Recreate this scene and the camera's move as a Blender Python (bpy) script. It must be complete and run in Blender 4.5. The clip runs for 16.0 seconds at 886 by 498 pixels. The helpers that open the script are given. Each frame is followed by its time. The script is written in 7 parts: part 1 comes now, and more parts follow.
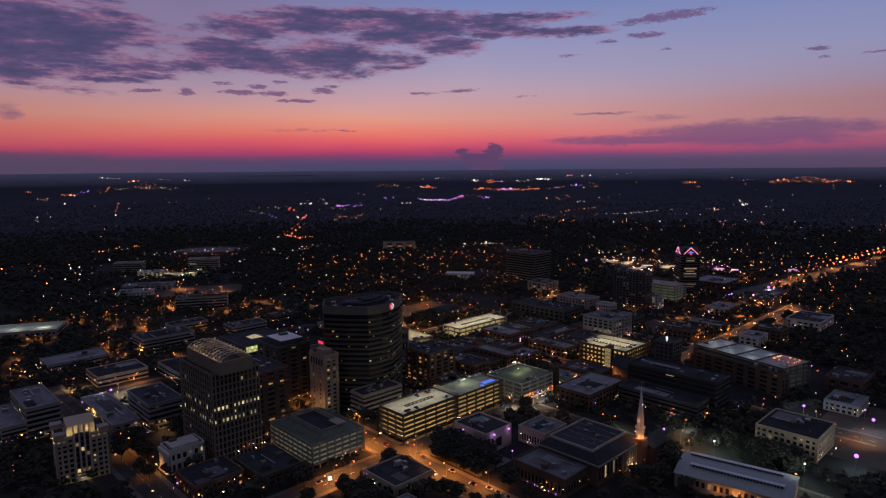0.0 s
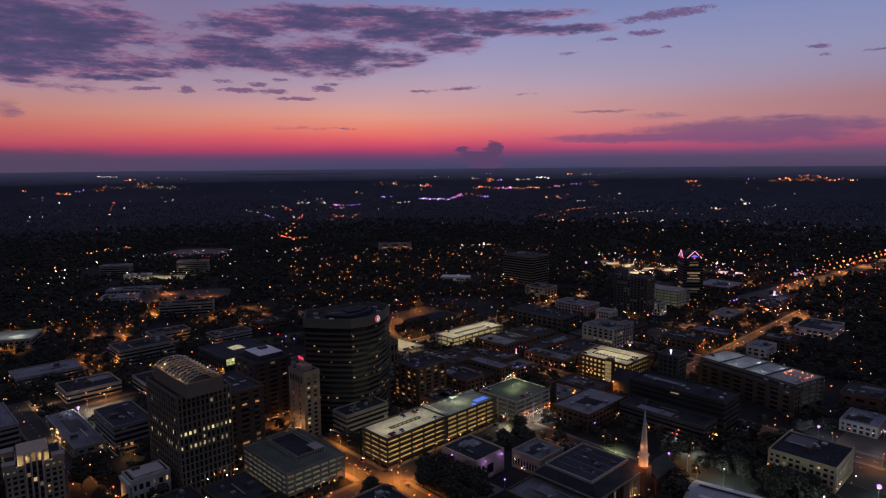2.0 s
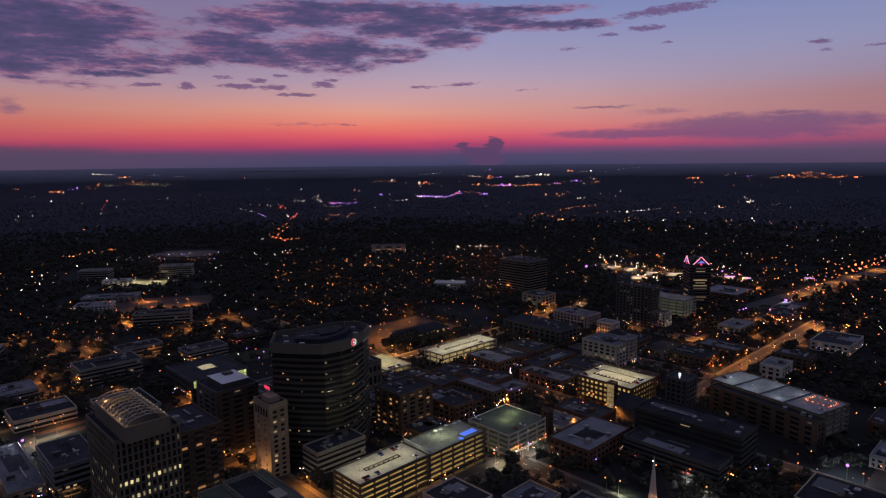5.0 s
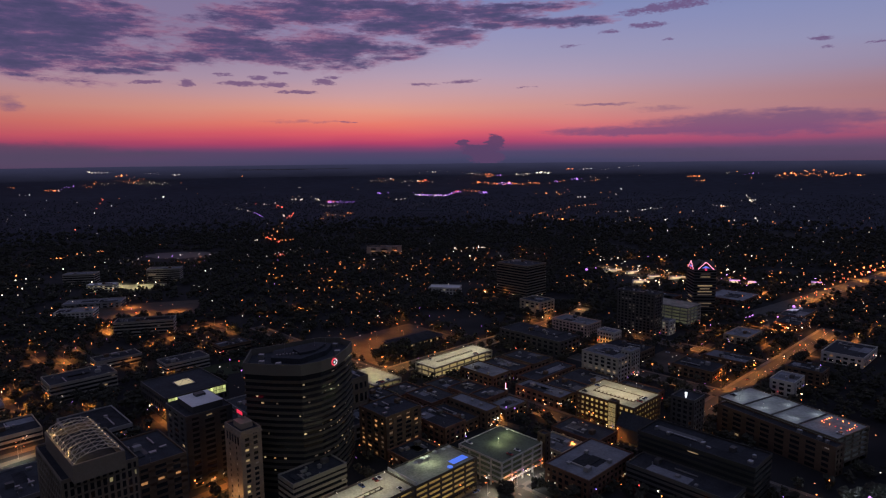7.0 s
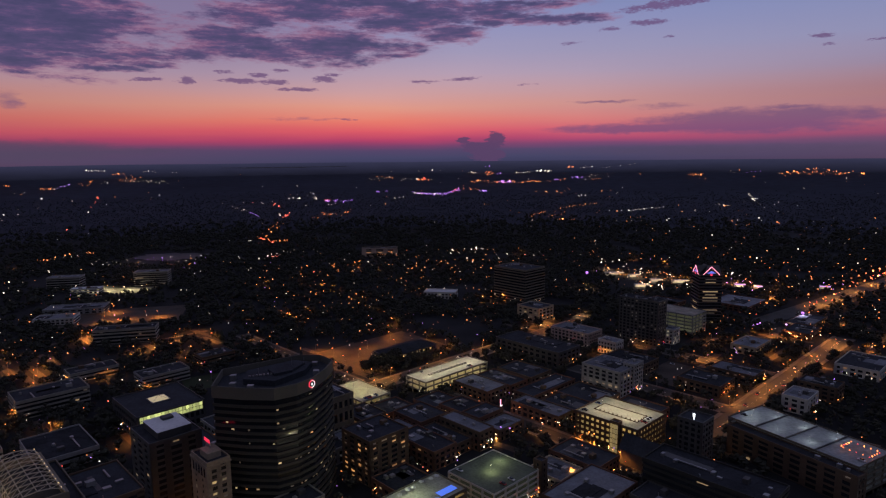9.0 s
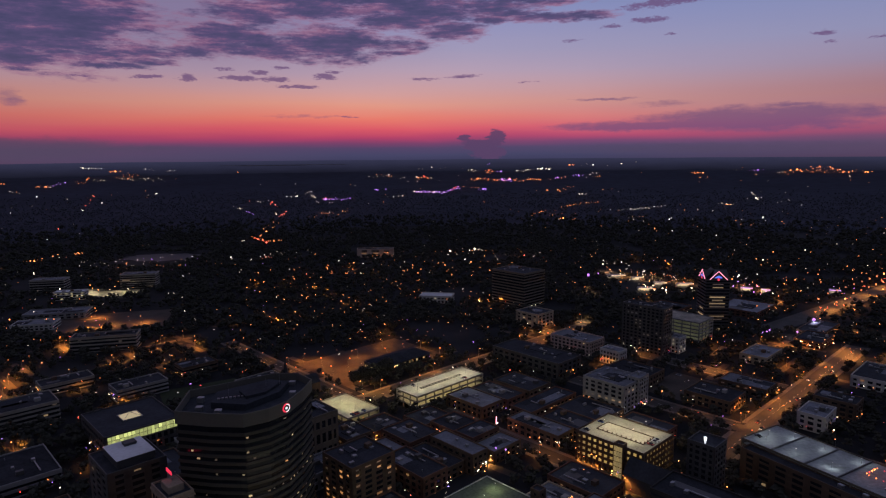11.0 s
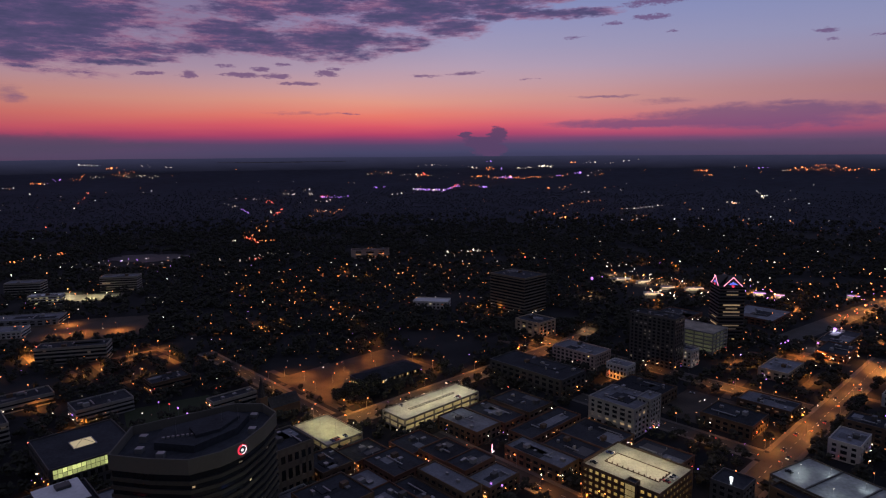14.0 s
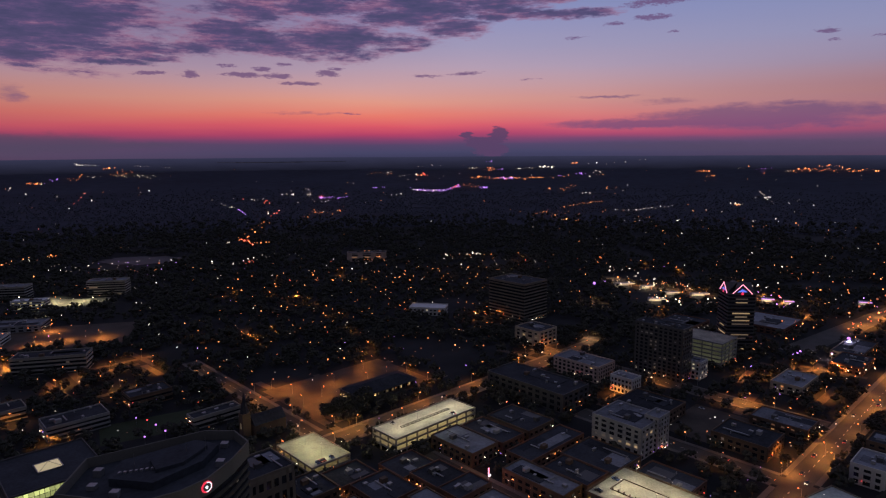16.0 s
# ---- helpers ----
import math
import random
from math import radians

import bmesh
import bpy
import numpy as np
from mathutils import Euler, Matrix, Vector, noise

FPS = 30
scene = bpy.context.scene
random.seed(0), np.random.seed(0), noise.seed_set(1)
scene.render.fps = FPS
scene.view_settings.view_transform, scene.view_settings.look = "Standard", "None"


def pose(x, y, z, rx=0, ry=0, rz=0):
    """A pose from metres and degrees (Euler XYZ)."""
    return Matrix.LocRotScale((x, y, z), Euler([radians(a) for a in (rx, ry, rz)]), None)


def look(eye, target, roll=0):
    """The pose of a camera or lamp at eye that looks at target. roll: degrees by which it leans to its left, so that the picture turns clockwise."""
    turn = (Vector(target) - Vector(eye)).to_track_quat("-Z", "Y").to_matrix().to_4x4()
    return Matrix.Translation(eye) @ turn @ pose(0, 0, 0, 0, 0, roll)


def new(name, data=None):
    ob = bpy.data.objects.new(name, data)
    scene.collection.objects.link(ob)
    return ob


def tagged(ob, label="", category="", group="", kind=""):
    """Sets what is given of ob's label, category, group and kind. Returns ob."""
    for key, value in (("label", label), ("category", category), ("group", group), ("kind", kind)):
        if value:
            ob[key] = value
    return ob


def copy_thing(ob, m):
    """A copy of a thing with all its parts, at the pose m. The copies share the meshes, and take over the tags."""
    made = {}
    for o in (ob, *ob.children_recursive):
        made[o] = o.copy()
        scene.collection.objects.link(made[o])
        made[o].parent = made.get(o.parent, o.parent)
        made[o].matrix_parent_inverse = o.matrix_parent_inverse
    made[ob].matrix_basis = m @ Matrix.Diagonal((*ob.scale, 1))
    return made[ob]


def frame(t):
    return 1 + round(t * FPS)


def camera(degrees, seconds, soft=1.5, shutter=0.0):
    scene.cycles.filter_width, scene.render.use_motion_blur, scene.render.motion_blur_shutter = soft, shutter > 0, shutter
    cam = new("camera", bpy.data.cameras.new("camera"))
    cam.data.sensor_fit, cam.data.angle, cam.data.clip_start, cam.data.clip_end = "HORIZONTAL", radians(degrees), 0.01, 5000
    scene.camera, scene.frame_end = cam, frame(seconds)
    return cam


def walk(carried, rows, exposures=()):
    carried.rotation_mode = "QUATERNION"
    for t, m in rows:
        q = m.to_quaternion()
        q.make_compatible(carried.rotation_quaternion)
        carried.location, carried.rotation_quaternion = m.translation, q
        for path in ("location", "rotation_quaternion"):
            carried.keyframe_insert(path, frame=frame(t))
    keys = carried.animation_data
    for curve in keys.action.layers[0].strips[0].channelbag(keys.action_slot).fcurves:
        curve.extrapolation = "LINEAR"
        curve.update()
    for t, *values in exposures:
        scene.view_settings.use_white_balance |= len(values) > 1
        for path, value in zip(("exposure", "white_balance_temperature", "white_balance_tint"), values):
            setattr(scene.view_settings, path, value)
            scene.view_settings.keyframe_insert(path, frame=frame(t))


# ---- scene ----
cam = camera(70, 16.0, soft=1.2)
walk(cam, [
    (0, look((0.00, 0.00, 175.00), (0.00, 992.02, 48.89), -0.460)),
    (1, look((4.06, 15.48, 176.71), (3.89, 1007.32, 49.21), -0.451)),
    (2, look((7.72, 31.15, 178.48), (7.37, 1022.76, 49.19), -0.463)),
    (3, look((11.23, 46.85, 180.39), (10.68, 1038.20, 49.10), -0.485)),
    (4, look((14.75, 62.51, 182.46), (13.96, 1053.57, 49.09), -0.509)),
    (5, look((18.34, 78.09, 184.64), (17.26, 1068.88, 49.18), -0.530)),
    (6, look((22.00, 93.64, 186.82), (20.58, 1084.14, 49.32), -0.543)),
    (7, look((25.68, 109.19, 188.89), (23.87, 1099.41, 49.40), -0.549)),
    (8, look((29.31, 124.81, 190.73), (27.07, 1114.75, 49.28), -0.545)),
    (9, look((32.78, 140.54, 192.21), (30.06, 1130.20, 48.84), -0.535)),
    (10, look((36.01, 156.40, 193.27), (32.77, 1145.79, 48.00), -0.518)),
    (11, look((38.93, 172.38, 193.87), (35.14, 1161.49, 46.76), -0.497)),
    (12, look((41.50, 188.38, 194.04), (37.14, 1177.23, 45.20), -0.472)),
    (13, look((43.75, 204.25, 193.90), (38.79, 1192.87, 43.55), -0.445)),
    (14, look((45.79, 219.74, 193.66), (40.21, 1208.19, 42.21), -0.414)),
    (15, look((47.80, 234.47, 193.68), (41.57, 1222.85, 41.78), -0.378)),
    (16, look((50.09, 247.95, 194.43), (43.19, 1236.41, 43.07), -0.332)),
])
SKY, WIN, FAR, TOWN = 1.13, 1.0, 6.5, 3.4  # strengths of the sky, of lit rooms, of far lamps and of the town's lamps

# ---- light of the sky after sunset ----
world = bpy.data.worlds.new("dusk_sky")
scene.world = world
world.use_nodes = True
wt = world.node_tree
wt.nodes.clear()


def wlink(node, slot, v):
    if isinstance(v, (int, float)):
        node.inputs[slot].default_value = v
    else:
        wt.links.new(v, node.inputs[slot])


def wm(op, a, b=0.0, c=0.0):
    n = wt.nodes.new("ShaderNodeMath")
    n.operation = op
    wlink(n, 0, a)
    wlink(n, 1, b)
    wlink(n, 2, c)
    return n.outputs[0]


def wramp(fac, stops, smooth=False):
    n = wt.nodes.new("ShaderNodeValToRGB")
    el = n.color_ramp.elements
    while len(el) < len(stops):
        el.new(0.5)
    for e, (p, c) in zip(el, stops):
        e.position = p
        e.color = (*c, 1)
    if smooth:
        n.color_ramp.interpolation = "EASE"
    wt.links.new(fac, n.inputs[0])
    return n.outputs[0]


def wmix(fac, a, b, mode="MIX"):
    n = wt.nodes.new("ShaderNodeMix")
    n.data_type, n.blend_type = "RGBA", mode
    wlink(n, 0, fac)
    for slot, v in ((6, a), (7, b)):
        if isinstance(v, tuple):
            n.inputs[slot].default_value = (*v, 1)
        else:
            wt.links.new(v, n.inputs[slot])
    return n.outputs[2]


def srgb(r, g, b):
    return tuple(((v / 255 + 0.055) / 1.055) ** 2.4 if v > 10 else v / 255 / 12.92 for v in (r, g, b))


def wnoise(sx, sy, scale, detail, rough=0.55, ox=0.0):
    cb = wt.nodes.new("ShaderNodeCombineXYZ")
    wlink(cb, 0, wm("MULTIPLY_ADD", azim, sx, ox))
    wlink(cb, 1, wm("MULTIPLY", elev, sy))
    n = wt.nodes.new("ShaderNodeTexNoise")
    n.noise_dimensions = "2D"
    wt.links.new(cb.outputs[0], n.inputs["Vector"])
    n.inputs["Scale"].default_value = scale
    n.inputs["Detail"].default_value = detail
    n.inputs["Roughness"].default_value = rough
    return wm("SUBTRACT", n.outputs["Fac"], 0.5)


coord = wt.nodes.new("ShaderNodeTexCoord")
sep = wt.nodes.new("ShaderNodeSeparateXYZ")
wt.links.new(coord.outputs["Generated"], sep.inputs[0])
azim = wm("MULTIPLY", wm("ARCTAN2", sep.outputs[0], sep.outputs[1]), 57.29578)
elev = wm("MULTIPLY", wm("ARCSINE", sep.outputs[2]), 57.29578)

# afterglow from the horizon up, in degrees of elevation
glow = [(-1.2, (40, 40, 64)), (0.0, (66, 65, 96)), (0.7, (78, 65, 98)), (1.1, (110, 62, 100)), (1.6, (170, 62, 98)), (2.3, (208, 86, 98)),
        (3.2, (219, 117, 103)), (4.4, (213, 145, 128)), (5.7, (196, 151, 152)), (7.2, (176, 152, 170)), (9.0, (156, 147, 176)),
        (11.5, (137, 139, 180)), (14.2, (112, 125, 174)), (24.0, (110, 112, 144)), (46.0, (92, 94, 116))]
gfac = wm("DIVIDE", wm("ADD", elev, 2.0), 50.0)
west = wramp(wm("ADD", gfac, wm("MULTIPLY", wnoise(0.05, 0.5, 1.0, 3), 0.012)), [((e + 2.0) / 50.0, srgb(*c)) for e, c in glow])
# the north is a little bluer and cooler
side = wm("MULTIPLY", wm("MAXIMUM", wm("MINIMUM", wm("DIVIDE", wm("ADD", azim, 5.0), 40.0), 1.0), 0.0), 0.5)
west = wmix(wm("MULTIPLY", side, wm("MINIMUM", wm("MAXIMUM", wm("DIVIDE", elev, 4.0), 0.0), 1.0)), west, srgb(112, 126, 166))
haze = wm("MULTIPLY", side, wm("MAXIMUM", wm("SUBTRACT", 1.0, wm("ABSOLUTE", wm("DIVIDE", wm("SUBTRACT", elev, 4.4), 2.2))), 0.0))
west = wmix(wm("MULTIPLY", haze, 1.1), west, srgb(188, 130, 124))
mauve = wm("MULTIPLY", wm("MAXIMUM", wm("MINIMUM", wm("DIVIDE", wm("MULTIPLY_ADD", azim, -1.0, 2.0), 22.0), 1.0), 0.0), wm("MINIMUM", wm("MAXIMUM", wm("DIVIDE", wm("SUBTRACT", elev, 5.0), 5.0), 0.0), 1.0))
west = wmix(wm("MULTIPLY", mauve, 0.75), west, srgb(122, 104, 134))
# the glow sinks towards both ends of the western sky
ends = wm("MAXIMUM", wm("MULTIPLY", wm("SUBTRACT", wm("MULTIPLY", azim, -1.0), 8.0), 0.013), wm("MULTIPLY", wm("SUBTRACT", azim, 12.0), 0.015))
ends = wm("MINIMUM", wm("MAXIMUM", ends, 0.0), 0.5)
west = wmix(wm("MULTIPLY", ends, wm("MINIMUM", wm("MAXIMUM", wm("DIVIDE", wm("SUBTRACT", 9.0, elev), 4.0), 0.0), 1.0)), west, srgb(104, 66, 84))
east = wramp(gfac, [(0.02, srgb(44, 42, 50)), (0.15, srgb(62, 62, 74)), (0.5, srgb(86, 88, 106)), (0.9, srgb(92, 94, 116))])
toward = wm("MINIMUM", wm("MAXIMUM", wm("MULTIPLY_ADD", sep.outputs[1], 1.2, 0.1), 0.0), 1.0)
clear = wmix(toward, east, west)

rag = wm("ADD", wnoise(0.16, 0.7, 1.0, 10, 0.66), wm("MULTIPLY", wnoise(0.8, 3.6, 1.0, 8, 0.65, 7.0), 0.45))
fray = wm("ADD", wnoise(1.1, 4.2, 1.0, 8, 0.68, 3.0), wm("MULTIPLY", wnoise(4.0, 11.0, 1.0, 5, 0.6, 17.0), 0.5))
raz = wm("ADD", azim, wm("MULTIPLY", wnoise(0.4, 1.4, 1.0, 8, 0.66, 31.0), 2.2))
rel = wm("ADD", elev, wm("MULTIPLY", wnoise(0.7, 2.0, 1.0, 8, 0.66, 57.0), 0.5))
banks = {}


def cloud(bank, az, el, half_az, half_el, weight=1.0, tilt=0.0):
    """One bank of cloud: its middle and half-widths in degrees."""
    dx = wm("SUBTRACT", raz, az)
    dy = wm("SUBTRACT", rel, el)
    if tilt:
        dy = wm("SUBTRACT", dy, wm("MULTIPLY", dx, tilt))
    u, v = wm("DIVIDE", dx, half_az), wm("DIVIDE", dy, half_el)
    q = wm("SUBTRACT", weight, wm("ADD", wm("MULTIPLY", u, u), wm("MULTIPLY", v, v)))
    banks[bank] = wm("MAXIMUM", banks[bank], q) if bank in banks else q


# the great bank, high in the south-west
cloud("high", -31.8, 10.15, 6.8, 3.40, 1.3)
cloud("high", -33.4, 7.66, 3.1, 1.64, 1)
cloud("high", -26.5, 11.84, 4.7, 0.80, 0.8)
cloud("high", -27.8, 9.62, 3.5, 0.73, 0.5)
cloud("high", -28.7, 8.20, 2.3, 0.37, 0.7)
cloud("high", -27.2, 7.12, 3.3, 0.33, 1)
cloud("high", -24.2, 7.49, 2.5, 0.38, 0.8)
cloud("high", -27.2, 7.84, 1.3, 0.23, 0.8)
cloud("high", -23.9, 8.49, 2.9, 0.79, 0.9)
cloud("high", -21.2, 8.37, 3.9, 0.61, 1)
cloud("high", -18.3, 9.86, 4.0, 1.01, 1.2)
cloud("high", -15.1, 8.92, 5.1, 0.84, 1.1)
cloud("high", -16.4, 11.83, 5.0, 0.90, 1)
cloud("high", -10.8, 12.36, 6.6, 1.08, 1.2)
cloud("high", -21.2, 11.42, 1.7, 0.54, 0.6)
cloud("high", -9.7, 9.46, 4.3, 1.58, 1.3)
cloud("high", -4.6, 9.52, 3.7, 0.74, 1.1)
cloud("high", -4.1, 8.78, 3.0, 0.28, 0.8)
cloud("high", -4.1, 11.26, 4.9, 0.82, 1.2)
cloud("high", -6.5, 12.81, 5.3, 0.98, 1)
cloud("high", 0.1, 10.66, 3.2, 0.92, 1.1)
cloud("high", -0.4, 12.25, 5.4, 1.12, 1.2)
cloud("high", 4.3, 12.40, 5.4, 0.72, 1.1)
cloud("high", 3.8, 11.38, 3.4, 0.36, 0.8)
cloud("high", 8.6, 12.70, 4.3, 0.53, 1)
cloud("high", 9.8, 11.50, 5.2, 0.41, 1.2)
cloud("high", 6.2, 11.90, 3.9, 0.54, 1)
cloud("high", -33.2, 6.61, 2.1, 0.28, 0.7)
cloud("high", -24.5, 10.3, 5.5, 1.9, 0.5)
cloud("high", -21.5, 9.1, 3.6, 0.8, 0.6)
cloud("high", -8.5, 11.2, 4.5, 0.5, 0.7)
# shreds
cloud("small", 18.9, 12.1, 4.2, 0.42, 1.0, 0.07)
cloud("small", 17.5, 10.8, 1.7, 0.25)
cloud("small", 14.2, 10.5, 1.2, 0.22, 0.7)
cloud("small", 19.0, 9.6, 0.8, 0.16, 0.6)
cloud("small", 29.9, 8.8, 1.0, 0.2)
cloud("small", 30.6, 8.1, 0.5, 0.15, 0.8)
cloud("small", 33.9, 8.2, 0.9, 0.13, 0.8)
cloud("small", 11.0, 9.5, 1.3, 0.16, 0.6)
cloud("small", 1.4, 6.75, 1.9, 0.17, 0.8, 0.06)
cloud("small", 7.3, 6.2, 1.3, 0.14, 0.4)
cloud("small", -21.5, 6.45, 0.8, 0.34)
cloud("small", -24.3, 6.4, 1.5, 0.2)
cloud("small", -29.3, 6.25, 1.4, 0.14, 0.7)
cloud("small", -17.3, 6.5, 2.1, 0.22)
cloud("small", -15.7, 7.0, 0.9, 0.26)
cloud("small", -18.6, 7.2, 0.9, 0.2, 0.8)
cloud("small", -14.6, 6.45, 1.2, 0.24)
cloud("small", -10.4, 6.75, 1.0, 0.3)
cloud("small", -9.7, 7.15, 0.8, 0.17, 0.7)
cloud("small", -13.8, 7.4, 1.0, 0.22, 0.7)
cloud("small", -12.6, 5.9, 2.1, 0.18)
cloud("small", -2.0, 6.6, 2.0, 0.16, 0.6)
cloud("small", -8.4, 3.4, 2.0, 0.16, 0.4)
# the long low veil in the north-west
cloud("low", 25.6, 2.68, 9.0, 0.98, 1.2)
cloud("low", 16.4, 2.33, 6.9, 0.44, 1)
cloud("low", 19.1, 4.08, 3.1, 0.39, 0.4)
cloud("low", 32.1, 2.83, 3.6, 0.69, 0.8)
cloud("low", 27.5, 3.66, 2.8, 0.24, 0.7)
cloud("low", 30.3, 2.26, 4.1, 0.59, 0.9)
cloud("haze", -34.7, 0.76, 8.9, 0.90, 1)
cloud("haze", -26.5, 0.7, 6.0, 0.40, 0.6)
cloud("low", -34.1, 4.52, 1.4, 0.87, 0.6)
cloud("haze", 21.4, 0.41, 17.4, 0.70, 0.5)
cloud("low", -12.0, 3.4, 5.0, 0.2, 0.4)
cloud("low", 14.0, 4.6, 4.0, 0.15, 0.4)
# a far thunderhead on the horizon
cloud("tower", 4.5, 1.5, 1.0, 0.75)
cloud("tower", 3.1, 0.85, 1.7, 0.55)
cloud("tower", 1.9, 1.5, 0.5, 0.3)
cloud("tower", 4.0, 0.2, 1.7, 0.7)


def cover(bank, grit, low, high, field=None):
    d = wm("ADD", banks[bank], wm("MULTIPLY", field or rag, grit))
    n = wt.nodes.new("ShaderNodeMapRange")
    n.interpolation_type = "SMOOTHSTEP"
    wt.links.new(d, n.inputs["Value"])
    n.inputs["From Min"].default_value, n.inputs["From Max"].default_value = low, high
    return n.outputs["Result"], d


c_low, d_low = cover("low", 1.9, -0.4, 1.0)
sky = wmix(wm("MULTIPLY", c_low, 0.74), clear, srgb(98, 74, 114))
c_haze, d_haze = cover("haze", 1.2, -0.4, 1.0)
sky = wmix(wm("MULTIPLY", c_haze, 0.7), sky, srgb(76, 66, 90))
c_tow, d_tow = cover("tower", 1.2, -0.1, 0.3, fray)
sky = wmix(wm("MULTIPLY", c_tow, 0.9), sky, srgb(84, 62, 96))
c_high, d_high = cover("high", 3.4, -0.45, 0.85)
body = wramp(wm("ADD", wm("MULTIPLY", d_high, 0.5), wm("MULTIPLY", wnoise(0.22, 1.5, 1.0, 7, 0.62, 90.0), 1.5)), [(0.0, srgb(140, 96, 126)), (0.2, srgb(112, 80, 116)), (0.45, srgb(82, 69, 108)), (0.7, srgb(68, 64, 100)), (1.0, srgb(60, 60, 94))])
sky = wmix(wm("MULTIPLY", c_high, 0.94), sky, body)
c_small, d_small = cover("small", 2.2, -0.1, 0.8, fray)
sky = wmix(wm("MULTIPLY", c_small, 0.8), sky, srgb(98, 70, 112))
bg = wt.nodes.new("ShaderNodeBackground")
wt.links.new(sky, bg.inputs[0])
bg.inputs[1].default_value = SKY
wo = wt.nodes.new("ShaderNodeOutputWorld")
wt.links.new(bg.outputs[0], wo.inputs[0])


def lamp(x, y, z, energy, color, size=0.4, kind="POINT", wide=0.0, deep=0.0, angle=0.0, cone=150):
    """A lamp that the town has: a point, a downward spot or a ceiling field."""
    d = bpy.data.lights.new("town_light", kind)
    d.energy, d.color = energy * TOWN, color
    if kind == "AREA":
        d.shape, d.size, d.size_y = "RECTANGLE", wide, deep
    else:
        d.shadow_soft_size = size
    if kind == "SPOT":
        d.spot_size, d.spot_blend = radians(cone), 0.6
    o = new("town_light", d)
    o.matrix_world = pose(x, y, z, 0, 0, angle)
    return o


SODIUM, WARM, COOL, VIOLET = (1.0, 0.34, 0.06), (1.0, 0.78, 0.38), (0.80, 0.88, 1.0), (0.52, 0.30, 1.0)

# ---- materials ----


def mat(name, col, rough=0.8, metal=0.0, scale=0.2, vary=0.35, fine=2.0, bump=0.1, islands=False, spec=0.28):
    m = bpy.data.materials.new(name)
    m.use_nodes = True
    t = m.node_tree
    b = t.nodes["Principled BSDF"]
    g = t.nodes.new("ShaderNodeNewGeometry")
    o = t.nodes.new("ShaderNodeObjectInfo")
    n1, n2 = t.nodes.new("ShaderNodeTexNoise"), t.nodes.new("ShaderNodeTexNoise")
    for n, s, d in ((n1, scale, 4), (n2, fine, 5)):
        n.inputs["Scale"].default_value, n.inputs["Detail"].default_value = s, d
        t.links.new(g.outputs["Position"], n.inputs["Vector"])
    a = t.nodes.new("ShaderNodeMath")
    a.operation = "MULTIPLY_ADD"
    t.links.new(n1.outputs["Fac"], a.inputs[0])
    a.inputs[1].default_value = 1.2
    t.links.new(n2.outputs["Fac"], a.inputs[2])
    c = t.nodes.new("ShaderNodeMath")
    c.operation = "MULTIPLY_ADD"
    t.links.new(g.outputs["Random Per Island"] if islands else o.outputs["Random"], c.inputs[0])
    c.inputs[1].default_value = 0.5
    t.links.new(a.outputs[0], c.inputs[2])
    r = t.nodes.new("ShaderNodeMapRange")
    t.links.new(c.outputs[0], r.inputs["Value"])
    r.inputs["From Min"].default_value, r.inputs["From Max"].default_value = 0.7, 1.9
    r.inputs["To Min"].default_value, r.inputs["To Max"].default_value = 1 - vary, 1 + vary
    mx = t.nodes.new("ShaderNodeMix")
    mx.data_type, mx.blend_type = "RGBA", "MULTIPLY"
    mx.inputs[0].default_value = 1
    mx.inputs[6].default_value = (*col, 1)
    t.links.new(r.outputs[0], mx.inputs[7])
    t.links.new(mx.outputs[2], b.inputs["Base Color"])
    b.inputs["Roughness"].default_value, b.inputs["Metallic"].default_value = rough, metal
    b.inputs["Specular IOR Level"].default_value = spec
    if bump:
        bp = t.nodes.new("ShaderNodeBump")
        bp.inputs["Strength"].default_value, bp.inputs["Distance"].default_value = bump, 0.3
        t.links.new(n2.outputs["Fac"], bp.inputs["Height"])
        t.links.new(bp.outputs[0], b.inputs["Normal"])
    return m


def shine(name, col, power, vary=0.0, sample=False, islands=False):
    """Something that gives off light."""
    m = bpy.data.materials.new(name)
    m.use_nodes = True
    t = m.node_tree
    b = t.nodes["Principled BSDF"]
    b.inputs["Base Color"].default_value = (0.3, 0.3, 0.3, 1)
    b.inputs["Emission Color"].default_value = (*col, 1)
    b.inputs["Emission Strength"].default_value = power
    if vary:
        src = t.nodes.new("ShaderNodeNewGeometry").outputs["Random Per Island"] if islands else t.nodes.new("ShaderNodeObjectInfo").outputs["Random"]
        p = t.nodes.new("ShaderNodeMath")
        p.operation = "POWER"
        t.links.new(src, p.inputs[0])
        p.inputs[1].default_value = 2.0
        r = t.nodes.new("ShaderNodeMapRange")
        t.links.new(p.outputs[0], r.inputs["Value"])
        r.inputs["To Min"].default_value, r.inputs["To Max"].default_value = power * (1 - vary), power * (1 + vary)
        t.links.new(r.outputs[0], b.inputs["Emission Strength"])
    if not sample:
        m.cycles.emission_sampling = "NONE"
    return m


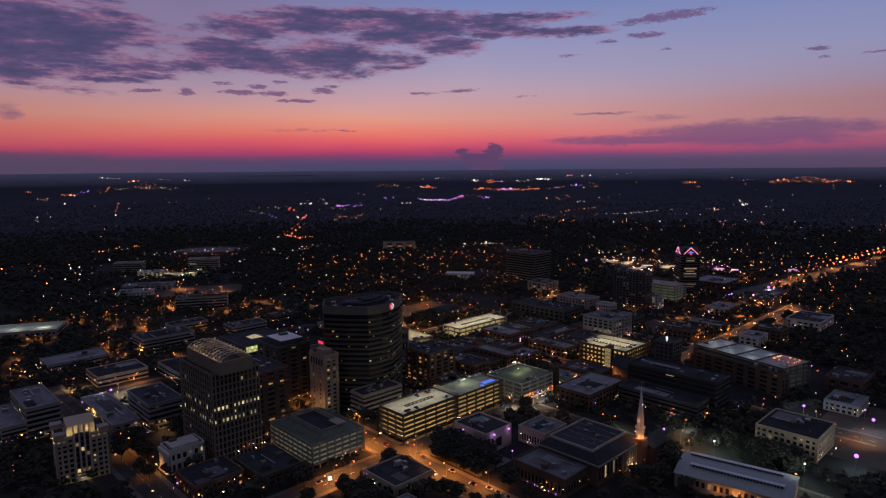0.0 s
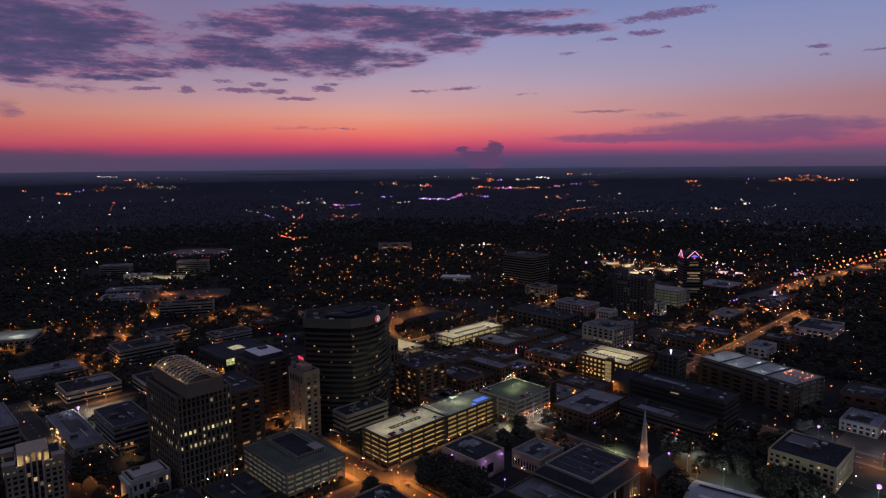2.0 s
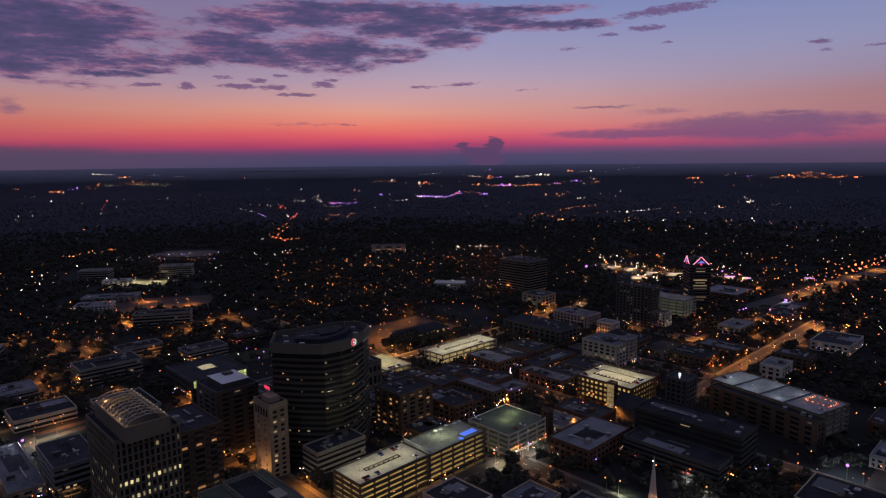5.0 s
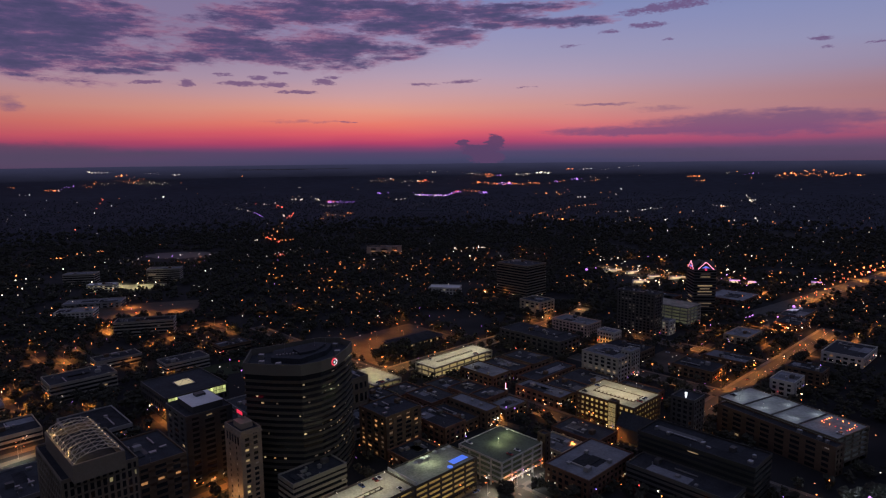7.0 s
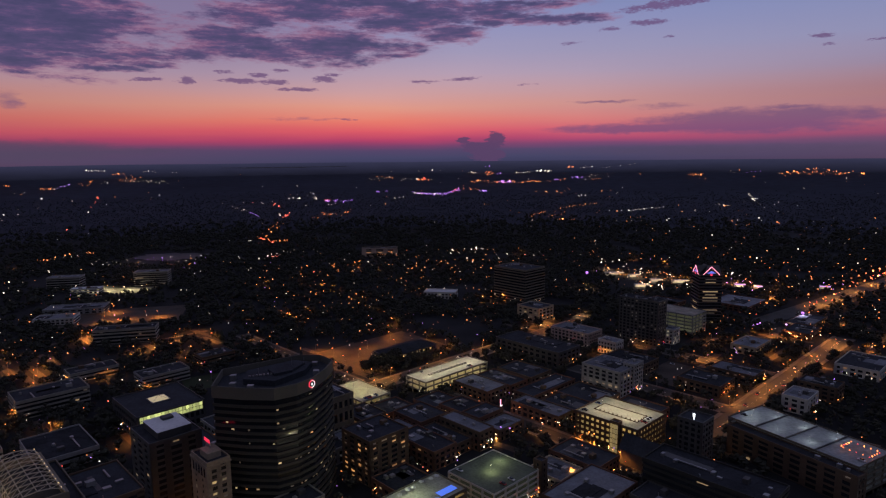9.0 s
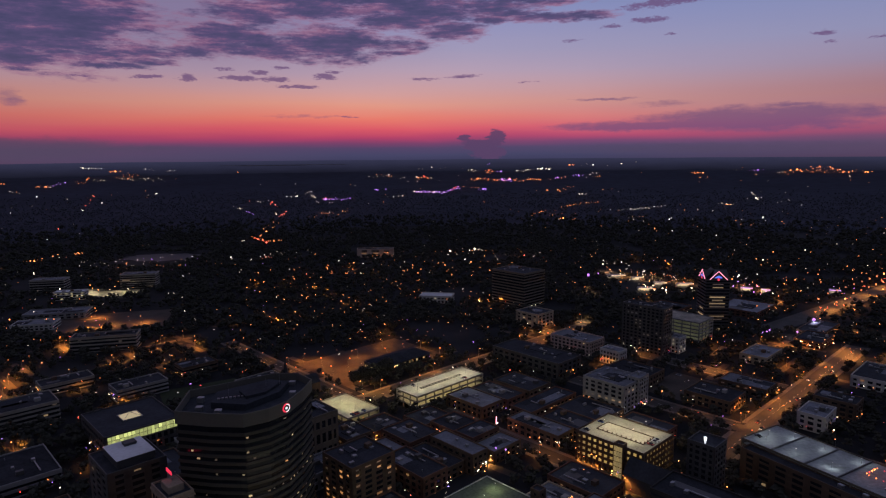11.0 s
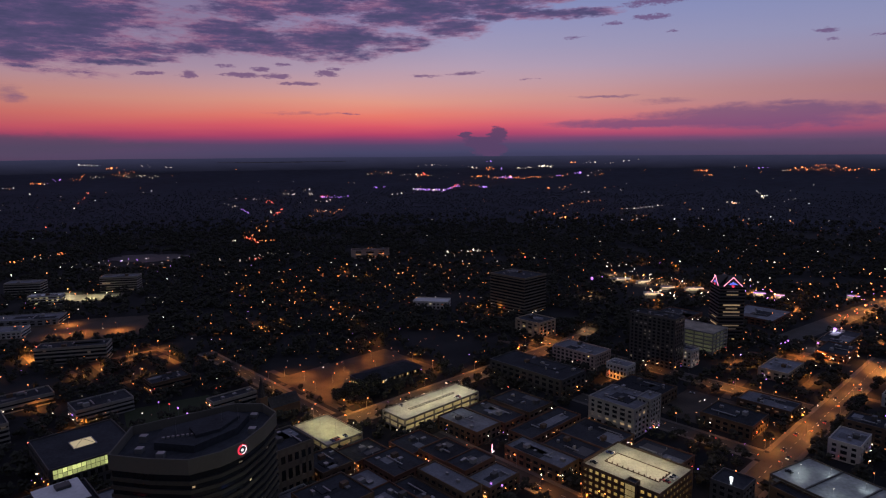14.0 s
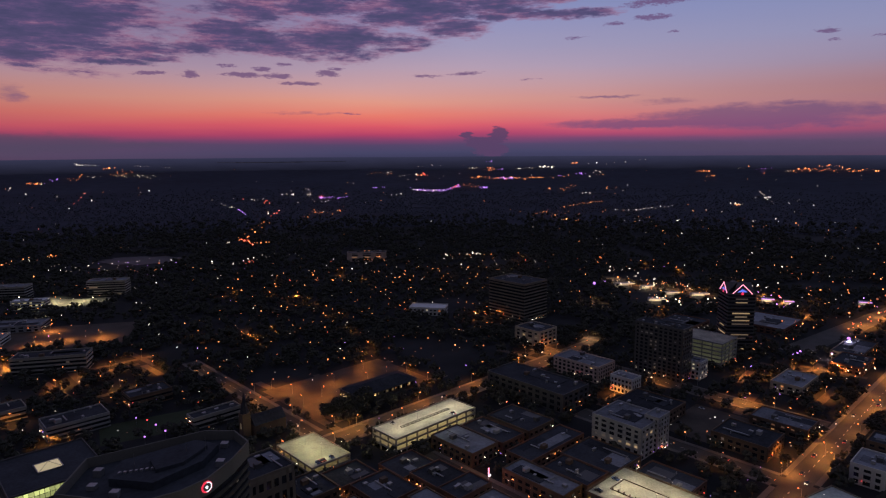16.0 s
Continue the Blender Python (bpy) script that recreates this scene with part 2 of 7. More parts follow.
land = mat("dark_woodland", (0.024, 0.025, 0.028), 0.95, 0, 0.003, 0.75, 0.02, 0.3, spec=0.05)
# land colour for the distance, lightened and blued to paint in haze
hazed_land = mat("far_land_with_haze_tint", (0.033, 0.037, 0.056), 0.95, 0, 0.0025, 0.35, 0.02, 0.3, spec=0.05)
lotmat = mat("worn_pale_asphalt", (0.06, 0.048, 0.04), 0.85, 0, 0.06, 0.7, 1.5, 0.1)
asphalt = mat("asphalt", (0.05, 0.048, 0.046), 0.85, 0, 0.07, 0.6, 1.5, 0.1)
paving = mat("concrete_paving", (0.11, 0.1, 0.092), 0.85, 0, 0.08, 0.35, 1.2, 0.1)
paint = mat("road_paint", (0.6, 0.58, 0.5), 0.6, 0, 0.3, 0.3, 3.0)
grass = mat("lawn_grass", (0.03, 0.042, 0.02), 0.95, 0, 0.05, 0.4, 0.8, 0.4)
concrete = mat("pale_concrete", (0.27, 0.255, 0.23), 0.85, 0, 0.06, 0.25, 0.9, 0.08)
deckmat = mat("parking_deck_concrete", (0.34, 0.33, 0.28), 0.9, 0, 0.12, 0.6, 0.9, 0.08)
darkdeck = mat("worn_green_deck", (0.1, 0.12, 0.095), 0.9, 0, 0.1, 0.6, 0.7, 0.08)
darkstone = mat("brown_stone_panels", (0.17, 0.145, 0.115), 0.75, 0, 0.06, 0.3, 1.2, 0.06)
beige = mat("beige_stone", (0.40, 0.33, 0.25), 0.8, 0, 0.06, 0.25, 1.2, 0.06)
whitewall = mat("white_render", (0.5, 0.49, 0.47), 0.8, 0, 0.06, 0.2, 1.2, 0.06)
greywall = mat("grey_panels", (0.24, 0.24, 0.25), 0.7, 0, 0.06, 0.3, 1.2, 0.06)
brick = mat("red_brick", (0.13, 0.068, 0.05), 0.85, 0, 0.1, 0.35, 2.5, 0.15)
brown = mat("brown_brick", (0.11, 0.075, 0.055), 0.85, 0, 0.1, 0.35, 2.5, 0.15)
smokewall = mat("smoked_dark_panels", (0.035, 0.034, 0.034), 0.7, 0, 0.06, 0.35, 1.2, 0.05, spec=0.15)
agedstone = mat("aged_tan_stone", (0.27, 0.215, 0.165), 0.85, 0, 0.12, 0.4, 0.8, 0.08)
darkwall = mat("dark_cladding", (0.07, 0.07, 0.075), 0.6, 0, 0.06, 0.3, 1.2, 0.05)
pinkwall = mat("pale_pink_plaster", (0.5, 0.38, 0.33), 0.85, 0, 0.1, 0.25, 1.5, 0.06)
membrane = mat("grey_roof_membrane", (0.14, 0.152, 0.18), 0.85, 0, 0.09, 0.65, 0.6, 0.1)
whiteroof = mat("white_roof_membrane", (0.6, 0.62, 0.65), 0.75, 0, 0.07, 0.25, 0.6, 0.08)
tar = mat("tar_roof", (0.034, 0.038, 0.047), 0.9, 0, 0.09, 0.65, 0.6, 0.12, spec=0.08)
ribroof = mat("ribbed_metal_roof", (0.3, 0.33, 0.34), 0.6, 0.2, 0.05, 0.25, 0.8, 0.05)
metal = mat("weathered_steel", (0.3, 0.3, 0.31), 0.5, 0.7, 0.4, 0.2, 3.0, 0.05)
whitesteel = mat("white_painted_steel", (0.42, 0.39, 0.33), 0.5, 0.0, 0.4, 0.2, 3.0, 0.05)
glassmat = mat("dark_window_glass", (0.015, 0.018, 0.024), 0.12, 0, 0.1, 0.3, 0.5, 0.0, spec=0.5)
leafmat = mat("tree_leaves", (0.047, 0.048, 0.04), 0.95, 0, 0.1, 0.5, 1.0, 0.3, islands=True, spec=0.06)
# far leaves: distance haze painted in as a paler, bluer tone
hazedleafmat = mat("tree_leaves_with_haze_tint", (0.066, 0.071, 0.084), 0.95, 0, 0.004, 0.5, 0.05, 0.2, islands=True, spec=0.06)
barkmat = mat("tree_bark", (0.09, 0.07, 0.05), 0.95, 0, 0.5, 0.3, 4.0, 0.3)
watermat = mat("lake_water", (0.02, 0.025, 0.03), 0.62, 0, 0.01, 0.1, 0.03, 0.02, spec=0.25)
tyre = mat("tyre_rubber", (0.02, 0.02, 0.02), 0.9, 0, 0.5, 0.2, 3.0)
carpaints = [mat("car_paint_" + n, c, 0.3, 0.2, 0.5, 0.1, 3.0, 0.0) for n, c in (("white", (0.7, 0.7, 0.7)), ("black", (0.02, 0.02, 0.02)), ("silver", (0.4, 0.41, 0.42)), ("red", (0.3, 0.03, 0.03)), ("blue", (0.04, 0.07, 0.2)))]

lit_warm = shine("lit_window_warm", (1.0, 0.66, 0.25), WIN * 0.5, 0.9)
lit_orange = shine("lit_window_orange", (1.0, 0.42, 0.12), WIN * 0.35, 0.9)
lit_pale = shine("lit_window_pale", (1.0, 0.86, 0.55), WIN, 0.7)
lit_green = shine("lit_hall_glass", (0.78, 0.85, 0.28), WIN * 0.7, 0.5)
bulb_sodium = shine("sodium_bulb", (1.0, 0.24, 0.05), 5.5, 0.6)
bulb_white = shine("white_bulb", (1.0, 0.9, 0.75), 5.0, 0.7)
bulb_violet = shine("violet_bulb", (0.62, 0.22, 1.0), 1.8, 0.2)
bulb_red = shine("red_bulb", (1.0, 0.04, 0.04), 1.6, 0.4)
far_sodium = shine("far_sodium_lights", (1.0, 0.24, 0.06), FAR * 0.65, 0.95, islands=True)
far_white = shine("far_white_lights", (1.0, 0.8, 0.62), FAR * 0.65, 0.95, islands=True)
far_violet = shine("far_violet_lights", (0.5, 0.2, 1.0), FAR * 0.8, 0.8, islands=True)
far_red = shine("far_red_lights", (1.0, 0.10, 0.06), FAR, 0.8, islands=True)
neon_pink = shine("pink_neon", (1.0, 0.28, 0.42), 2.2)
neon_blue = shine("blue_neon", (0.10, 0.18, 0.9), 1.0)
neon_red = shine("red_neon", (1.0, 0.02, 0.07), 0.95)
neon_white = shine("white_sign_face", (0.9, 0.95, 1.0), 1.2)
pool_glow = shine("underwater_pool_light", (0.03, 0.16, 1.0), 0.8)

# ---- mesh helpers ----


def link(bm, name, material, parent=None, label="", smooth=False):
    me = bpy.data.meshes.new(name)
    bm.to_mesh(me)
    bm.free()
    me.materials.append(material)
    if smooth:
        for p in me.polygons:
            p.use_smooth = True
    o = new(name, me)
    o.parent = parent
    return tagged(o, label)


def part(name, bm, material, parent, label=""):
    return link(bm, name, material, parent, label)


def again(o, loc, rz=0.0, parent=None):
    """Another object on the mesh of o."""
    c = o.copy()
    scene.collection.objects.link(c)
    c.location = loc
    c.rotation_euler = (0, 0, rz)
    if parent:
        c.parent = parent
    return c


def block(bm, x0, x1, y0, y1, z0, z1):
    v = [bm.verts.new(p) for p in ((x0, y0, z0), (x1, y0, z0), (x1, y1, z0), (x0, y1, z0), (x0, y0, z1), (x1, y0, z1), (x1, y1, z1), (x0, y1, z1))]
    for f in ((0, 3, 2, 1), (4, 5, 6, 7), (0, 1, 5, 4), (1, 2, 6, 5), (2, 3, 7, 6), (3, 0, 4, 7)):
        bm.faces.new([v[i] for i in f])
    return bm


def box(x0, x1, y0, y1, z0, z1, bevel=0.0):
    bm = block(bmesh.new(), x0, x1, y0, y1, z0, z1)
    if bevel:
        bmesh.ops.bevel(bm, geom=bm.edges[:], offset=bevel, segments=1, affect="EDGES")
    return bm


def ring(w, d, z0, z1, t, bm=None):
    """A hollow rectangle of walls w x d, t thick."""
    bm = bm or bmesh.new()
    o = [(-w / 2, -d / 2), (w / 2, -d / 2), (w / 2, d / 2), (-w / 2, d / 2)]
    i = [(-w / 2 + t, -d / 2 + t), (w / 2 - t, -d / 2 + t), (w / 2 - t, d / 2 - t), (-w / 2 + t, d / 2 - t)]
    vs = [[bm.verts.new((*p, z)) for p in q] for q in (o, i) for z in (z0, z1)]
    ob, ot, ib, it = vs
    for k in range(4):
        n = (k + 1) % 4
        bm.faces.new((ob[k], ob[n], ot[n], ot[k]))
        bm.faces.new((ib[n], ib[k], it[k], it[n]))
        bm.faces.new((ot[k], ot[n], it[n], it[k]))
        bm.faces.new((ob[n], ob[k], ib[k], ib[n]))
    return bm


def prism(points, z0, z1, bm=None):
    bm = bm or bmesh.new()
    lo, hi = [bm.verts.new((x, y, z0)) for x, y in points], [bm.verts.new((x, y, z1)) for x, y in points]
    bm.faces.new(hi)
    bm.faces.new(lo[::-1])
    for k in range(len(points)):
        n = (k + 1) % len(points)
        bm.faces.new((lo[k], lo[n], hi[n], hi[k]))
    return bm


def tube(bm, a, b, r0, r1, sides=8):
    a, b = Vector(a), Vector(b)
    q = (b - a).to_track_quat("Z", "Y")
    rows = [[bm.verts.new(p + q @ Vector((math.cos(k * math.tau / sides) * r, math.sin(k * math.tau / sides) * r, 0))) for k in range(sides)] for p, r in ((a, r0), (b, r1))]
    for k in range(sides):
        n = (k + 1) % sides
        bm.faces.new((rows[0][k], rows[0][n], rows[1][n], rows[1][k]))
    bm.faces.new(rows[1])
    bm.faces.new(rows[0][::-1])
    return bm


TURN = radians(44)
E1, E2 = Vector((math.cos(TURN), math.sin(TURN), 0)), Vector((-math.sin(TURN), math.cos(TURN), 0))


def city(a, b, z=0.0):
    """From the town's street grid (metres along and across) to the world."""
    p = Vector((0, 450, z)) + E1 * a + E2 * b
    return p


def land_z(x, y):
    """Height of the land: flat round the town, its rim raised to fit the camera's horizon."""
    r = math.hypot(x - 25, y - 120)
    return 162 * (max(0.0, r - 3000) / 1700) ** 2


# ---- ground ----
def land_ring(name, radii, material, label, outer=None):
    n = 180
    vs, fs = [], []
    for r in radii:
        for k in range(n):
            x, y = 25 + r * math.sin(k * math.tau / n), 120 + r * math.cos(k * math.tau / n)
            z = land_z(x, y)
            if 1600 < r < 4250:
                z += 3 * noise.noise((x * 0.0016, y * 0.0016, 3))
            if r > 4690:
                z += 2.5 * noise.noise((x * 0.0022, y * 0.0022, 8)) + 1.2 * noise.noise((x * 0.012, y * 0.012, 5))
            vs.append((x, y, z))
    for j in range(len(radii) - 1):
        for k in range(n):
            a, b = j * n + k, j * n + (k + 1) % n
            fs.append((a, b, b + n, a + n))
    if radii[0] < 100:
        fs.append(tuple(range(n - 1, -1, -1)))
    me = bpy.data.meshes.new(name)
    me.from_pydata(vs, [], fs)
    me.materials.append(material)
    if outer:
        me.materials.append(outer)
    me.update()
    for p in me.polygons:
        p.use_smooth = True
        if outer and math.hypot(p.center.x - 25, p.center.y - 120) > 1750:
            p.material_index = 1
    return tagged(new(name, me), label, "ground", kind="structure")


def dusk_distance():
    """Far rim of the land; its haze is a glow painted in by height."""
    m = bpy.data.materials.new("painted_distance_haze")
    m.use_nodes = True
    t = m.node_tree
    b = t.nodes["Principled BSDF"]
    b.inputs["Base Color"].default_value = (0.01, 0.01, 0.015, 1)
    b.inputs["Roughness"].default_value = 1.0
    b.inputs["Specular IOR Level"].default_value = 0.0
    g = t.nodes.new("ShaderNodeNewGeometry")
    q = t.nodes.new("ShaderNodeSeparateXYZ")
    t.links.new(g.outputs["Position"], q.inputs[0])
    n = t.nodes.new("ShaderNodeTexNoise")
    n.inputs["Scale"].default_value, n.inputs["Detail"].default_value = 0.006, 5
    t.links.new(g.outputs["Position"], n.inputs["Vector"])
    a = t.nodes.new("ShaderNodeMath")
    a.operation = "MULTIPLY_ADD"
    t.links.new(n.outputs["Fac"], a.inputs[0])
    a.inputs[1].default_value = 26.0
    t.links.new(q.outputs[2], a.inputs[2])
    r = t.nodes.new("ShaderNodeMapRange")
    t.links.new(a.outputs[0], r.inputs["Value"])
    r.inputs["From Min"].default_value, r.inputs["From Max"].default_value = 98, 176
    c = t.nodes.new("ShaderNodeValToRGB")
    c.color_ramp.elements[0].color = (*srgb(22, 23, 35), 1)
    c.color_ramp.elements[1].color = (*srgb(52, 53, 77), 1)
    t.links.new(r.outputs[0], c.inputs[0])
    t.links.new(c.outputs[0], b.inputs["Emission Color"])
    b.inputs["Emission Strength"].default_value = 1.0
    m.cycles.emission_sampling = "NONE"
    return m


land_ring("ground", [60, 150, 300, 500, 700, 900, 1100, 1300, 1500, 1800, 2100, 2400, 2700, 3000, 3200, 3400, 3600, 3800, 4000, 4150, 4250], land, "dark wooded land rolling away to the horizon, haze painted into its far part", hazed_land)
land_ring("backdrop", [4250, 4320, 4400, 4480, 4560, 4630, 4700], dusk_distance(), "raised rim of land at the horizon, blue haze painted in as a glow")
roads = []


def road(name, along, at, lo, hi, width):
    roads.append((name, along, at, lo, hi, width))


road("road_college", "a", -36, -320, 156, 14)
road("road_church", "a", -72, 196, 560, 15)
road("road_north", "a", 168, 50, 440, 15)
road("road_west", "b", -199, -60, 260, 14)
road("road_bridge", "b", -74, -260, 44, 16)
road("road_middle", "b", 46, -260, -20, 12)
road("road_main", "b", 152, -240, 108, 13)
road("road_court", "b", 282, -160, 78, 13)
road("road_station", "b", 118, 186, 400, 10)
road("road_avenue", "b", 386, -60, 200, 14)


def build_roads():
    for name, along, at, lo, hi, width in roads:
        lift = 0.03 if along == "a" else 0.05
        e = tagged(new(name), "dark asphalt street with pavements and lane marks", "road", kind="structure")
        e.matrix_world = pose(*city(0, 0), 0, 0, 44)

        def strip(x0, x1, y0, y1, z0, z1, bm=None):
            bm = bm or bmesh.new()
            return block(bm, x0, x1, y0, y1, z0, z1) if along == "a" else block(bm, y0, y1, x0, x1, z0, z1)

        part("carriageway", strip(lo, hi, at - width / 2, at + width / 2, -0.2, lift), asphalt, e)
        cuts = sorted((q[2] - q[5] / 2 - 3.2, q[2] + q[5] / 2 + 3.2) for q in roads if q[1] != along and q[3] - 4 < at < q[4] + 4)
        for s in (-1, 1):
            x = lo
            c = at + s * (width / 2 + 1.6)
            for c0, c1 in cuts + [(hi, hi)]:
                if min(c0, hi) - x > 2:
                    part("pavement", strip(x, min(c0, hi), c - 1.6, c + 1.6, -0.2, lift + 0.15), paving, e, "concrete pavement with a raised kerb")
                x = max(x, c1)
        x = lo + 2
        bm = bmesh.new()
        while x < hi - 4:
            if not any(c0 < x + 1.5 < c1 for c0, c1 in cuts):
                strip(x, x + 3, at - 0.12, at + 0.12, lift - 0.02, lift + 0.008, bm)
            x += 9
        part("lane_marks", bm, paint, e, "faded painted lane dashes")


build_roads()

# ---- building kit ----
made = []
rects = []
plots = []
open_ground = []


def inside(spots, x, y, pad):
    """Whether a point lies within pad of one of the turned rectangles."""
    for cx, cy, c, s, hw, hd, far in spots:
        dx, dy = x - cx, y - cy
        if abs(dx) < far + pad and abs(dy) < far + pad and abs(c * dx + s * dy) < hw + pad and abs(c * dy - s * dx) < hd + pad:
            return True
    return False


def plot(spots, m, w, d):
    spots.append((m.translation.x, m.translation.y, m[0][0], m[1][0], w / 2, d / 2, math.hypot(w, d) / 2))


panes = {}


def at_city(name, a, b, label, category, group="", ang=44.0, world_xy=None):
    e = tagged(new(name), label, category, group)
    e.empty_display_size = 2
    p = city(a, b) if world_xy is None else Vector((*world_xy, 0))
    e.matrix_world = pose(*p, 0, 0, ang)
    return e


def pane_mesh(w, h, material):
    key = (round(w, 2), round(h, 2), material.name)
    if key not in panes:
        bm = block(bmesh.new(), -w / 2, w / 2, -0.06, 0.0, -h / 2, h / 2)
        me = bpy.data.meshes.new("window")
        bm.to_mesh(me)
        bm.free()
        me.materials.append(material)
        panes[key] = me
    return panes[key]


def faces_of(w, d):
    """The two street fronts towards the south: (origin, step along, turn, length)."""
    return ((Vector((-w / 2, -d / 2, 0)), Vector((1, 0, 0)), 0.0, w), (Vector((-w / 2, d / 2, 0)), Vector((0, -1, 0)), -math.pi / 2, d))


def roof_clutter(e, w, d, h, rnd, n=4, material=None):
    """Patches, huts, ducts, vents and air units on a flat roof."""
    if n and w > 14 and d > 14:
        for _ in range(2):
            s, q = rnd.uniform(0.2, 0.5) * w, rnd.uniform(0.2, 0.5) * d
            x, y = rnd.uniform(-1, 1) * (w - s - 2) / 2, rnd.uniform(-1, 1) * (d - q - 2) / 2
            part("roof_patch", box(x - s / 2, x + s / 2, y - q / 2, y + q / 2, h - 0.05, h + rnd.choice((0.06, 0.1, 0.5))), rnd.choice((tar, membrane, tar, darkwall)), e, "patch of newer roofing")
        x, y = rnd.uniform(-0.3, 0.3) * w, rnd.uniform(-0.3, 0.3) * d
        part("stair_hut", box(x - 2, x + 2, y - 1.5, y + 1.5, h - 0.1, h + 2.6, 0.05), rnd.choice((brown, greywall, darkwall)), e, "small stair hut")
        x, y, q = rnd.uniform(-0.3, 0.3) * w, rnd.uniform(-0.2, 0.2) * d, rnd.uniform(3, 0.25 * d)
        part("duct", box(x - 0.4, x + 0.4, y - q, y + q, h + 0.3, h + 0.9, 0.05), metal, e, "long sheet metal duct")
        for _ in range(1):
            x, y = rnd.uniform(-0.42, 0.42) * w, rnd.uniform(-0.42, 0.42) * d
            part("vent_pipe", tube(bmesh.new(), (x, y, h - 0.1), (x, y, h + rnd.uniform(0.8, 1.8)), 0.3, 0.3, 6), metal, e)
    for _ in range(n):
        s, q, t = rnd.uniform(1.2, 3.6), rnd.uniform(1.2, 3.0), rnd.uniform(0.8, 2.2)
        x, y = rnd.uniform(-w / 2 + 4, w / 2 - 4) if w > 9 else 0, rnd.uniform(-d / 2 + 4, d / 2 - 4) if d > 9 else 0
        part("roof_unit", box(x - s / 2, x + s / 2, y - q / 2, y + q / 2, h - 0.1, h + t, 0.12), material or metal, e, "grey rooftop air unit")


def building(name, label, a0, a1, b0, b1, h, wall, storey=3.6, bay=4.0, style="punched", lit=0.1, glow=None, roof=None, seed=0, units=4, group="", ang=44.0, world_xy=None, base=0.0, lit_rows=(), cap=40, parapet=0.9, blank=False):
    """A block with its storeys: core, spandrels, piers, a pane in every opening, roof and parapet."""
    rnd = random.Random(seed + 17)
    w, d = a1 - a0, b1 - b0
    e = at_city(name, (a0 + a1) / 2, (b0 + b1) / 2, label, "building", group, ang, world_xy)
    plot(plots, e.matrix_world, w, d)
    if world_xy is None:
        rects.append((a0, a1, b0, b1))
    if e.matrix_world.translation.y > 800:
        cap = min(cap, 18)
    inset = 0.4
    n = max(1, round((h - base) / storey))
    step = (h - base) / n
    part("wall", box(-w / 2 + inset, w / 2 - inset, -d / 2 + inset, d / 2 - inset, -0.3, h - 0.2), wall, e)
    part("roof", box(-w / 2 + inset, w / 2 - inset, -d / 2 + inset, d / 2 - inset, h - 0.2, h), roof or membrane, e, "flat membrane roof")
    part("parapet", ring(w, d, h - 0.6, h + parapet, inset + 0.1), wall, e)
    band = {"ribbon": 0.42, "strip": 0.2}.get(style, 0.36)
    sp = None
    for k in range(n + 1):
        z = base + k * step
        zc = (z - step * band / 2, z + step * band / 2) if k < n else (z - step * band, h - 0.6)
        if k == 0:
            zc = (-0.3, base + step * band / 2)
        if zc[1] - zc[0] > 0.05:
            part("spandrel", ring(w, d, zc[0], zc[1], inset), wall, e)
    pw = 0.0
    for origin, along, turn, length in faces_of(w, d):
        m = max(1, round(length / bay))
        while n * m > cap:
            m -= 1
        s = length / m
        pw = s * (0.8 if style == "ribbon" else 0.62)
        ph = step * (1 - band) - 0.05
        if style != "ribbon":
            thick = s - pw
            bm = box(-thick / 2, thick / 2, 0.0, inset, -0.3, h - 0.6)
            first = None
            for k in range(m + 1):
                p = origin + along * (k * s)
                if k == 0:
                    p = p + along * (thick / 2)
                if k == m:
                    p = p - along * (thick / 2)
                if first is None:
                    first = part("pier", bm, wall, e)
                    first.location, first.rotation_euler = p, (0, 0, turn)
                else:
                    again(first, p, turn)
        inward = Vector((0, 1, 0)) if turn == 0 else Vector((1, 0, 0))
        for j in range(n):
            row = rnd.random() < 0.12 if not lit_rows else j in lit_rows
            if style == "ribbon":
                o = new("window_strip", pane_mesh(length - 1.0, ph, glassmat))
                o.parent = e
                o.location = origin + along * (length / 2) + inward * (inset + 0.01) + Vector((0, 0, base + j * step + step * 0.5))
                o.rotation_euler = (0, 0, turn)
            for k in range(m):
                on = rnd.random() < (0.72 if row and lit > 0.05 else lit)
                if style == "ribbon" and not on:
                    continue
                mtl = glassmat if not on else (glow or rnd.choice((lit_warm, lit_warm, lit_pale, lit_orange)))
                cut = rnd.choice(((0.8, 0.62), (0.55, 0.7), (0.55, 0.5))) if on else (1, 1)
                if blank and turn != 0:
                    continue
                o = new("window", pane_mesh(pw * cut[0], ph * cut[1], mtl))
                o.parent = e
                o.location = origin + along * ((k + 0.5) * s) + Vector((0, 0, base + j * step + step * 0.5))
                o.location += inward * (inset - 0.03)
                o.rotation_euler = (0, 0, turn)
    if blank:
        part("end_wall", box(-w / 2 - 0.1, -w / 2 + 0.5, -d / 2 - 0.02, d / 2 + 0.02, -0.3, h - 0.5), wall, e, "blank stone end wall")
    # the backs: glazing in one piece
    bm = bmesh.new()
    for j in range(n):
        z0, z1 = base + j * step + step * band / 2 + 0.05, base + (j + 1) * step - step * band / 2 - 0.05
        block(bm, -w / 2 + 1, w / 2 - 1, d / 2 - inset, d / 2 - inset + 0.05, z0, z1)
        block(bm, w / 2 - inset, w / 2 - inset + 0.05, -d / 2 + 1, d / 2 - 1, z0, z1)
    part("rear_glazing", bm, glassmat, e, "dark strip windows")
    roof_clutter(e, w, d, h, rnd, units)
    return e


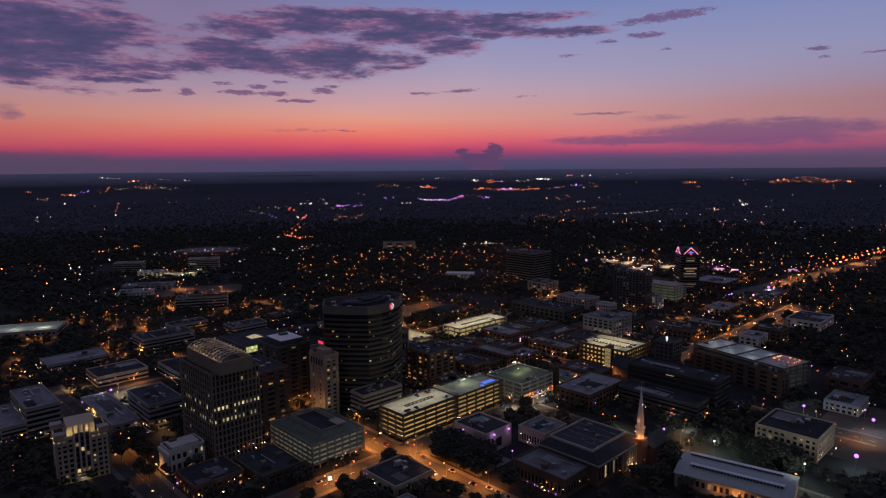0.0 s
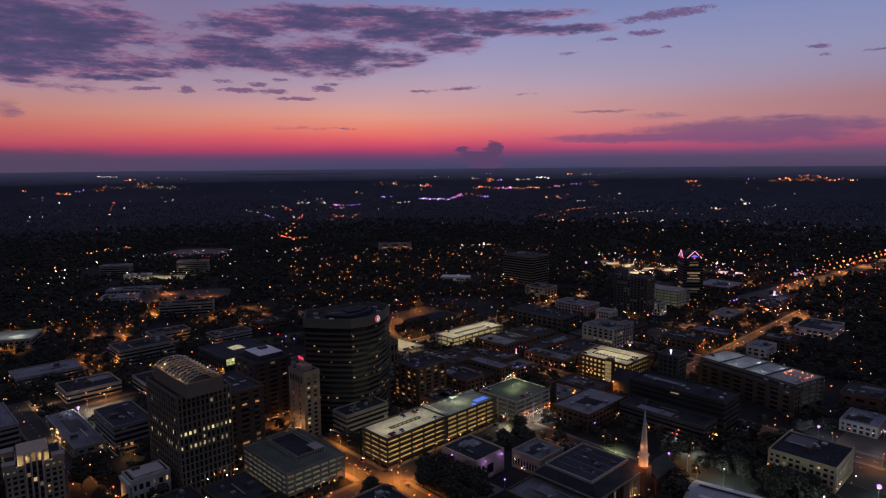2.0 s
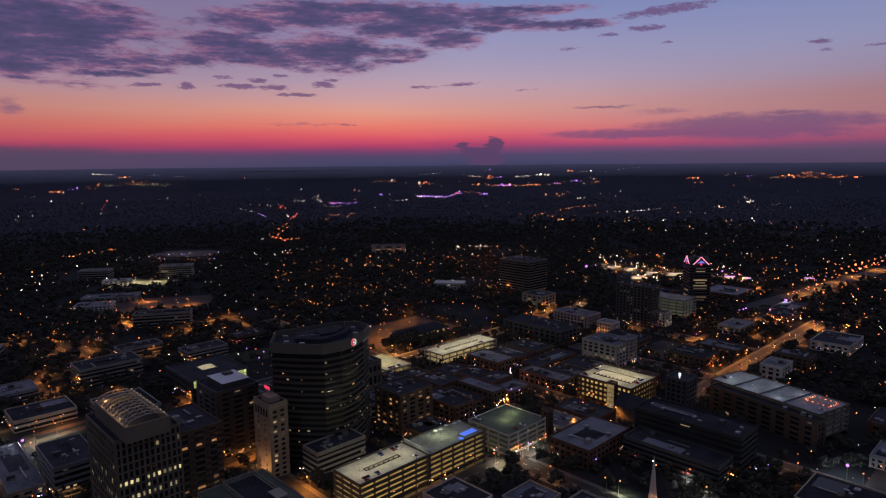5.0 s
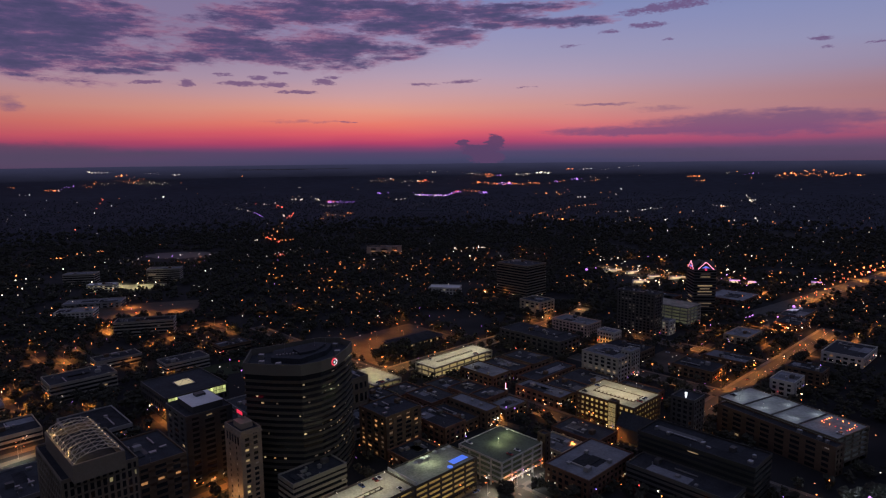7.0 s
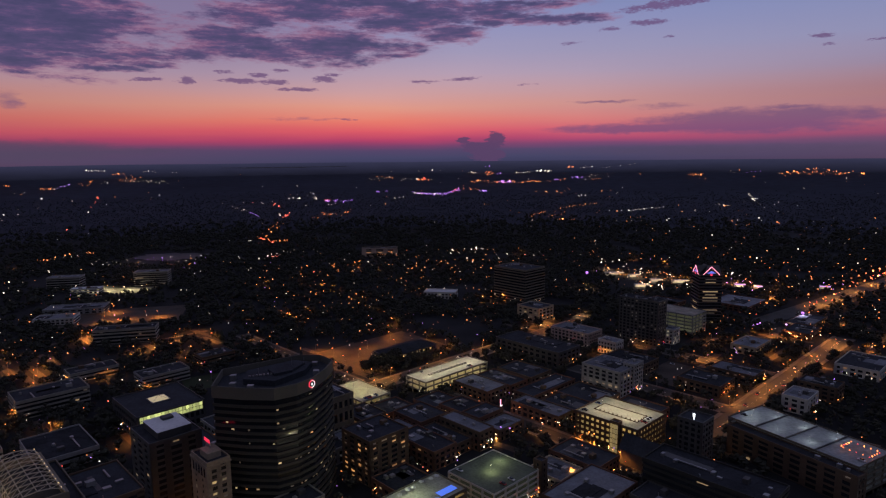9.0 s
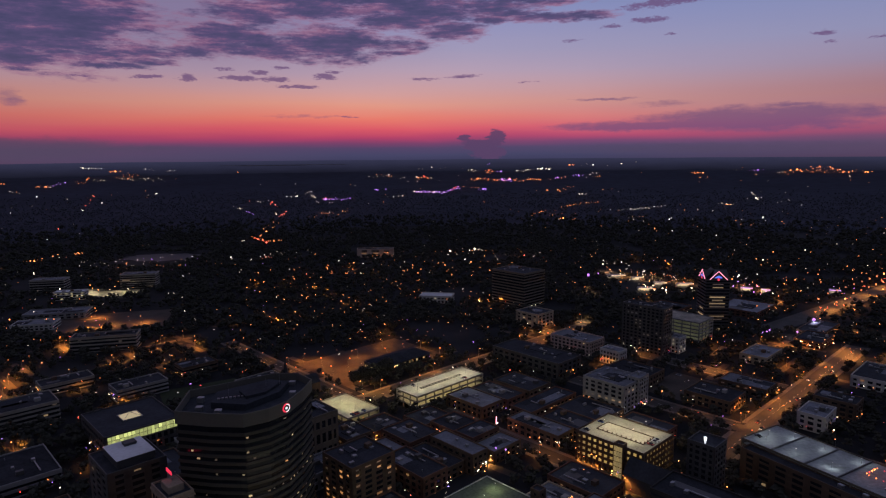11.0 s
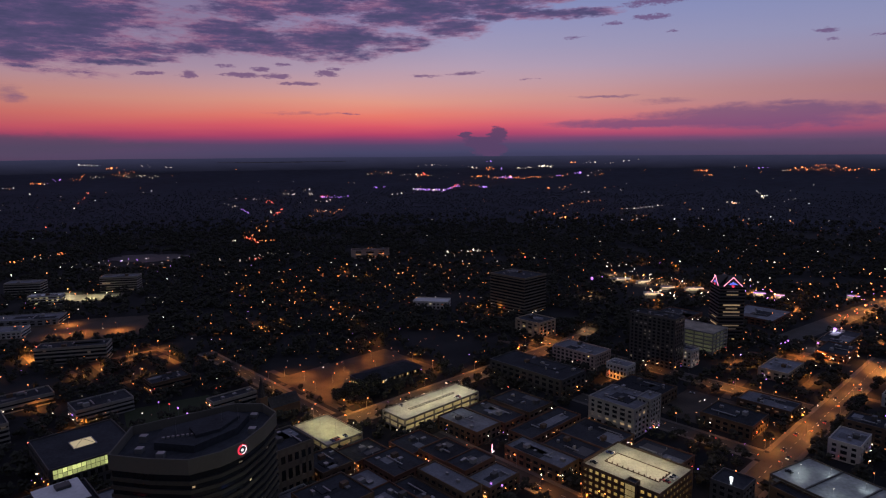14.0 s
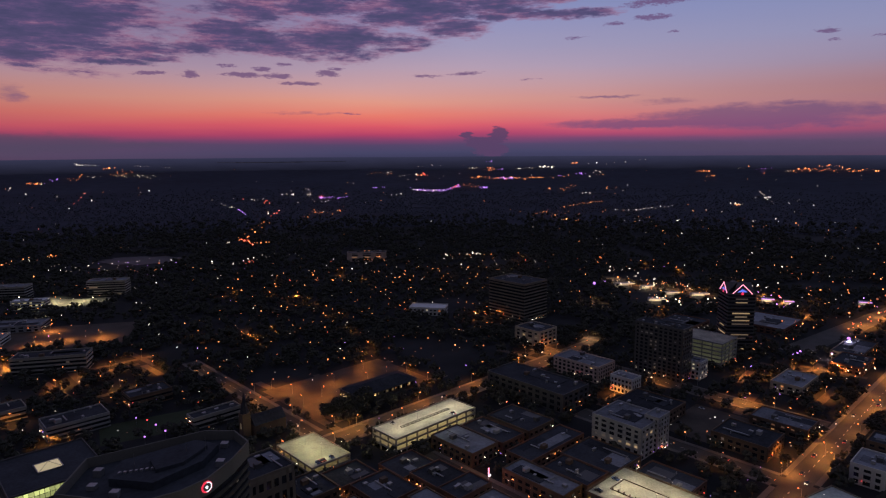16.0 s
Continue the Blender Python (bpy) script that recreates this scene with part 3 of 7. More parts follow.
def car_model():
    e = tagged(new("car"), "parked car on a deck or street", "car", "parked cars")
    bm = box(-2.2, 2.2, -0.88, 0.88, 0.35, 0.95, 0.15)
    part("body", bm, carpaints[0], e)
    bm = box(-1.25, 1.0, -0.78, 0.78, 0.93, 1.48)
    for v in bm.verts:
        if v.co.z > 1.2:
            v.co.x *= 0.7
            v.co.y *= 0.86
    part("cabin", bm, glassmat, e, "dark glazed cabin")
    for x in (-1.35, 1.35):
        for y in (-0.8, 0.8):
            part("wheel", tube(bmesh.new(), (x, y - 0.11, 0.33), (x, y + 0.11, 0.33), 0.33, 0.33, 10), tyre, e, "black tyre")
    return e


car = car_model()
car.matrix_world = pose(*city(-130, -33, 0.04), 0, 0, 44)


def put_car(p, rz, k):
    c = copy_thing(car, pose(*p, 0, 0, rz))
    for ch in c.children:
        if ch.name.startswith("body"):
            me = ch.data.copy()
            me.materials[0] = carpaints[k % 5]
            ch.data = me
    return c


def garage(name, label, a0, a1, b0, b1, h, n, wall, deck, power, tint, ang=44.0, world_xy=None, seed=0, cars=4, step_col=9.0, breast=0.75, drop=0.55, ramp=None, col=0.8):
    """An open parking structure: decks, breast walls, columns, stair tower and the light between the decks."""
    rnd = random.Random(seed)
    w, d = a1 - a0, b1 - b0
    e = at_city(name, (a0 + a1) / 2, (b0 + b1) / 2, label, "parking garage", "", ang, world_xy)
    plot(plots, e.matrix_world, w, d)
    if world_xy is None:
        rects.append((a0, a1, b0, b1))
    s = h / n
    for k in range(n + 1):
        z = k * s
        part("deck", box(-w / 2 + 0.3, w / 2 - 0.3, -d / 2 + 0.3, d / 2 - 0.3, z - 0.35, z), deck, e)
        if k:
            part("breast_wall", ring(w, d, z - drop, z + breast, 0.3), wall, e)
        if k < n and power:
            p = e.matrix_world @ Vector((0, 0, z + s - 0.6))
            lamp(p.x, p.y, p.z, power * w * d / 100, tint, kind="AREA", wide=w * 0.92, deep=d * 0.92, angle=ang)
    part("core_wall", box(-w / 2 + w * 0.3, w / 2 - w * 0.3, -0.2, 0.2, 0, h - 0.4), wall, e)
    for origin, along, turn, length in faces_of(w, d):
        m = max(2, round(length / step_col))
        bm = box(-col / 2, col / 2, 0.02, 0.85, 0, h - 0.4)
        first = None
        for k in range(m + 1):
            p = origin + along * min(max(k * length / m, 0.45), length - 0.45)
            if first is None:
                first = part("column", bm, wall, e)
                first.location, first.rotation_euler = p, (0, 0, turn)
            else:
                again(first, p, turn)
    if ramp:
        rw, rd = w * ramp[0] / 2, d * ramp[1] / 2
        part("ramp_well", box(-rw, rw, -rd, rd, h - 0.02, h + 0.03), deck, e, "ramp well in the roof deck")
        part("ramp_wall", ring(2 * rw, 2 * rd, h, h + 0.5, 0.25), wall, e)
        for sx, sy, nn in ((0, -1, int(rw / 1.6)), (-1, 0, int(rd / 1.6))):
            for k in range(nn):
                u = -1 + 2 * (k + 0.5) / nn
                x, y = (u * rw, -rd) if sy else (-rw, u * rd)
                part("ramp_post", box(x - 0.35, x + 0.35, y - 0.2, y + 0.2, h, h + 1.5), wall, e)
    for k in range(cars):
        p = e.matrix_world @ Vector((rnd.uniform(-w / 2 + 5, w / 2 - 5), rnd.choice((-1, 1)) * (d / 2 - 4), h + 0.005))
        put_car(p, ang + 90, rnd.randrange(5))
    return e


def street_lamp_model():
    e = tagged(new("street_lamp"), "steel street lamp with a glowing sodium head", "street lamp", "street lamps")
    bm = tube(bmesh.new(), (0, 0, 0), (0, 0, 8.6), 0.09, 0.06)
    tube(bm, (0, 0, 8.55), (1.6, 0, 9.0), 0.06, 0.05, 6)
    block(bm, 1.3, 2.2, -0.2, 0.2, 9.0, 9.16)
    pole = part("pole", bm, metal, e, "steel pole with an arm and a lamp hood")
    bm = bmesh.new()
    bmesh.ops.create_icosphere(bm, subdivisions=1, radius=0.42, matrix=Matrix.Translation((1.75, 0, 8.66)))
    part("bulb", bm, bulb_sodium, pole, "glowing orange bulb")
    return e


street_lamp = street_lamp_model()
street_lamp.matrix_world = pose(*city(-140, -27), 0, 0, -46)

# ---- the tall bank tower with its folded front ----
def poly_ring(points, grow, z0, z1):
    """A solid band that follows a plan outline, grown outward."""
    c = sum((Vector(p) for p in points), Vector((0, 0))) / len(points)
    out = [tuple(Vector(p) + (Vector(p) - c).normalized() * grow) for p in points]
    return prism(out, z0, z1)


def poly_wall(points, grow, z0, z1, thick):
    """A hollow parapet that follows a plan outline."""
    c = sum((Vector(p) for p in points), Vector((0, 0))) / len(points)
    rows = []
    for g, z in ((grow, z0), (grow, z1), (grow - thick, z1), (grow - thick, z0)):
        rows.append([tuple(Vector(p) + (Vector(p) - c).normalized() * g) + (z,) for p in points])
    bm = bmesh.new()
    rows = [[bm.verts.new(p) for p in r] for r in rows]
    for j in range(4):
        for k in range(len(points)):
            n = (k + 1) % len(points)
            bm.faces.new((rows[j][k], rows[j][n], rows[(j + 1) % 4][n], rows[(j + 1) % 4][k]))
    return bm


towerband = mat("tower_spandrel_concrete", (0.07, 0.066, 0.06), 0.85, 0, 0.06, 0.25, 1.2, 0.05, spec=0.1)
greyband = mat("grey_concrete_band", (0.115, 0.11, 0.1), 0.85, 0, 0.06, 0.2, 1.2, 0.05, spec=0.1)


def bank_tower():
    plan = [(-88.5, 454), (-71, 450.5), (-55, 449.5), (-45, 456), (-38.5, 465), (-34.5, 480), (-33, 495), (-42, 505), (-55, 505), (-92, 480)]
    base = Vector((-62, 476, 0))
    e = tagged(new("bank_tower"), "tall dark office tower with pale concrete bands and a folded front", "skyscraper")
    e.location = base
    pts = [(x - base.x, y - base.y) for x, y in plan]
    made.append((base.x, base.y, 36))
    h = 76.0
    part("wall", poly_ring(pts, -0.8, -0.3, h - 4.5), glassmat, e, "dark ribbon glazing")
    n = 19
    s = (h - 7) / n
    for k in range(n):
        part("spandrel", poly_ring(pts, 0.0, k * s - (0.3 if k == 0 else 0), k * s + s * 0.42), towerband, e, "concrete spandrel band")
    part("crown_band", poly_wall(pts, 0.25, h - 6.0, h + 0.4, 0.7), greyband, e, "tall blank band below the roof")
    part("roof", poly_ring(pts, -0.5, h - 4.2, h - 3.6), tar, e, "sunken dark roof")
    part("penthouse", prism([(-14, -10), (4, -13), (16, 4), (17, 18), (6, 22), (-16, 4)], h - 3.8, h - 0.4), tar, e, "dark plant room on the roof")
    part("upper_plant_room", prism([(2, -6), (10, 0), (14, 14), (6, 17), (-4, 2)], h - 0.5, h + 1.0), tar, e, "louvred upper plant room")
    for k in range(9):
        part("roof_vent", box(-12 + k * 1.8, -11 + k * 1.8, -7 + k * 0.6, -6 + k * 0.6, h - 0.45, h + 0.3), metal, e)
    for k, (x, y) in enumerate(((-19, -12), (-8, -17), (-22, -2), (18, 22), (22, 6))):
        part("roof_unit", box(x - 1.6, x + 1.6, y - 1.4, y + 1.4, h - 3.7, h - 1.6 + 0.4 * (k % 3), 0.15), metal, e, "grey rooftop air unit")
    for x, y in ((8, 8), (-8, -2), (14, 12)):
        part("antenna", tube(bmesh.new(), (x, y, h - 0.5), (x, y, h + 5.5), 0.09, 0.05, 5), metal, e)
    rnd = random.Random(5)
    for i in range(len(pts)):
        p, q = Vector(pts[i]), Vector(pts[(i + 1) % len(pts)])
        if i > 5:
            continue
        length = (q - p).length
        turn = math.atan2((q - p).y, (q - p).x)
        m = round(length / 3.0)
        for k in range(n):
            row = k in (9, 5)
            for j in range(m):
                if rnd.random() < (0.34 if row else 0.05):
                    o = new("window", pane_mesh(rnd.choice((0.8, 1.1, 1.6)), s * rnd.choice((0.16, 0.24)), rnd.choice((lit_orange, lit_soft, lit_dim, lit_dim))))
                    o.parent = e
                    c = p + (q - p) * ((j + 0.5) / m)
                    o.location = (c.x, c.y, k * s + s * 0.71)
                    o.rotation_euler = (0, 0, turn)
                    o.location += Vector((math.sin(turn), -math.cos(turn), 0)) * -0.55
    # round logo sign near the right end of the crown
    p, q = Vector(pts[3]), Vector(pts[4])
    turn = math.atan2((q - p).y, (q - p).x)
    c = p + (q - p) * 0.92
    out = Vector((math.sin(turn), -math.cos(turn), 0))
    a = Vector((c.x, c.y, h - 2.7)) + out * 0.2
    part("sign_disc", tube(bmesh.new(), a, a + out * 0.3, 2.2, 2.2, 28), neon_red, e, "glowing red disc")
    part("sign_field", tube(bmesh.new(), a, a + out * 0.42, 1.55, 1.55, 24), darkwall, e, "dark inner field")
    side = Vector((math.cos(turn), math.sin(turn), 0))
    bm = bmesh.new()
    for k in range(14):
        u, v = radians(-105 + 14 * k), radians(-91 + 14 * k)
        p0, p1 = (a + out * 0.45 + side * (1.75 * math.cos(t)) + Vector((0, 0, 1.75 * math.sin(t))) for t in (u, v))
        tube(bm, p0, p1, 0.17, 0.17, 6)
    part("sign_crescent", bm, neon_white, e, "white lit crescent")
    m = a - side * 0.2
    part("sign_mark", tube(bmesh.new(), m, m + out * 0.55, 0.6, 0.6, 14), neon_white, e, "white lit dot")
    return e


lit_soft = shine("soft_lit_window", (1.0, 0.74, 0.36), WIN * 0.4, 0.8)
lit_hall = shine("office_strip_light", (1.0, 0.82, 0.36), WIN * 0.5, 0.8)
lit_faint = shine("faint_lit_window", (1.0, 0.75, 0.4), WIN * 0.07, 0.9)
bulb_warm = shine("warm_bulb", (1.0, 0.7, 0.35), 1.2, 0.5)
lit_dim = shine("dim_lit_window", (1.0, 0.64, 0.3), WIN * 0.26, 0.85)
bank_tower()

building("bank_podium", "low pale annex at the foot of the bank tower", -57, -22, 22, 38, 17, concrete, 3.4, 4, "ribbon", 0.05, lit_dim, tar, 3, 5)
hotel = building("hotel_tower", "slim beige hotel tower with a red roof sign", 0, 12, 0, 19, 45, agedstone, 3.1, 3.0, "punched", 0.16, lit_warm, tar, 4, 3, world_xy=(-86.3, 441), blank=True)
for k in range(5):
    part("arched_window", box(-6.16, -6.02, -7.2 + 3.2 * k, -5.6 + 3.2 * k, 37.5, 42.0), glassmat, hotel, "tall dark top-floor window")
for k in range(11):
    for y in (-4.4, 3.6):
        part("small_window", box(-6.16, -6.02, y, y + 0.9, 3.5 + 3.1 * k, 5.0 + 3.1 * k), lit_dim if (k * 7 + round(y)) % 5 == 0 else glassmat, hotel)
part("roof_house", box(-3.5, 3.5, -5, 4, 44.9, 48.2, 0.1), agedstone, hotel, "stone lift house")
part("cornice", ring(12.9, 19.9, 43.2, 44.0, 0.7), agedstone, hotel, "stone cornice")
for x, y, z, q in ((-13, -4, 6, 800), (-13, 5, 6, 800), (-11, 0, 1.5, 500)):
    p = pose(-86.3, 441, 0, 0, 0, 44) @ Vector((x, y, z))
    lamp(p.x, p.y, p.z, q, (1.0, 0.5, 0.2), 0.3)
building("black_tower", "dark tower with a white-roofed plant room", -86, -58, 88, 118, 44, darkwall, 3.5, 4, "punched", 0.05, lit_dim, tar, 5, 0)
plant = tagged(new("plant_room"), "dark plant room with a white roof on the black tower", "plant room")
plant.matrix_world = pose(*city(-71, 103, 44), 0, 0, 44)
part("wall", box(-9, 9, -11, 11, 0, 3.8), darkwall, plant)
part("roof", box(-9.2, 9.2, -11.2, 11.2, 3.8, 4.0), whiteroof, plant, "white membrane roof")
part("roof_unit", box(-1, 5, 3, 8, 3.9, 5.4, 0.15), darkwall, plant)
building("brick_office_tower", "brown brick office wing beside the stone tower", -129.4, -104, 42, 80, 45, brown, 3.5, 3.6, "punched", 0.07, lit_orange, tar, 6, 4)
stone = building("stone_office_tower", "brown stone office tower with an arched steel roof truss", -161, -130, 31, 78, 55, darkstone, 4.0, 2.5, "strip", 0.06, lit_hall, tar, 7, 3, lit_rows=(6, 8), cap=200)
building("glass_office", "mid-rise office with dark strip windows", -172, -148, 108, 150, 18, greywall, 3.6, 4, "ribbon", 0.07, lit_dim, tar, 8, 4)
building("market_hall", "long low hall with a grey roof", -192, -174, 118, 192, 7, concrete, 3.5, 6, "punched", 0.05, lit_dim, membrane, 9, 3)
bank = building("neoclassical_bank", "small white stone bank with a columned front", -185.5, -165, 36, 51, 14, whitewall, 6, 3.4, "punched", 0.08, lit_warm, tar, 10, 2)
for k in range(5):
    part("column", tube(bmesh.new(), (-10.9, -6.2 + 3.1 * k, 0.8), (-10.9, -6.2 + 3.1 * k, 11.2), 0.6, 0.5, 10), whitewall, bank, "pale stone column")
part("entablature", box(-11.7, -9.8, -7.6, 7.6, 11.2, 13.2, 0.1), whitewall, bank, "deep stone entablature")
part("front_steps", box(-12.4, -10.0, -7.2, 7.2, -0.2, 0.8, 0.1), concrete, bank)
part("attic", box(-8, 8, -5.5, 5.5, 13.9, 15.4, 0.1), whitewall, bank, "plain attic storey")
for y in (-4.6, -1.5, 1.5, 4.6):
    p = bank.matrix_world @ Vector((-11.9, y, 1.6))
    lamp(p.x, p.y, p.z, 45, (1.0, 0.62, 0.3), 0.2)
building("stepped_office", "pale terraced office block", -234, -214, 150, 200, 21, concrete, 3.4, 4, "ribbon", 0.06, lit_warm, membrane, 11, 5)
building("stepped_office_wing", "lower pale wing of the terraced office", -248, -234, 150, 200, 12, concrete, 3.4, 4, "ribbon", 0.03, lit_warm, membrane, 12, 2)


def roof_truss():
    """An arched lattice of white steel over the stone tower's roof."""
    e = tagged(new("roof_truss"), "white arched steel lattice truss, lit from below", "roof truss")
    e.matrix_world = pose(*city(-147, 50, 62.4), 0, 0, 44)
    half, span, rise, m, arcs = 23.0, 9.4, 3.7, 10, 6
    rows = []
    for j in range(m + 1):
        y = -half + 2 * half * j / m
        pts = [Vector((-span * math.cos(math.pi * k / arcs), y, 0.6 + rise * math.sin(math.pi * k / arcs))) for k in range(arcs + 1)]
        rows.append(pts)
        bm = bmesh.new()
        for p, q in zip(pts, pts[1:]):
            tube(bm, p, q, 0.2, 0.2, 6)
        part("arch", bm, whitesteel, e)
    for k in range(arcs + 1):
        part("purlin", tube(bmesh.new(), rows[0][k], rows[-1][k], 0.16, 0.16, 6), whitesteel, e)
        if k < arcs:
            for r0, r1 in zip(rows, rows[1:]):
                part("brace", tube(bmesh.new(), r0[k], r1[k + 1], 0.12, 0.12, 5), whitesteel, e)
    part("plinth", ring(2 * span + 2, 2 * half + 2, -7.4, 0.7, 1.0), darkstone, e, "stone attic walls below the truss")
    part("attic_floor", box(-span, span, -half, half, -3.2, -3.0), tar, e)
    for j in range(m + 1):
        for k, mtl in ((arcs - 1, bulb_warm), (0, bulb_warm)):
            if k == 0 and j % 2:
                continue
            bm = bmesh.new()
            bmesh.ops.create_icosphere(bm, subdivisions=1, radius=0.22, matrix=Matrix.Translation(rows[j][k] + Vector((0, 0, 0.6))))
            part("bulb", bm, mtl, e, "small warm lamp")
    for y in (-13, 0, 13):
        p = e.matrix_world @ Vector((-span + 1.5, y, 2.2))
        lamp(p.x, p.y, p.z, 300, (1.0, 0.6, 0.25))


roof_truss()


def red_roof_sign():
    e = tagged(new("roof_sign"), "red glowing sign on a hotel roof", "sign")
    e.matrix_world = pose(-88.5, 444, 45.9, 0, 0, 44)
    part("frame", box(-0.1, 0.3, -3, 3, 0, 5.2), metal, e)
    part("panel", box(-0.35, -0.1, -3.2, 3.2, 4.6, 6.6, 0.08), neon_red, e, "glowing red panel")


red_roof_sign()


def deco_hotel():
    e = building("deco_hotel", "pale stone art deco hotel with a stepped crown", 0, 26, 0, 24, 26.5, beige, 3.1, 2.9, "punched", 0.1, lit_soft, tar, 13, 2, ang=36, world_xy=(-212.6, 352.2), cap=90)
    part("crown_block", box(-7, 7, -9, 8, 26.4, 32.5, 0.2), beige, e, "stepped stone crown")
    part("centre_bay", box(-4.4, 4.4, -12.5, -11.8, -0.3, 28.5), darkwall, e, "dark recessed centre bay")
    for x in (-3.9, -1.3, 1.3, 3.9):
        part("crown_fin", box(x - 0.45, x + 0.45, -13.0, -12.2, 2, 33.5, 0.1), pinkwall, e, "pale vertical fin")
    for k in range(8):
        for x in (-2.6, 0.0, 2.6):
            part("bay_window", box(x - 0.75, x + 0.75, -12.62, -12.45, 2.4 + 3.1 * k, 4.4 + 3.1 * k), lit_warm if k < 2 or (k * 3 + round(x)) % 5 == 0 else glassmat, e)
    for x0, x1, y0, y1 in ((-13.6, -8.2, -12.6, -7.5), (8.2, 13.6, -12.6, -7.5), (-13.6, -8.2, 6.5, 12.4)):
        part("corner_turret", box(x0, x1, y0, y1, 26.0, 29.2, 0.15), beige, e, "stone corner turret")
        part("turret_cap", box(x0 - 0.3, x1 + 0.3, y0 - 0.3, y1 + 0.3, 29.2, 29.6, 0.1), concrete, e)
    part("cornice", ring(26.8, 24.8, 22.6, 23.3, 0.6), concrete, e, "projecting stone cornice")
    part("canopy", box(-5, 5, -15.5, -12.4, 3.4, 3.8, 0.1), metal, e, "flat entrance canopy")
    for x, y, z, q in ((-7, -11, 27.5, 60), (7, -11, 27.5, 60), (-13.6, 3, 23.8, 60), (-13.6, -5, 23.8, 60), (0, -14.5, 1.6, 120), (-3, -10.2, 29.5, 40), (3, -10.2, 29.5, 40)):
        p = e.matrix_world @ Vector((x, y, z))
        lamp(p.x, p.y, p.z, q, WARM)
    return e


deco_hotel()

# ---- parking garages ----
palewall = mat("weathered_pale_plaster", (0.27, 0.27, 0.28), 0.85, 0, 0.08, 0.35, 1.2, 0.06)
browncast = mat("stained_brown_concrete", (0.12, 0.105, 0.085), 0.9, 0, 0.06, 0.3, 0.9, 0.08)
paledeck = mat("worn_pale_deck", (0.26, 0.28, 0.29), 0.85, 0, 0.09, 0.6, 0.5, 0.08)
darkbrick = mat("dark_brown_brick", (0.09, 0.06, 0.045), 0.85, 0, 0.1, 0.35, 2.5, 0.15)
garage("green_deck_garage", "concrete parking garage with a dark green roof deck", -124, -86, -17, 32, 14.6, 5, concrete, darkdeck, 80, (1.0, 0.88, 0.66), seed=1, cars=0, step_col=5.5, breast=0.95, drop=0.75)


def ramp_house():
    """The sunken ramp in the green deck, with a comb of posts along it."""
    e = tagged(new("ramp_enclosure"), "sunken ramp walled by a comb of concrete posts", "ramp")
    e.matrix_world = pose(*city(-101.5, 12, 14.6), 0, 0, 44)
    part("ramp_floor", box(-8.8, 8.8, -18, 18, 0.002, 0.06), tar, e, "dark ramp floor")
    part("curb_wall", ring(18.4, 37, 0.0, 0.55, 0.4), concrete, e, "low concrete wall")
    part("rail_beam", ring(18.2, 36.8, 2.4, 2.9, 0.4), concrete, e, "concrete top beam")
    post = part("post", box(-0.25, 0.25, -0.3, 0.3, 0.5, 2.45), concrete, e)
    post.location = (-9.0, -18, 0)
    for k in range(1, 24):
        again(post, (-9.0, -18 + k * 1.56, 0))
    for k in range(1, 12):
        again(post, (-9.0 + k * 1.6, -18.2, 0))
        again(post, (-9.0 + k * 1.6, 18.2, 0))
    part("end_slab", box(2.5, 9.0, -18.4, -9, 2.9, 3.3, 0.05), concrete, e, "flat slab over the ramp head")


ramp_house()
long_garage = garage("long_garage", "long concrete parking garage with warm-lit decks", -63, -14, -27.5, -3, 18.6, 6, browncast, deckmat, 95, (1.0, 0.62, 0.2), seed=2, cars=7, ramp=(0.5, 0.12), breast=1.05, drop=0.9)
garage("pool_deck_garage", "garage wing with a terrace and a swimming pool on top", -13.4, 34, -27.5, -3, 18.2, 6, browncast, deckmat, 60, (1.0, 0.62, 0.2), seed=3, cars=0, breast=0.95, drop=0.6)
garage("square_garage", "square parking garage with a greenish lit roof", 42.5, 81, -39, -4, 16, 5, whitewall, darkdeck, 16, (1.0, 0.9, 0.66), seed=4, cars=3, breast=0.6, drop=0.5)
garage("corner_garage", "brick and glass parking garage with bright yellow light inside", 160, 198, -56, -9, 19, 5, darkbrick, deckmat, 90, (1.0, 0.64, 0.2), seed=5, cars=5, step_col=3.9, breast=1.1, drop=0.8, ramp=(0.36, 0.7), col=1.5)
garage("north_garage", "long low parking garage with a bright deck", 137, 211, 118, 143, 12, 3, concrete, deckmat, 60, (1.0, 0.75, 0.35), seed=6, cars=3, ramp=(0.6, 0.1))
garage("yellow_deck", "small yellow-lit parking deck", 82, 110, 130, 172, 8, 2, concrete, deckmat, 30, (1.0, 0.75, 0.3), seed=7, cars=4)
garage("grey_garage", "large grey parking garage with pale worn deck", 0, 36, 0, 82, 20, 6, browncast, paledeck, 6, (0.9, 0.9, 0.8), ang=30, world_xy=(256, 514), seed=8, cars=2)
building("grey_garage_wing", "dark brick block along the grey garage", 0, 9, 0, 80, 18, darkbrick, 3.4, 5, "punched", 0.05, lit_dim, tar, 14, 3, ang=30, world_xy=(239.5, 499))
stairs = building("stair_tower", "glazed stair tower on the garage front, lit yellow", 157.6, 162.6, -43.6, -37.6, 21, brown, 3.5, 6, "punched", 0.0, None, tar, 15, 0)
stair_glow = shine("stair_glazing", (1.0, 0.72, 0.24), WIN * 0.22, 0.3)
for k in range(6):
    for y in (-1.9, 0.0, 1.9):
        part("glass_panel", box(-2.72, -2.56, y - 0.85, y + 0.85, 0.6 + 3.3 * k, 3.4 + 3.3 * k), stair_glow, stairs, "yellow lit glass panel")


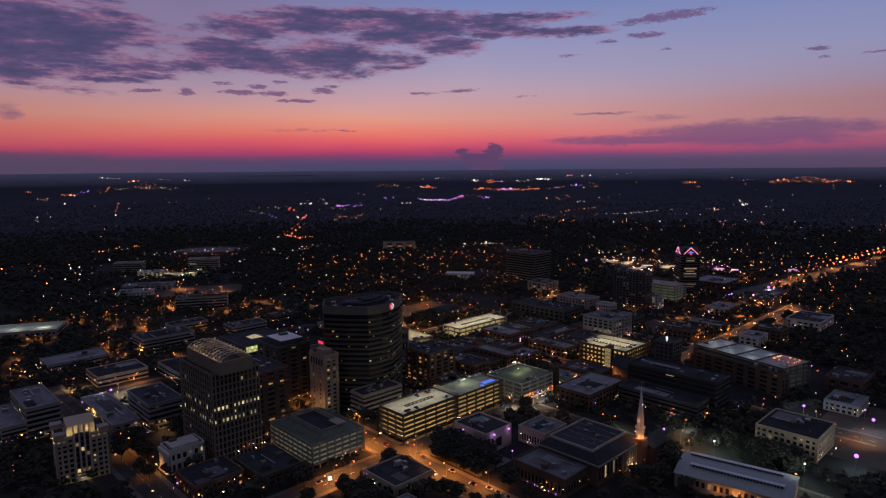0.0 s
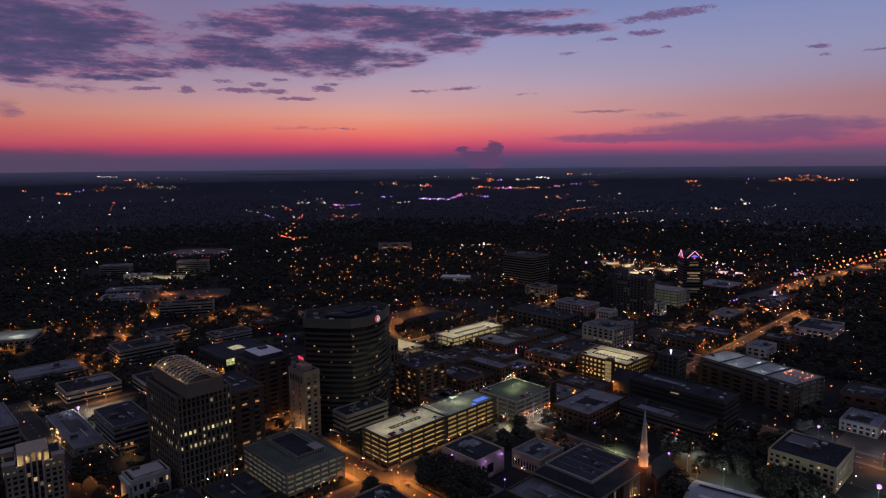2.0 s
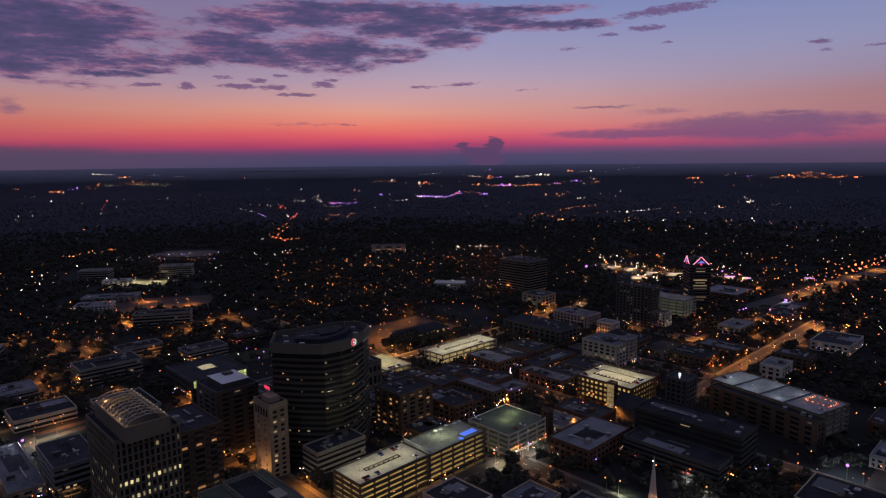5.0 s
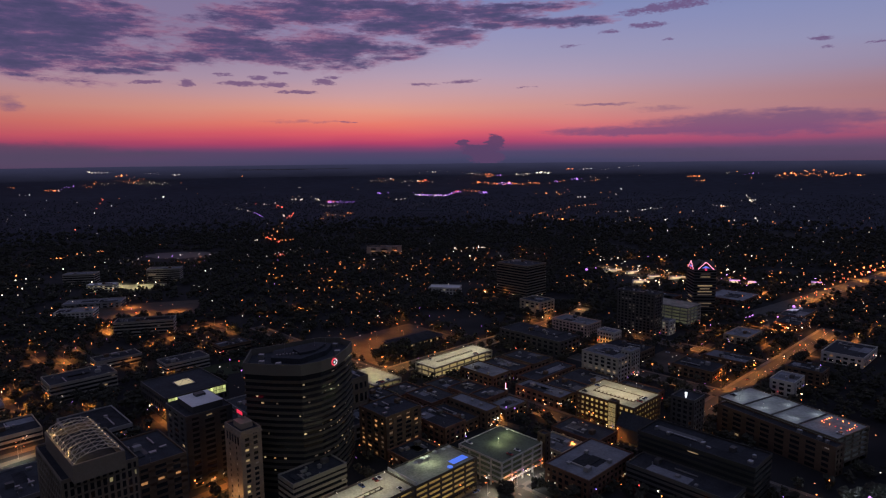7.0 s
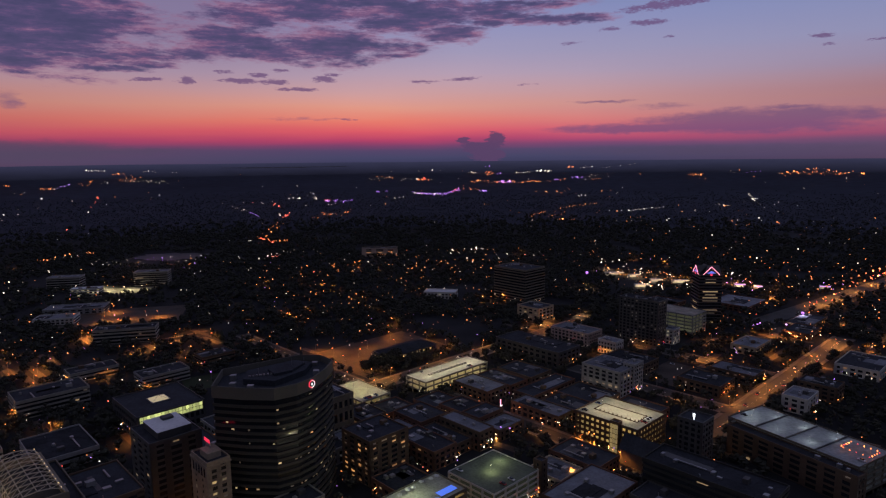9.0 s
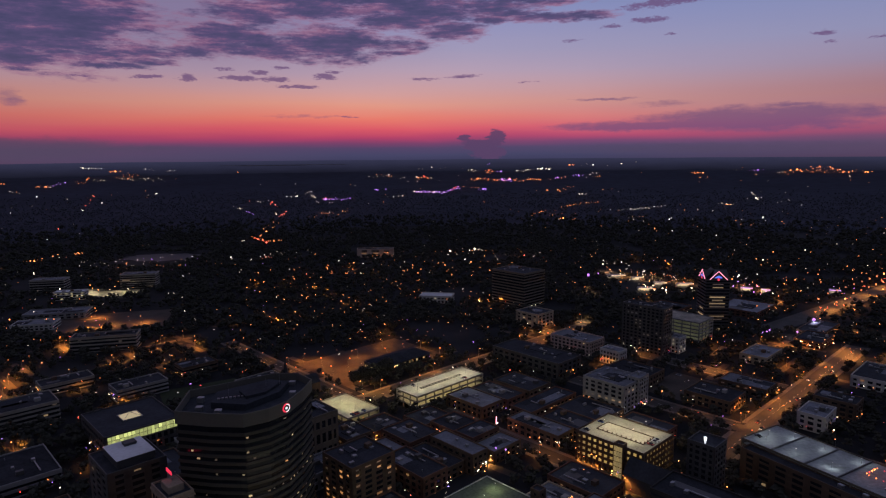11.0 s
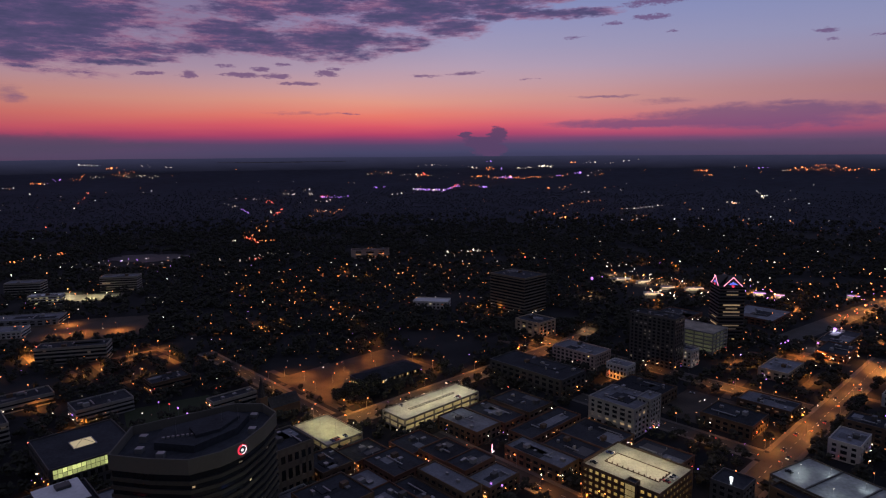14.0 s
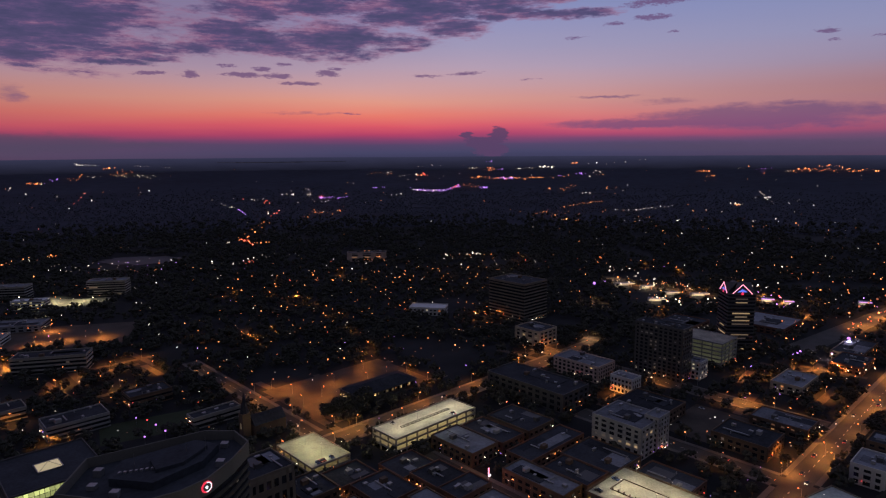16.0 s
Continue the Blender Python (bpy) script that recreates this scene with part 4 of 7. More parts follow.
def deck_light(a, b, z, power, tint, parent_label, rise=8.0):
    """A pole lamp on a roof deck."""
    e = tagged(new("deck_lamp"), parent_label, "lamp post", "deck lamps")
    p = city(a, b, z)
    e.location = p
    part("pole", tube(bmesh.new(), (0, 0, 0), (0, 0, rise), 0.06, 0.05), metal, e)
    head = part("lamp_head", box(-0.5, 0.5, -0.2, 0.2, rise, rise + 0.15, 0.03), metal, e)
    part("lens", box(-0.4, 0.4, -0.15, 0.15, rise - 0.06, rise - 0.005), bulb_white, head)
    lamp(p.x, p.y, p.z + rise - 0.4, power, tint, 0.3)


for a in (-54, -39, -24):
    deck_light(a, -15, 18.6, 800, (1.0, 0.9, 0.6), "steel lamp post on the long garage deck")
deck_light(10, -12, 18.2, 800, (0.85, 1.0, 0.6), "steel lamp post on the pool terrace")
for a, b in ((60, -21), (73, -17)):
    deck_light(a, b, 16, 380, (0.95, 1.0, 0.5), "steel lamp post on the square garage deck", 4.2)
building("garage_stair", "dark stair tower with a white clock lamp", 80.6, 86, -41, -35, 21, darkbrick, 3.5, 5, "punched", 0.0, None, tar, 58, 0)
for a, b in ((172, -42), (172, -22), (188, -42), (188, -22)):
    deck_light(a, b, 19, 1100, (1.0, 0.85, 0.5), "steel lamp post on the corner garage deck")
for a in (148, 166, 184, 202):
    deck_light(a, 130, 12, 1200, (1.0, 0.88, 0.55), "steel lamp post on the north garage deck")
for b in (141, 160):
    deck_light(96, b, 8, 1500, (1.0, 0.85, 0.4), "steel lamp post on the yellow deck")
for x, y in ((-10, 30), (9, 24), (-10, 12), (9, 6), (-9, -8), (10, -14), (0, 35)):
    p = pose(256, 514, 0, 0, 0, 30) @ Vector((x, y, 0))
    v = p - Vector((0, 450, 0))
    deck_light(v.dot(E1), v.dot(E2), 20, 130, (0.85, 0.95, 0.95), "steel lamp post on the grey garage deck", 3.6)
for y in (22, 2, -16):
    w = tagged(new("deck_kerb"), "low dark kerb wall across the grey garage deck", "wall", "deck kerbs")
    w.matrix_world = pose(256, 514, 20, 0, 0, 30) @ Matrix.Translation((0, y, 0))
    part("panel", box(-17, 17, -0.35, 0.35, 0, 0.9, 0.05), darkwall, w)


def pool_terrace():
    e = tagged(new("swimming_pool"), "blue-lit swimming pool on a roof terrace", "pool")
    e.matrix_world = pose(*city(25, -21, 18.2), 0, 0, 44)
    part("basin_rim", ring(13, 6, 0, 0.35, 0.5), concrete, e, "pale concrete rim")
    part("water", box(-6, 6, -2.5, 2.5, 0.0, 0.22), pool_glow, e, "glowing blue water")
    part("spa", tube(bmesh.new(), (-9.5, -3, 0), (-9.5, -3, 0.4), 1.6, 1.6, 16), pool_glow, e, "round blue spa")
    w = tagged(new("terrace_wall"), "white wall between deck and terrace", "wall")
    w.matrix_world = pose(*city(-12.2, -15.2, 18.2), 0, 0, 44)
    part("panel", box(-0.3, 0.3, -12, 12, 0, 2.6, 0.05), whitewall, w)
    rnd = random.Random(3)
    for k in range(7):
        u = tagged(new("parasol"), "pale canvas parasol on the pool terrace", "parasol", "terrace parasols")
        u.matrix_world = pose(*city(2 + rnd.uniform(0, 28), -7 - rnd.uniform(0, 3), 18.2), 0, 0, 44)
        part("pole", tube(bmesh.new(), (0, 0, 0), (0, 0, 2.4), 0.04, 0.04, 6), metal, u)
        part("canopy", tube(bmesh.new(), (0, 0, 2.2), (0, 0, 2.9), 1.5, 0.05, 8), whitewall, u)


pool_terrace()


def rooftop_bar():
    """Ring of orange lights on the grey garage."""
    e = tagged(new("light_ring"), "square of orange lamps hung round a roof bar", "string lights")
    e.matrix_world = pose(272.5, 487, 20, 0, 0, 30)
    bm = bmesh.new()
    posts = []
    for k in range(18):
        u = k / 18 * 4
        s, q = int(u), u - int(u)
        x, y = ((-6 + 12 * q, -8), (6, -8 + 16 * q), (6 - 12 * q, 8), (-6, 8 - 16 * q))[s]
        posts.append((x, y))
        b2 = bmesh.new()
        bmesh.ops.create_icosphere(b2, subdivisions=1, radius=0.42, matrix=Matrix.Translation((x, y, 2.6)))
        part("bulb", b2, bulb_red if k % 4 == 0 else bulb_sodium, e)
    for x, y in posts[::3]:
        tube(bm, (x, y, 0), (x, y, 2.5), 0.06, 0.05, 6)
    part("posts", bm, metal, e)


rooftop_bar()

# ---- middle of the town ----
building("brown_brick_hotel", "brown brick hotel with warm room lights", 18, 48, 36, 64, 28, brown, 3.0, 3.2, "punched", 0.30, lit_orange, tar, 20, 4)
lofts = building("white_loft_building", "old white loft building with rows of small windows", 244, 276, 6, 42, 21, palewall, 3.6, 3.6, "punched", 0.06, lit_dim, membrane, 21, 5)
building("loft_annex", "taller white end block of the loft building", 262, 277, 4, 14, 23.5, palewall, 3.6, 3.6, "punched", 0.02, lit_dim, membrane, 22, 1)
building("civic_slab", "dark slab tower with blank end wall", 447, 489, 265, 319, 45, darkstone, 3.6, 4.2, "ribbon", 0.03, lit_dim, tar, 23, 4)
building("old_courthouse", "stone courthouse with a row of tall windows", 386, 415, 196, 228, 16, beige, 4, 4, "punched", 0.06, lit_warm, tar, 24, 3)
building("dark_office_slab", "dark office slab with faint strips of light", 393, 411, 52, 96, 46, darkwall, 3.4, 3.4, "punched", 0.10, lit_faint, tar, 25, 3, cap=140)
building("white_court_block", "low white block below the office slab", 411, 426, 44, 72, 15, whitewall, 3.6, 4, "punched", 0.06, lit_pale, membrane, 26, 2)
garage("court_garage", "pale office garage with a blank white end", 455, 488, 44, 100, 22, 6, greywall, deckmat, 12, (0.9, 0.95, 0.6), seed=9, cars=0)
building("county_building", "pale two-storey civic building", 342, 368, 100, 146, 14, pinkwall, 4, 3.6, "punched", 0.03, lit_warm, membrane, 27, 4)
building("old_town_house", "pale stone civic house with arched openings", 338, 352, 66, 86, 13, whitewall, 4, 3.4, "punched", 0.04, lit_warm, membrane, 28, 2)
building("exhibition_hall", "large dark hall with a flat roof", 270, 304, 84, 160, 14, darkwall, 5, 7, "punched", 0.03, lit_dim, tar, 29, 6)
building("library_block", "low brown library block", 300, 335, 20, 60, 9, brown, 4, 5, "punched", 0.04, lit_orange, tar, 30, 3)


def gabled_tower():
    """Tower with neon-edged gables on its fronts."""
    s, h = 26.0, 57.0
    e = building("gabled_office_tower", "dark glass tower crowned by pink neon gables", 0, s, 0, s, h, darkwall, 3.5, 3.2, "ribbon", 0.2, lit_dim, tar, 31, 0, ang=-3, world_xy=(336.5, 862), parapet=0.4)
    for turn in (0, 90, 180, 270):
        g = Matrix.Rotation(radians(turn), 3, "Z")
        bm = bmesh.new()
        tri3 = [g @ Vector(p) for p in ((-9, -s / 2, h), (9, -s / 2, h), (0, -s / 2, h + 9), (0, 0, h + 9))]
        vs = [bm.verts.new(p) for p in tri3]
        bm.faces.new((vs[0], vs[1], vs[2]))
        bm.faces.new((vs[1], vs[3], vs[2]))
        bm.faces.new((vs[0], vs[2], vs[3]))
        part("gable", bm, darkwall, e, "dark gable roof")
        if turn in (0, 270):
            bm = bmesh.new()
            for x in (-9.3, 9.3):
                tube(bm, g @ Vector((x, -s / 2 - 0.3, h)), g @ Vector((0, -s / 2 - 0.3, h + 9.2)), 0.34, 0.34, 6)
            part("neon_edge", bm, neon_pink, e, "pink neon tube")
            bm = bmesh.new()
            vs = [bm.verts.new(g @ Vector(p)) for p in ((-5.2, -s / 2 - 0.15, h + 1.6), (5.2, -s / 2 - 0.15, h + 1.6), (0, -s / 2 - 0.15, h + 4.6))]
            bm.faces.new(vs)
            part("blue_field", bm, neon_blue, e, "blue lit gable field")
            c = g @ Vector((0, -s / 2 - 0.25, h + 0.2))
            part("red_mark", tube(bmesh.new(), c, c + g @ Vector((0, -0.3, 0)), 1.4, 1.4, 16), neon_red, e, "red lit round mark")


gabled_tower()


def civic_hall():
    e = building("glass_hall", "wide low hall with a lit glass front and a roof lantern", -58, -10, 198, 250, 17, darkwall, 5.6, 4, "punched", 0.0, None, tar, 33, 0)
    # lit glazed front towards the street
    pane = part("lit_pane", box(-1.1, 1.1, -0.05, 0.05, -1.25, 1.25), lit_green, e, "yellow-green lit glass pane")
    for k in range(18):
        for z in (12.65, 15.45):
            p = (-20.9 + k * 2.45, -26.07, z)
            if k == 0 and z < 13:
                pane.location = p
            else:
                again(pane, p, 0.0)
    w = tagged(new("roof_lantern"), "glowing pyramid skylight on the hall roof", "skylight")
    w.matrix_world = pose(*city(-34, 224, 17), 0, 0, 44)
    part("kerb", ring(13, 13, 0, 0.8, 0.5), metal, w)
    bm = bmesh.new()
    v = [bm.verts.new(p) for p in ((-6, -6, 0.5), (6, -6, 0.5), (6, 6, 0.5), (-6, 6, 0.5), (0, 0, 3.2))]
    for k in range(4):
        bm.faces.new((v[k], v[(k + 1) % 4], v[4]))
    part("glazing", bm, shine("lantern_glass", (1.0, 0.8, 0.42), 0.4), w, "warm lit glass")
    bm = bmesh.new()
    for k in range(4):
        tube(bm, v_at(k), (0, 0, 3.3), 0.14, 0.14, 5)
    part("ribs", bm, metal, w)


def v_at(k):
    return ((-6, -6, 0.55), (6, -6, 0.55), (6, 6, 0.55), (-6, 6, 0.55))[k]


civic_hall()


def church():
    e = tagged(new("church"), "brick church with a slender floodlit spire", "church")
    e.matrix_world = pose(116, 358.4, 0, 0, 0, 44)
    made.append((116, 358, 14))
    part("nave", box(4, 26, -6, 6, -0.3, 9), brick, e)
    bm = bmesh.new()
    v = [bm.verts.new(p) for p in ((4, -6.5, 8.8), (26, -6.5, 8.8), (26, 6.5, 8.8), (4, 6.5, 8.8), (4, 0, 14), (26, 0, 14))]
    for f in ((0, 1, 5, 4), (3, 4, 5, 2), (0, 4, 3), (1, 2, 5)):
        bm.faces.new([v[i] for i in f])
    part("nave_roof", bm, tar, e)
    part("tower_base", box(-3.4, 3.4, -3.4, 3.4, -0.3, 16, 0.2), brick, e)
    part("belfry", prism([(2.6 * math.cos(k * math.tau / 8), 2.6 * math.sin(k * math.tau / 8)) for k in range(8)], 16, 22), whitewall, e, "white octagonal belfry")
    part("cornice", prism([(3.1 * math.cos(k * math.tau / 8), 3.1 * math.sin(k * math.tau / 8)) for k in range(8)], 22, 22.6), whitewall, e)
    part("upper_stage", prism([(2.1 * math.cos(k * math.tau / 8), 2.1 * math.sin(k * math.tau / 8)) for k in range(8)], 22.6, 28), whitewall, e)
    part("spire", tube(bmesh.new(), (0, 0, 28), (0, 0, 47.5), 1.9, 0.12, 8), whitewall, e, "slender pale spire")
    part("finial", tube(bmesh.new(), (0, 0, 47.3), (0, 0, 49.5), 0.08, 0.04, 6), metal, e)
    for x, y, z in ((-4.2, 0, 16.6), (0, -4.2, 16.6), (-3.6, -3.6, 22.9), (-3, 0, 27), (0, -3, 27)):
        p = e.matrix_world @ Vector((x, y, z))
        lamp(p.x, p.y, p.z, 200 if z < 20 else 45, (1.0, 0.34, 0.10), 0.3)


church()
building("arts_hall_wing", "low brick wing with tall windows and a bluish flat roof", -46.5, -23, -140, -104.5, 10, brown, 9, 2.6, "punched", 0.0, None, membrane, 40, 2)


def arts_hall():
    """A big hall: brick base, sloping skirt roof, pale cornice and a sunken flat roof, with a columned front."""
    e = at_city("arts_hall", -1.0, -126, "large dark hall with a skirt roof, pale cornice and columned front", "building")
    plot(plots, e.matrix_world, 48, 42)
    rects.append((-24, 23, -146, -106))
    part("wall", box(-22, 22, -19, 19, -0.3, 12.6), brown, e, "dark brick walls")
    part("eave", ring(48, 42, 12.4, 13.2, 3.0), concrete, e, "pale stone eave")
    bm = bmesh.new()
    lo = [bm.verts.new(p) for p in ((-23.6, -20.6, 13.2), (23.6, -20.6, 13.2), (23.6, 20.6, 13.2), (-23.6, 20.6, 13.2))]
    hi = [bm.verts.new(p) for p in ((-20.4, -14.2, 18.2), (15.2, -14.2, 18.2), (15.2, 14.6, 18.2), (-20.4, 14.6, 18.2))]
    for k in range(4):
        bm.faces.new((lo[k], lo[(k + 1) % 4], hi[(k + 1) % 4], hi[k]))
    part("skirt_roof", bm, tar, e, "dark sloping skirt roof")
    m = Matrix.Translation((-2.6, 0.2, 0))
    bm = ring(36.4, 29.6, 18.0, 19.3, 0.8)
    bmesh.ops.transform(bm, matrix=m, verts=bm.verts[:])
    part("cornice", bm, concrete, e, "pale stone cornice")
    part("roof", box(-20.2, 15.0, -14.0, 14.4, 17.8, 18.3), tar, e, "dark sunken flat roof")
    rnd = random.Random(4)
    for k in range(12):
        x, y, w, d, h = rnd.uniform(-17, 12), rnd.uniform(-11, 11), rnd.uniform(0.8, 3), rnd.uniform(0.8, 4), rnd.uniform(0.5, 1.6)
        part("roof_unit", box(x - w / 2, x + w / 2, y - d / 2, y + d / 2, 18.2, 18.3 + h, 0.08), rnd.choice((metal, membrane, darkwall)), e, "grey rooftop air unit")
    for k in range(5):
        part("roof_seam", box(-19 + 7 * k, -18.7 + 7 * k, -13, 13, 18.3, 18.42), membrane, e)
    for k in range(9):
        x = 2.5 + k * 2.5
        part("column", tube(bmesh.new(), (x, -20.2, -0.2), (x, -20.2, 12.4), 0.55, 0.48, 10), concrete, e, "tall stone column")
        if k % 2 == 0:
            part("entrance_lamp", box(x + 1.0, x + 1.4, -19.3, -19.05, 4.0, 5.2), bulb_warm, e, "warm wall lantern")
    for k in range(8):
        part("window", box(-20.5 + 2.9 * k, -19.2 + 2.9 * k, -19.12, -18.95, 3, 10), lit_dim if k in (2, 5) else glassmat, e)
    for x in (8, 20):
        p = e.matrix_world @ Vector((x, -21.6, 3.5))
        lamp(p.x, p.y, p.z, 160, (1.0, 0.6, 0.3), 0.3)


arts_hall()
building("small_theatre", "square pale theatre block with violet wall lights", -38, -14, -76, -48, 13, pinkwall, 13, 30, "punched", 0.0, None, tar, 43, 2)
building("pale_gallery", "pale gallery with pilasters and a bluish roof", -7, 16.5, -97, -76, 10, beige, 9, 2.2, "punched", 0.0, None, membrane, 44, 2)
building("grand_old_hotel", "pale stepped old hotel with rows of windows", 92, 128, -221, -186, 14, beige, 3.4, 3.6, "punched", 0.10, lit_warm, tar, 45, 4)
building("dark_office_complex", "dark terraced office complex", 118, 143, -150, -82, 25, smokewall, 3.7, 4.4, "ribbon", 0.03, lit_dim, tar, 46, 6)
building("dark_office_terrace", "lower terrace of the dark office complex", 98, 118, -146, -86, 13, darkwall, 3.7, 4.4, "ribbon", 0.02, lit_dim, tar, 47, 2)
building("brick_hall", "red brick hall with a white coping", 238, 272, -212, -186, 10.5, brick, 5, 8, "punched", 0.0, None, tar, 48, 3)
building("white_shop", "low white shop beside the car park", 190, 218, -220, -198, 7, greywall, 3.5, 4, "punched", 0.0, None, membrane, 49, 2)
building("blue_roof_store", "brick store with a bluish membrane roof", 66, 114, -82, -52, 12, brick, 4, 4.4, "punched", 0.05, lit_orange, membrane, 50, 3)
building("corner_shops", "low row of brick shops", 118, 143, -54, -18, 8, brick, 4, 4, "punched", 0.08, lit_orange, tar, 51, 3)
building("yellow_shops", "small pale shops lit by the street", 92, 114, -46, -22, 7, beige, 3.5, 4, "punched", 0.1, lit_warm, membrane, 52, 1)
building("low_clinic", "low tan shop block with a bluish flat roof", -110, -82, -76, -48, 6, beige, 6, 6, "punched", 0.0, None, tar, 53, 3)
building("side_street_house", "low brick house with arched doors", -188, -160, -4, 22, 8, brick, 4, 4, "punched", 0.10, lit_orange, tar, 54, 3)
building("side_street_store", "low dark brick store with flat roof", -156, -130, -16, 18, 6.5, brown, 3.2, 4, "punched", 0.05, lit_orange, tar, 55, 2)
station = building("freight_station", "long low station with a dark hipped roof", 170, 232, 207, 229, 6, darkwall, 6, 3, "punched", 0.8, lit_warm, tar, 56, 0)
bm = bmesh.new()
v = [bm.verts.new(p) for p in ((-31, -14.5, 6.2), (31, -14.5, 6.2), (31, 14.5, 6.2), (-31, 14.5, 6.2), (-20, 0, 10.2), (20, 0, 10.2))]
for f in ((0, 1, 5, 4), (1, 2, 5), (2, 3, 4, 5), (3, 0, 4)):
    bm.faces.new([v[i] for i in f])
part("hip_roof", bm, tar, station, "wide dark hipped roof with deep eaves")
building("east_gallery", "pale warehouse block with a flat roof", -150, -112, -120, -88, 8, concrete, 4, 6, "punched", 0.02, lit_dim, membrane, 57, 3)


def ribbed_hall():
    e = tagged(new("ribbed_hall"), "long hall with a curved ribbed metal roof and two roof monitors", "building")
    e.matrix_world = pose(*city(29, -199), 0, 0, 55.5)
    w, d = 31.5, 57
    plot(plots, e.matrix_world, w, d)
    part("wall", box(-w / 2, w / 2, -d / 2, d / 2, -0.3, 8), concrete, e)
    m = 14

    def height(x):
        return 8 + 3.0 * math.cos(math.pi * x / (w + 1.2))

    pts = [(-w / 2 - 0.6 + (w + 1.2) * k / m, height(-w / 2 - 0.6 + (w + 1.2) * k / m)) for k in range(m + 1)]
    bm = bmesh.new()
    lo = [bm.verts.new((x, -d / 2 - 0.6, z)) for x, z in pts]
    hi = [bm.verts.new((x, d / 2 + 0.6, z)) for x, z in pts]
    for k in range(m):
        bm.faces.new((lo[k], lo[k + 1], hi[k + 1], hi[k]))
    bm.faces.new(lo[::-1])
    bm.faces.new(hi)
    part("roof", bm, ribroof, e, "pale ribbed metal roof")
    for k in range(23):
        y = -d / 2 + 1 + k * 2.5
        bm = bmesh.new()
        for p, q in zip(pts, pts[1:]):
            tube(bm, (p[0], y, p[1] + 0.05), (q[0], y, q[1] + 0.05), 0.08, 0.08, 4)
        part("roof_rib", bm, ribroof, e)
    for x, y0, y1 in ((-7.4, -24, 22), (6.2, -22, 25)):
        z = height(x)
        part("monitor", box(x - 0.9, x + 0.9, y0, y1, z - 0.4, z + 1.3, 0.08), ribroof, e, "raised roof monitor")
        part("monitor_cap", box(x - 1.3, x + 1.3, y0 - 0.3, y1 + 0.3, z + 1.3, z + 1.5), whiteroof, e, "pale monitor cap")
        for k in range(int((y1 - y0) / 1.6)):
            part("louvre", box(x - 1.0, x - 0.86, y0 + 0.5 + 1.6 * k, y0 + 1.5 + 1.6 * k, z - 0.1, z + 1.1), glassmat, e, "dark louvre opening")
    for k in range(18):
        o = part("window", box(-0.06, 0.05, -0.8, 0.8, 3.2, 6.2), lit_dim if k % 4 == 0 else glassmat, e)
        o.location = (-w / 2, -d / 2 + 3 + k * 3.0, 0)
    for k in range(8):
        part("end_window", box(-13 + 3.4 * k, -11.4 + 3.4 * k, -d / 2 - 0.06, -d / 2 + 0.05, 3.2, 6.2), glassmat, e)
    for x, y, z, q, c in ((-w / 2 - 2.4, -4, 4.5, 260, SODIUM), (-w / 2 - 2.4, 6, 4.5, 120, SODIUM), (4, -d / 2 - 2.6, 4.5, 200, SODIUM)):
        p = e.matrix_world @ Vector((x, y, z))
        lamp(p.x, p.y, p.z, q, c, 0.3)


ribbed_hall()

# rows of shops along the main street and behind it
rnd = random.Random(99)
row = 0
for a0, a1, b0, b1, h in ((58, 78, 24, 62, 12), (79, 96, 28, 64, 8), (97, 111, 22, 60, 13), (117, 143, 22, 40, 8), (117, 143, 41, 58, 11), (119, 143, 60, 84, 9), (116, 143, 86, 110, 6), (60, 84, 68, 90, 7), (85, 111, 66, 96, 10),
                          (58, 80, 98, 124, 10), (84, 110, 102, 124, 6)):
    row += 1
    building("shop_row", "two-storey brick shop with a dark flat roof", a0, a1, b0, b1, h, rnd.choice((brick, brown, brown, brick)), 4.6, 5.2, "punched", 0.04, lit_orange, rnd.choice((membrane, tar, tar)), 100 + row, 2, "main street shops")
for a0, a1, b0, b1, h in ((162, 186, 74, 112, 9), (188, 210, 72, 110, 8), (212, 240, 70, 108, 9), (162, 180, 6, 50, 9), (182, 204, 4, 36, 8), (206, 238, 2, 40, 7), (182, 238, 44, 64, 8), (206, 236, -40, -6, 8), (300, 330, -50, -14, 9)):
    row += 1
    building("shop_row", "low brick shop block with a bluish roof", a0, a1, b0, b1, h, rnd.choice((brick, brown, brown, brick)), 4.6, 5.2, "punched", 0.04, lit_orange, rnd.choice((membrane, tar, tar)), 100 + row, 2, "main street shops")
for a0, a1, b0, b1, h in ((14, 40, 8, 30, 10), (-20, 12, 70, 100, 12), (16, 44, 74, 96, 10), (-20, 24, 110, 140, 9), (-60, -26, 130, 168, 10), (-120, -92, 110, 150, 8), (-20, 30, 150, 184, 9), (40, 74, 136, 160, 9)):
    row += 1
    building("town_block", "dark low town block with a flat roof", a0, a1, b0, b1, h, rnd.choice((brown, greywall, brick)), 4.6, 5.6, "punched", 0.03, lit_dim, tar, 100 + row, 2, "town blocks")
for a0, a1, b0, b1, h in ((-170, -130, 230, 262, 8), (-120, -84, 190, 236, 9), (-110, -60, 300, 330, 14), (-20, 20, 300, 322, 10), (40, 72, 320, 340, 9), (-190, -140, 300, 330, 7), (-60, -20, 360, 380, 8), (60, 96, 250, 262, 8)):
    row += 1
    building("outer_block", "low office block among trees", a0, a1, b0, b1, h, rnd.choice((brown, greywall, beige, concrete)), 3.8, 6, "ribbon", 0.03, lit_dim, rnd.choice((tar, membrane)), 100 + row, 3, "outer blocks")
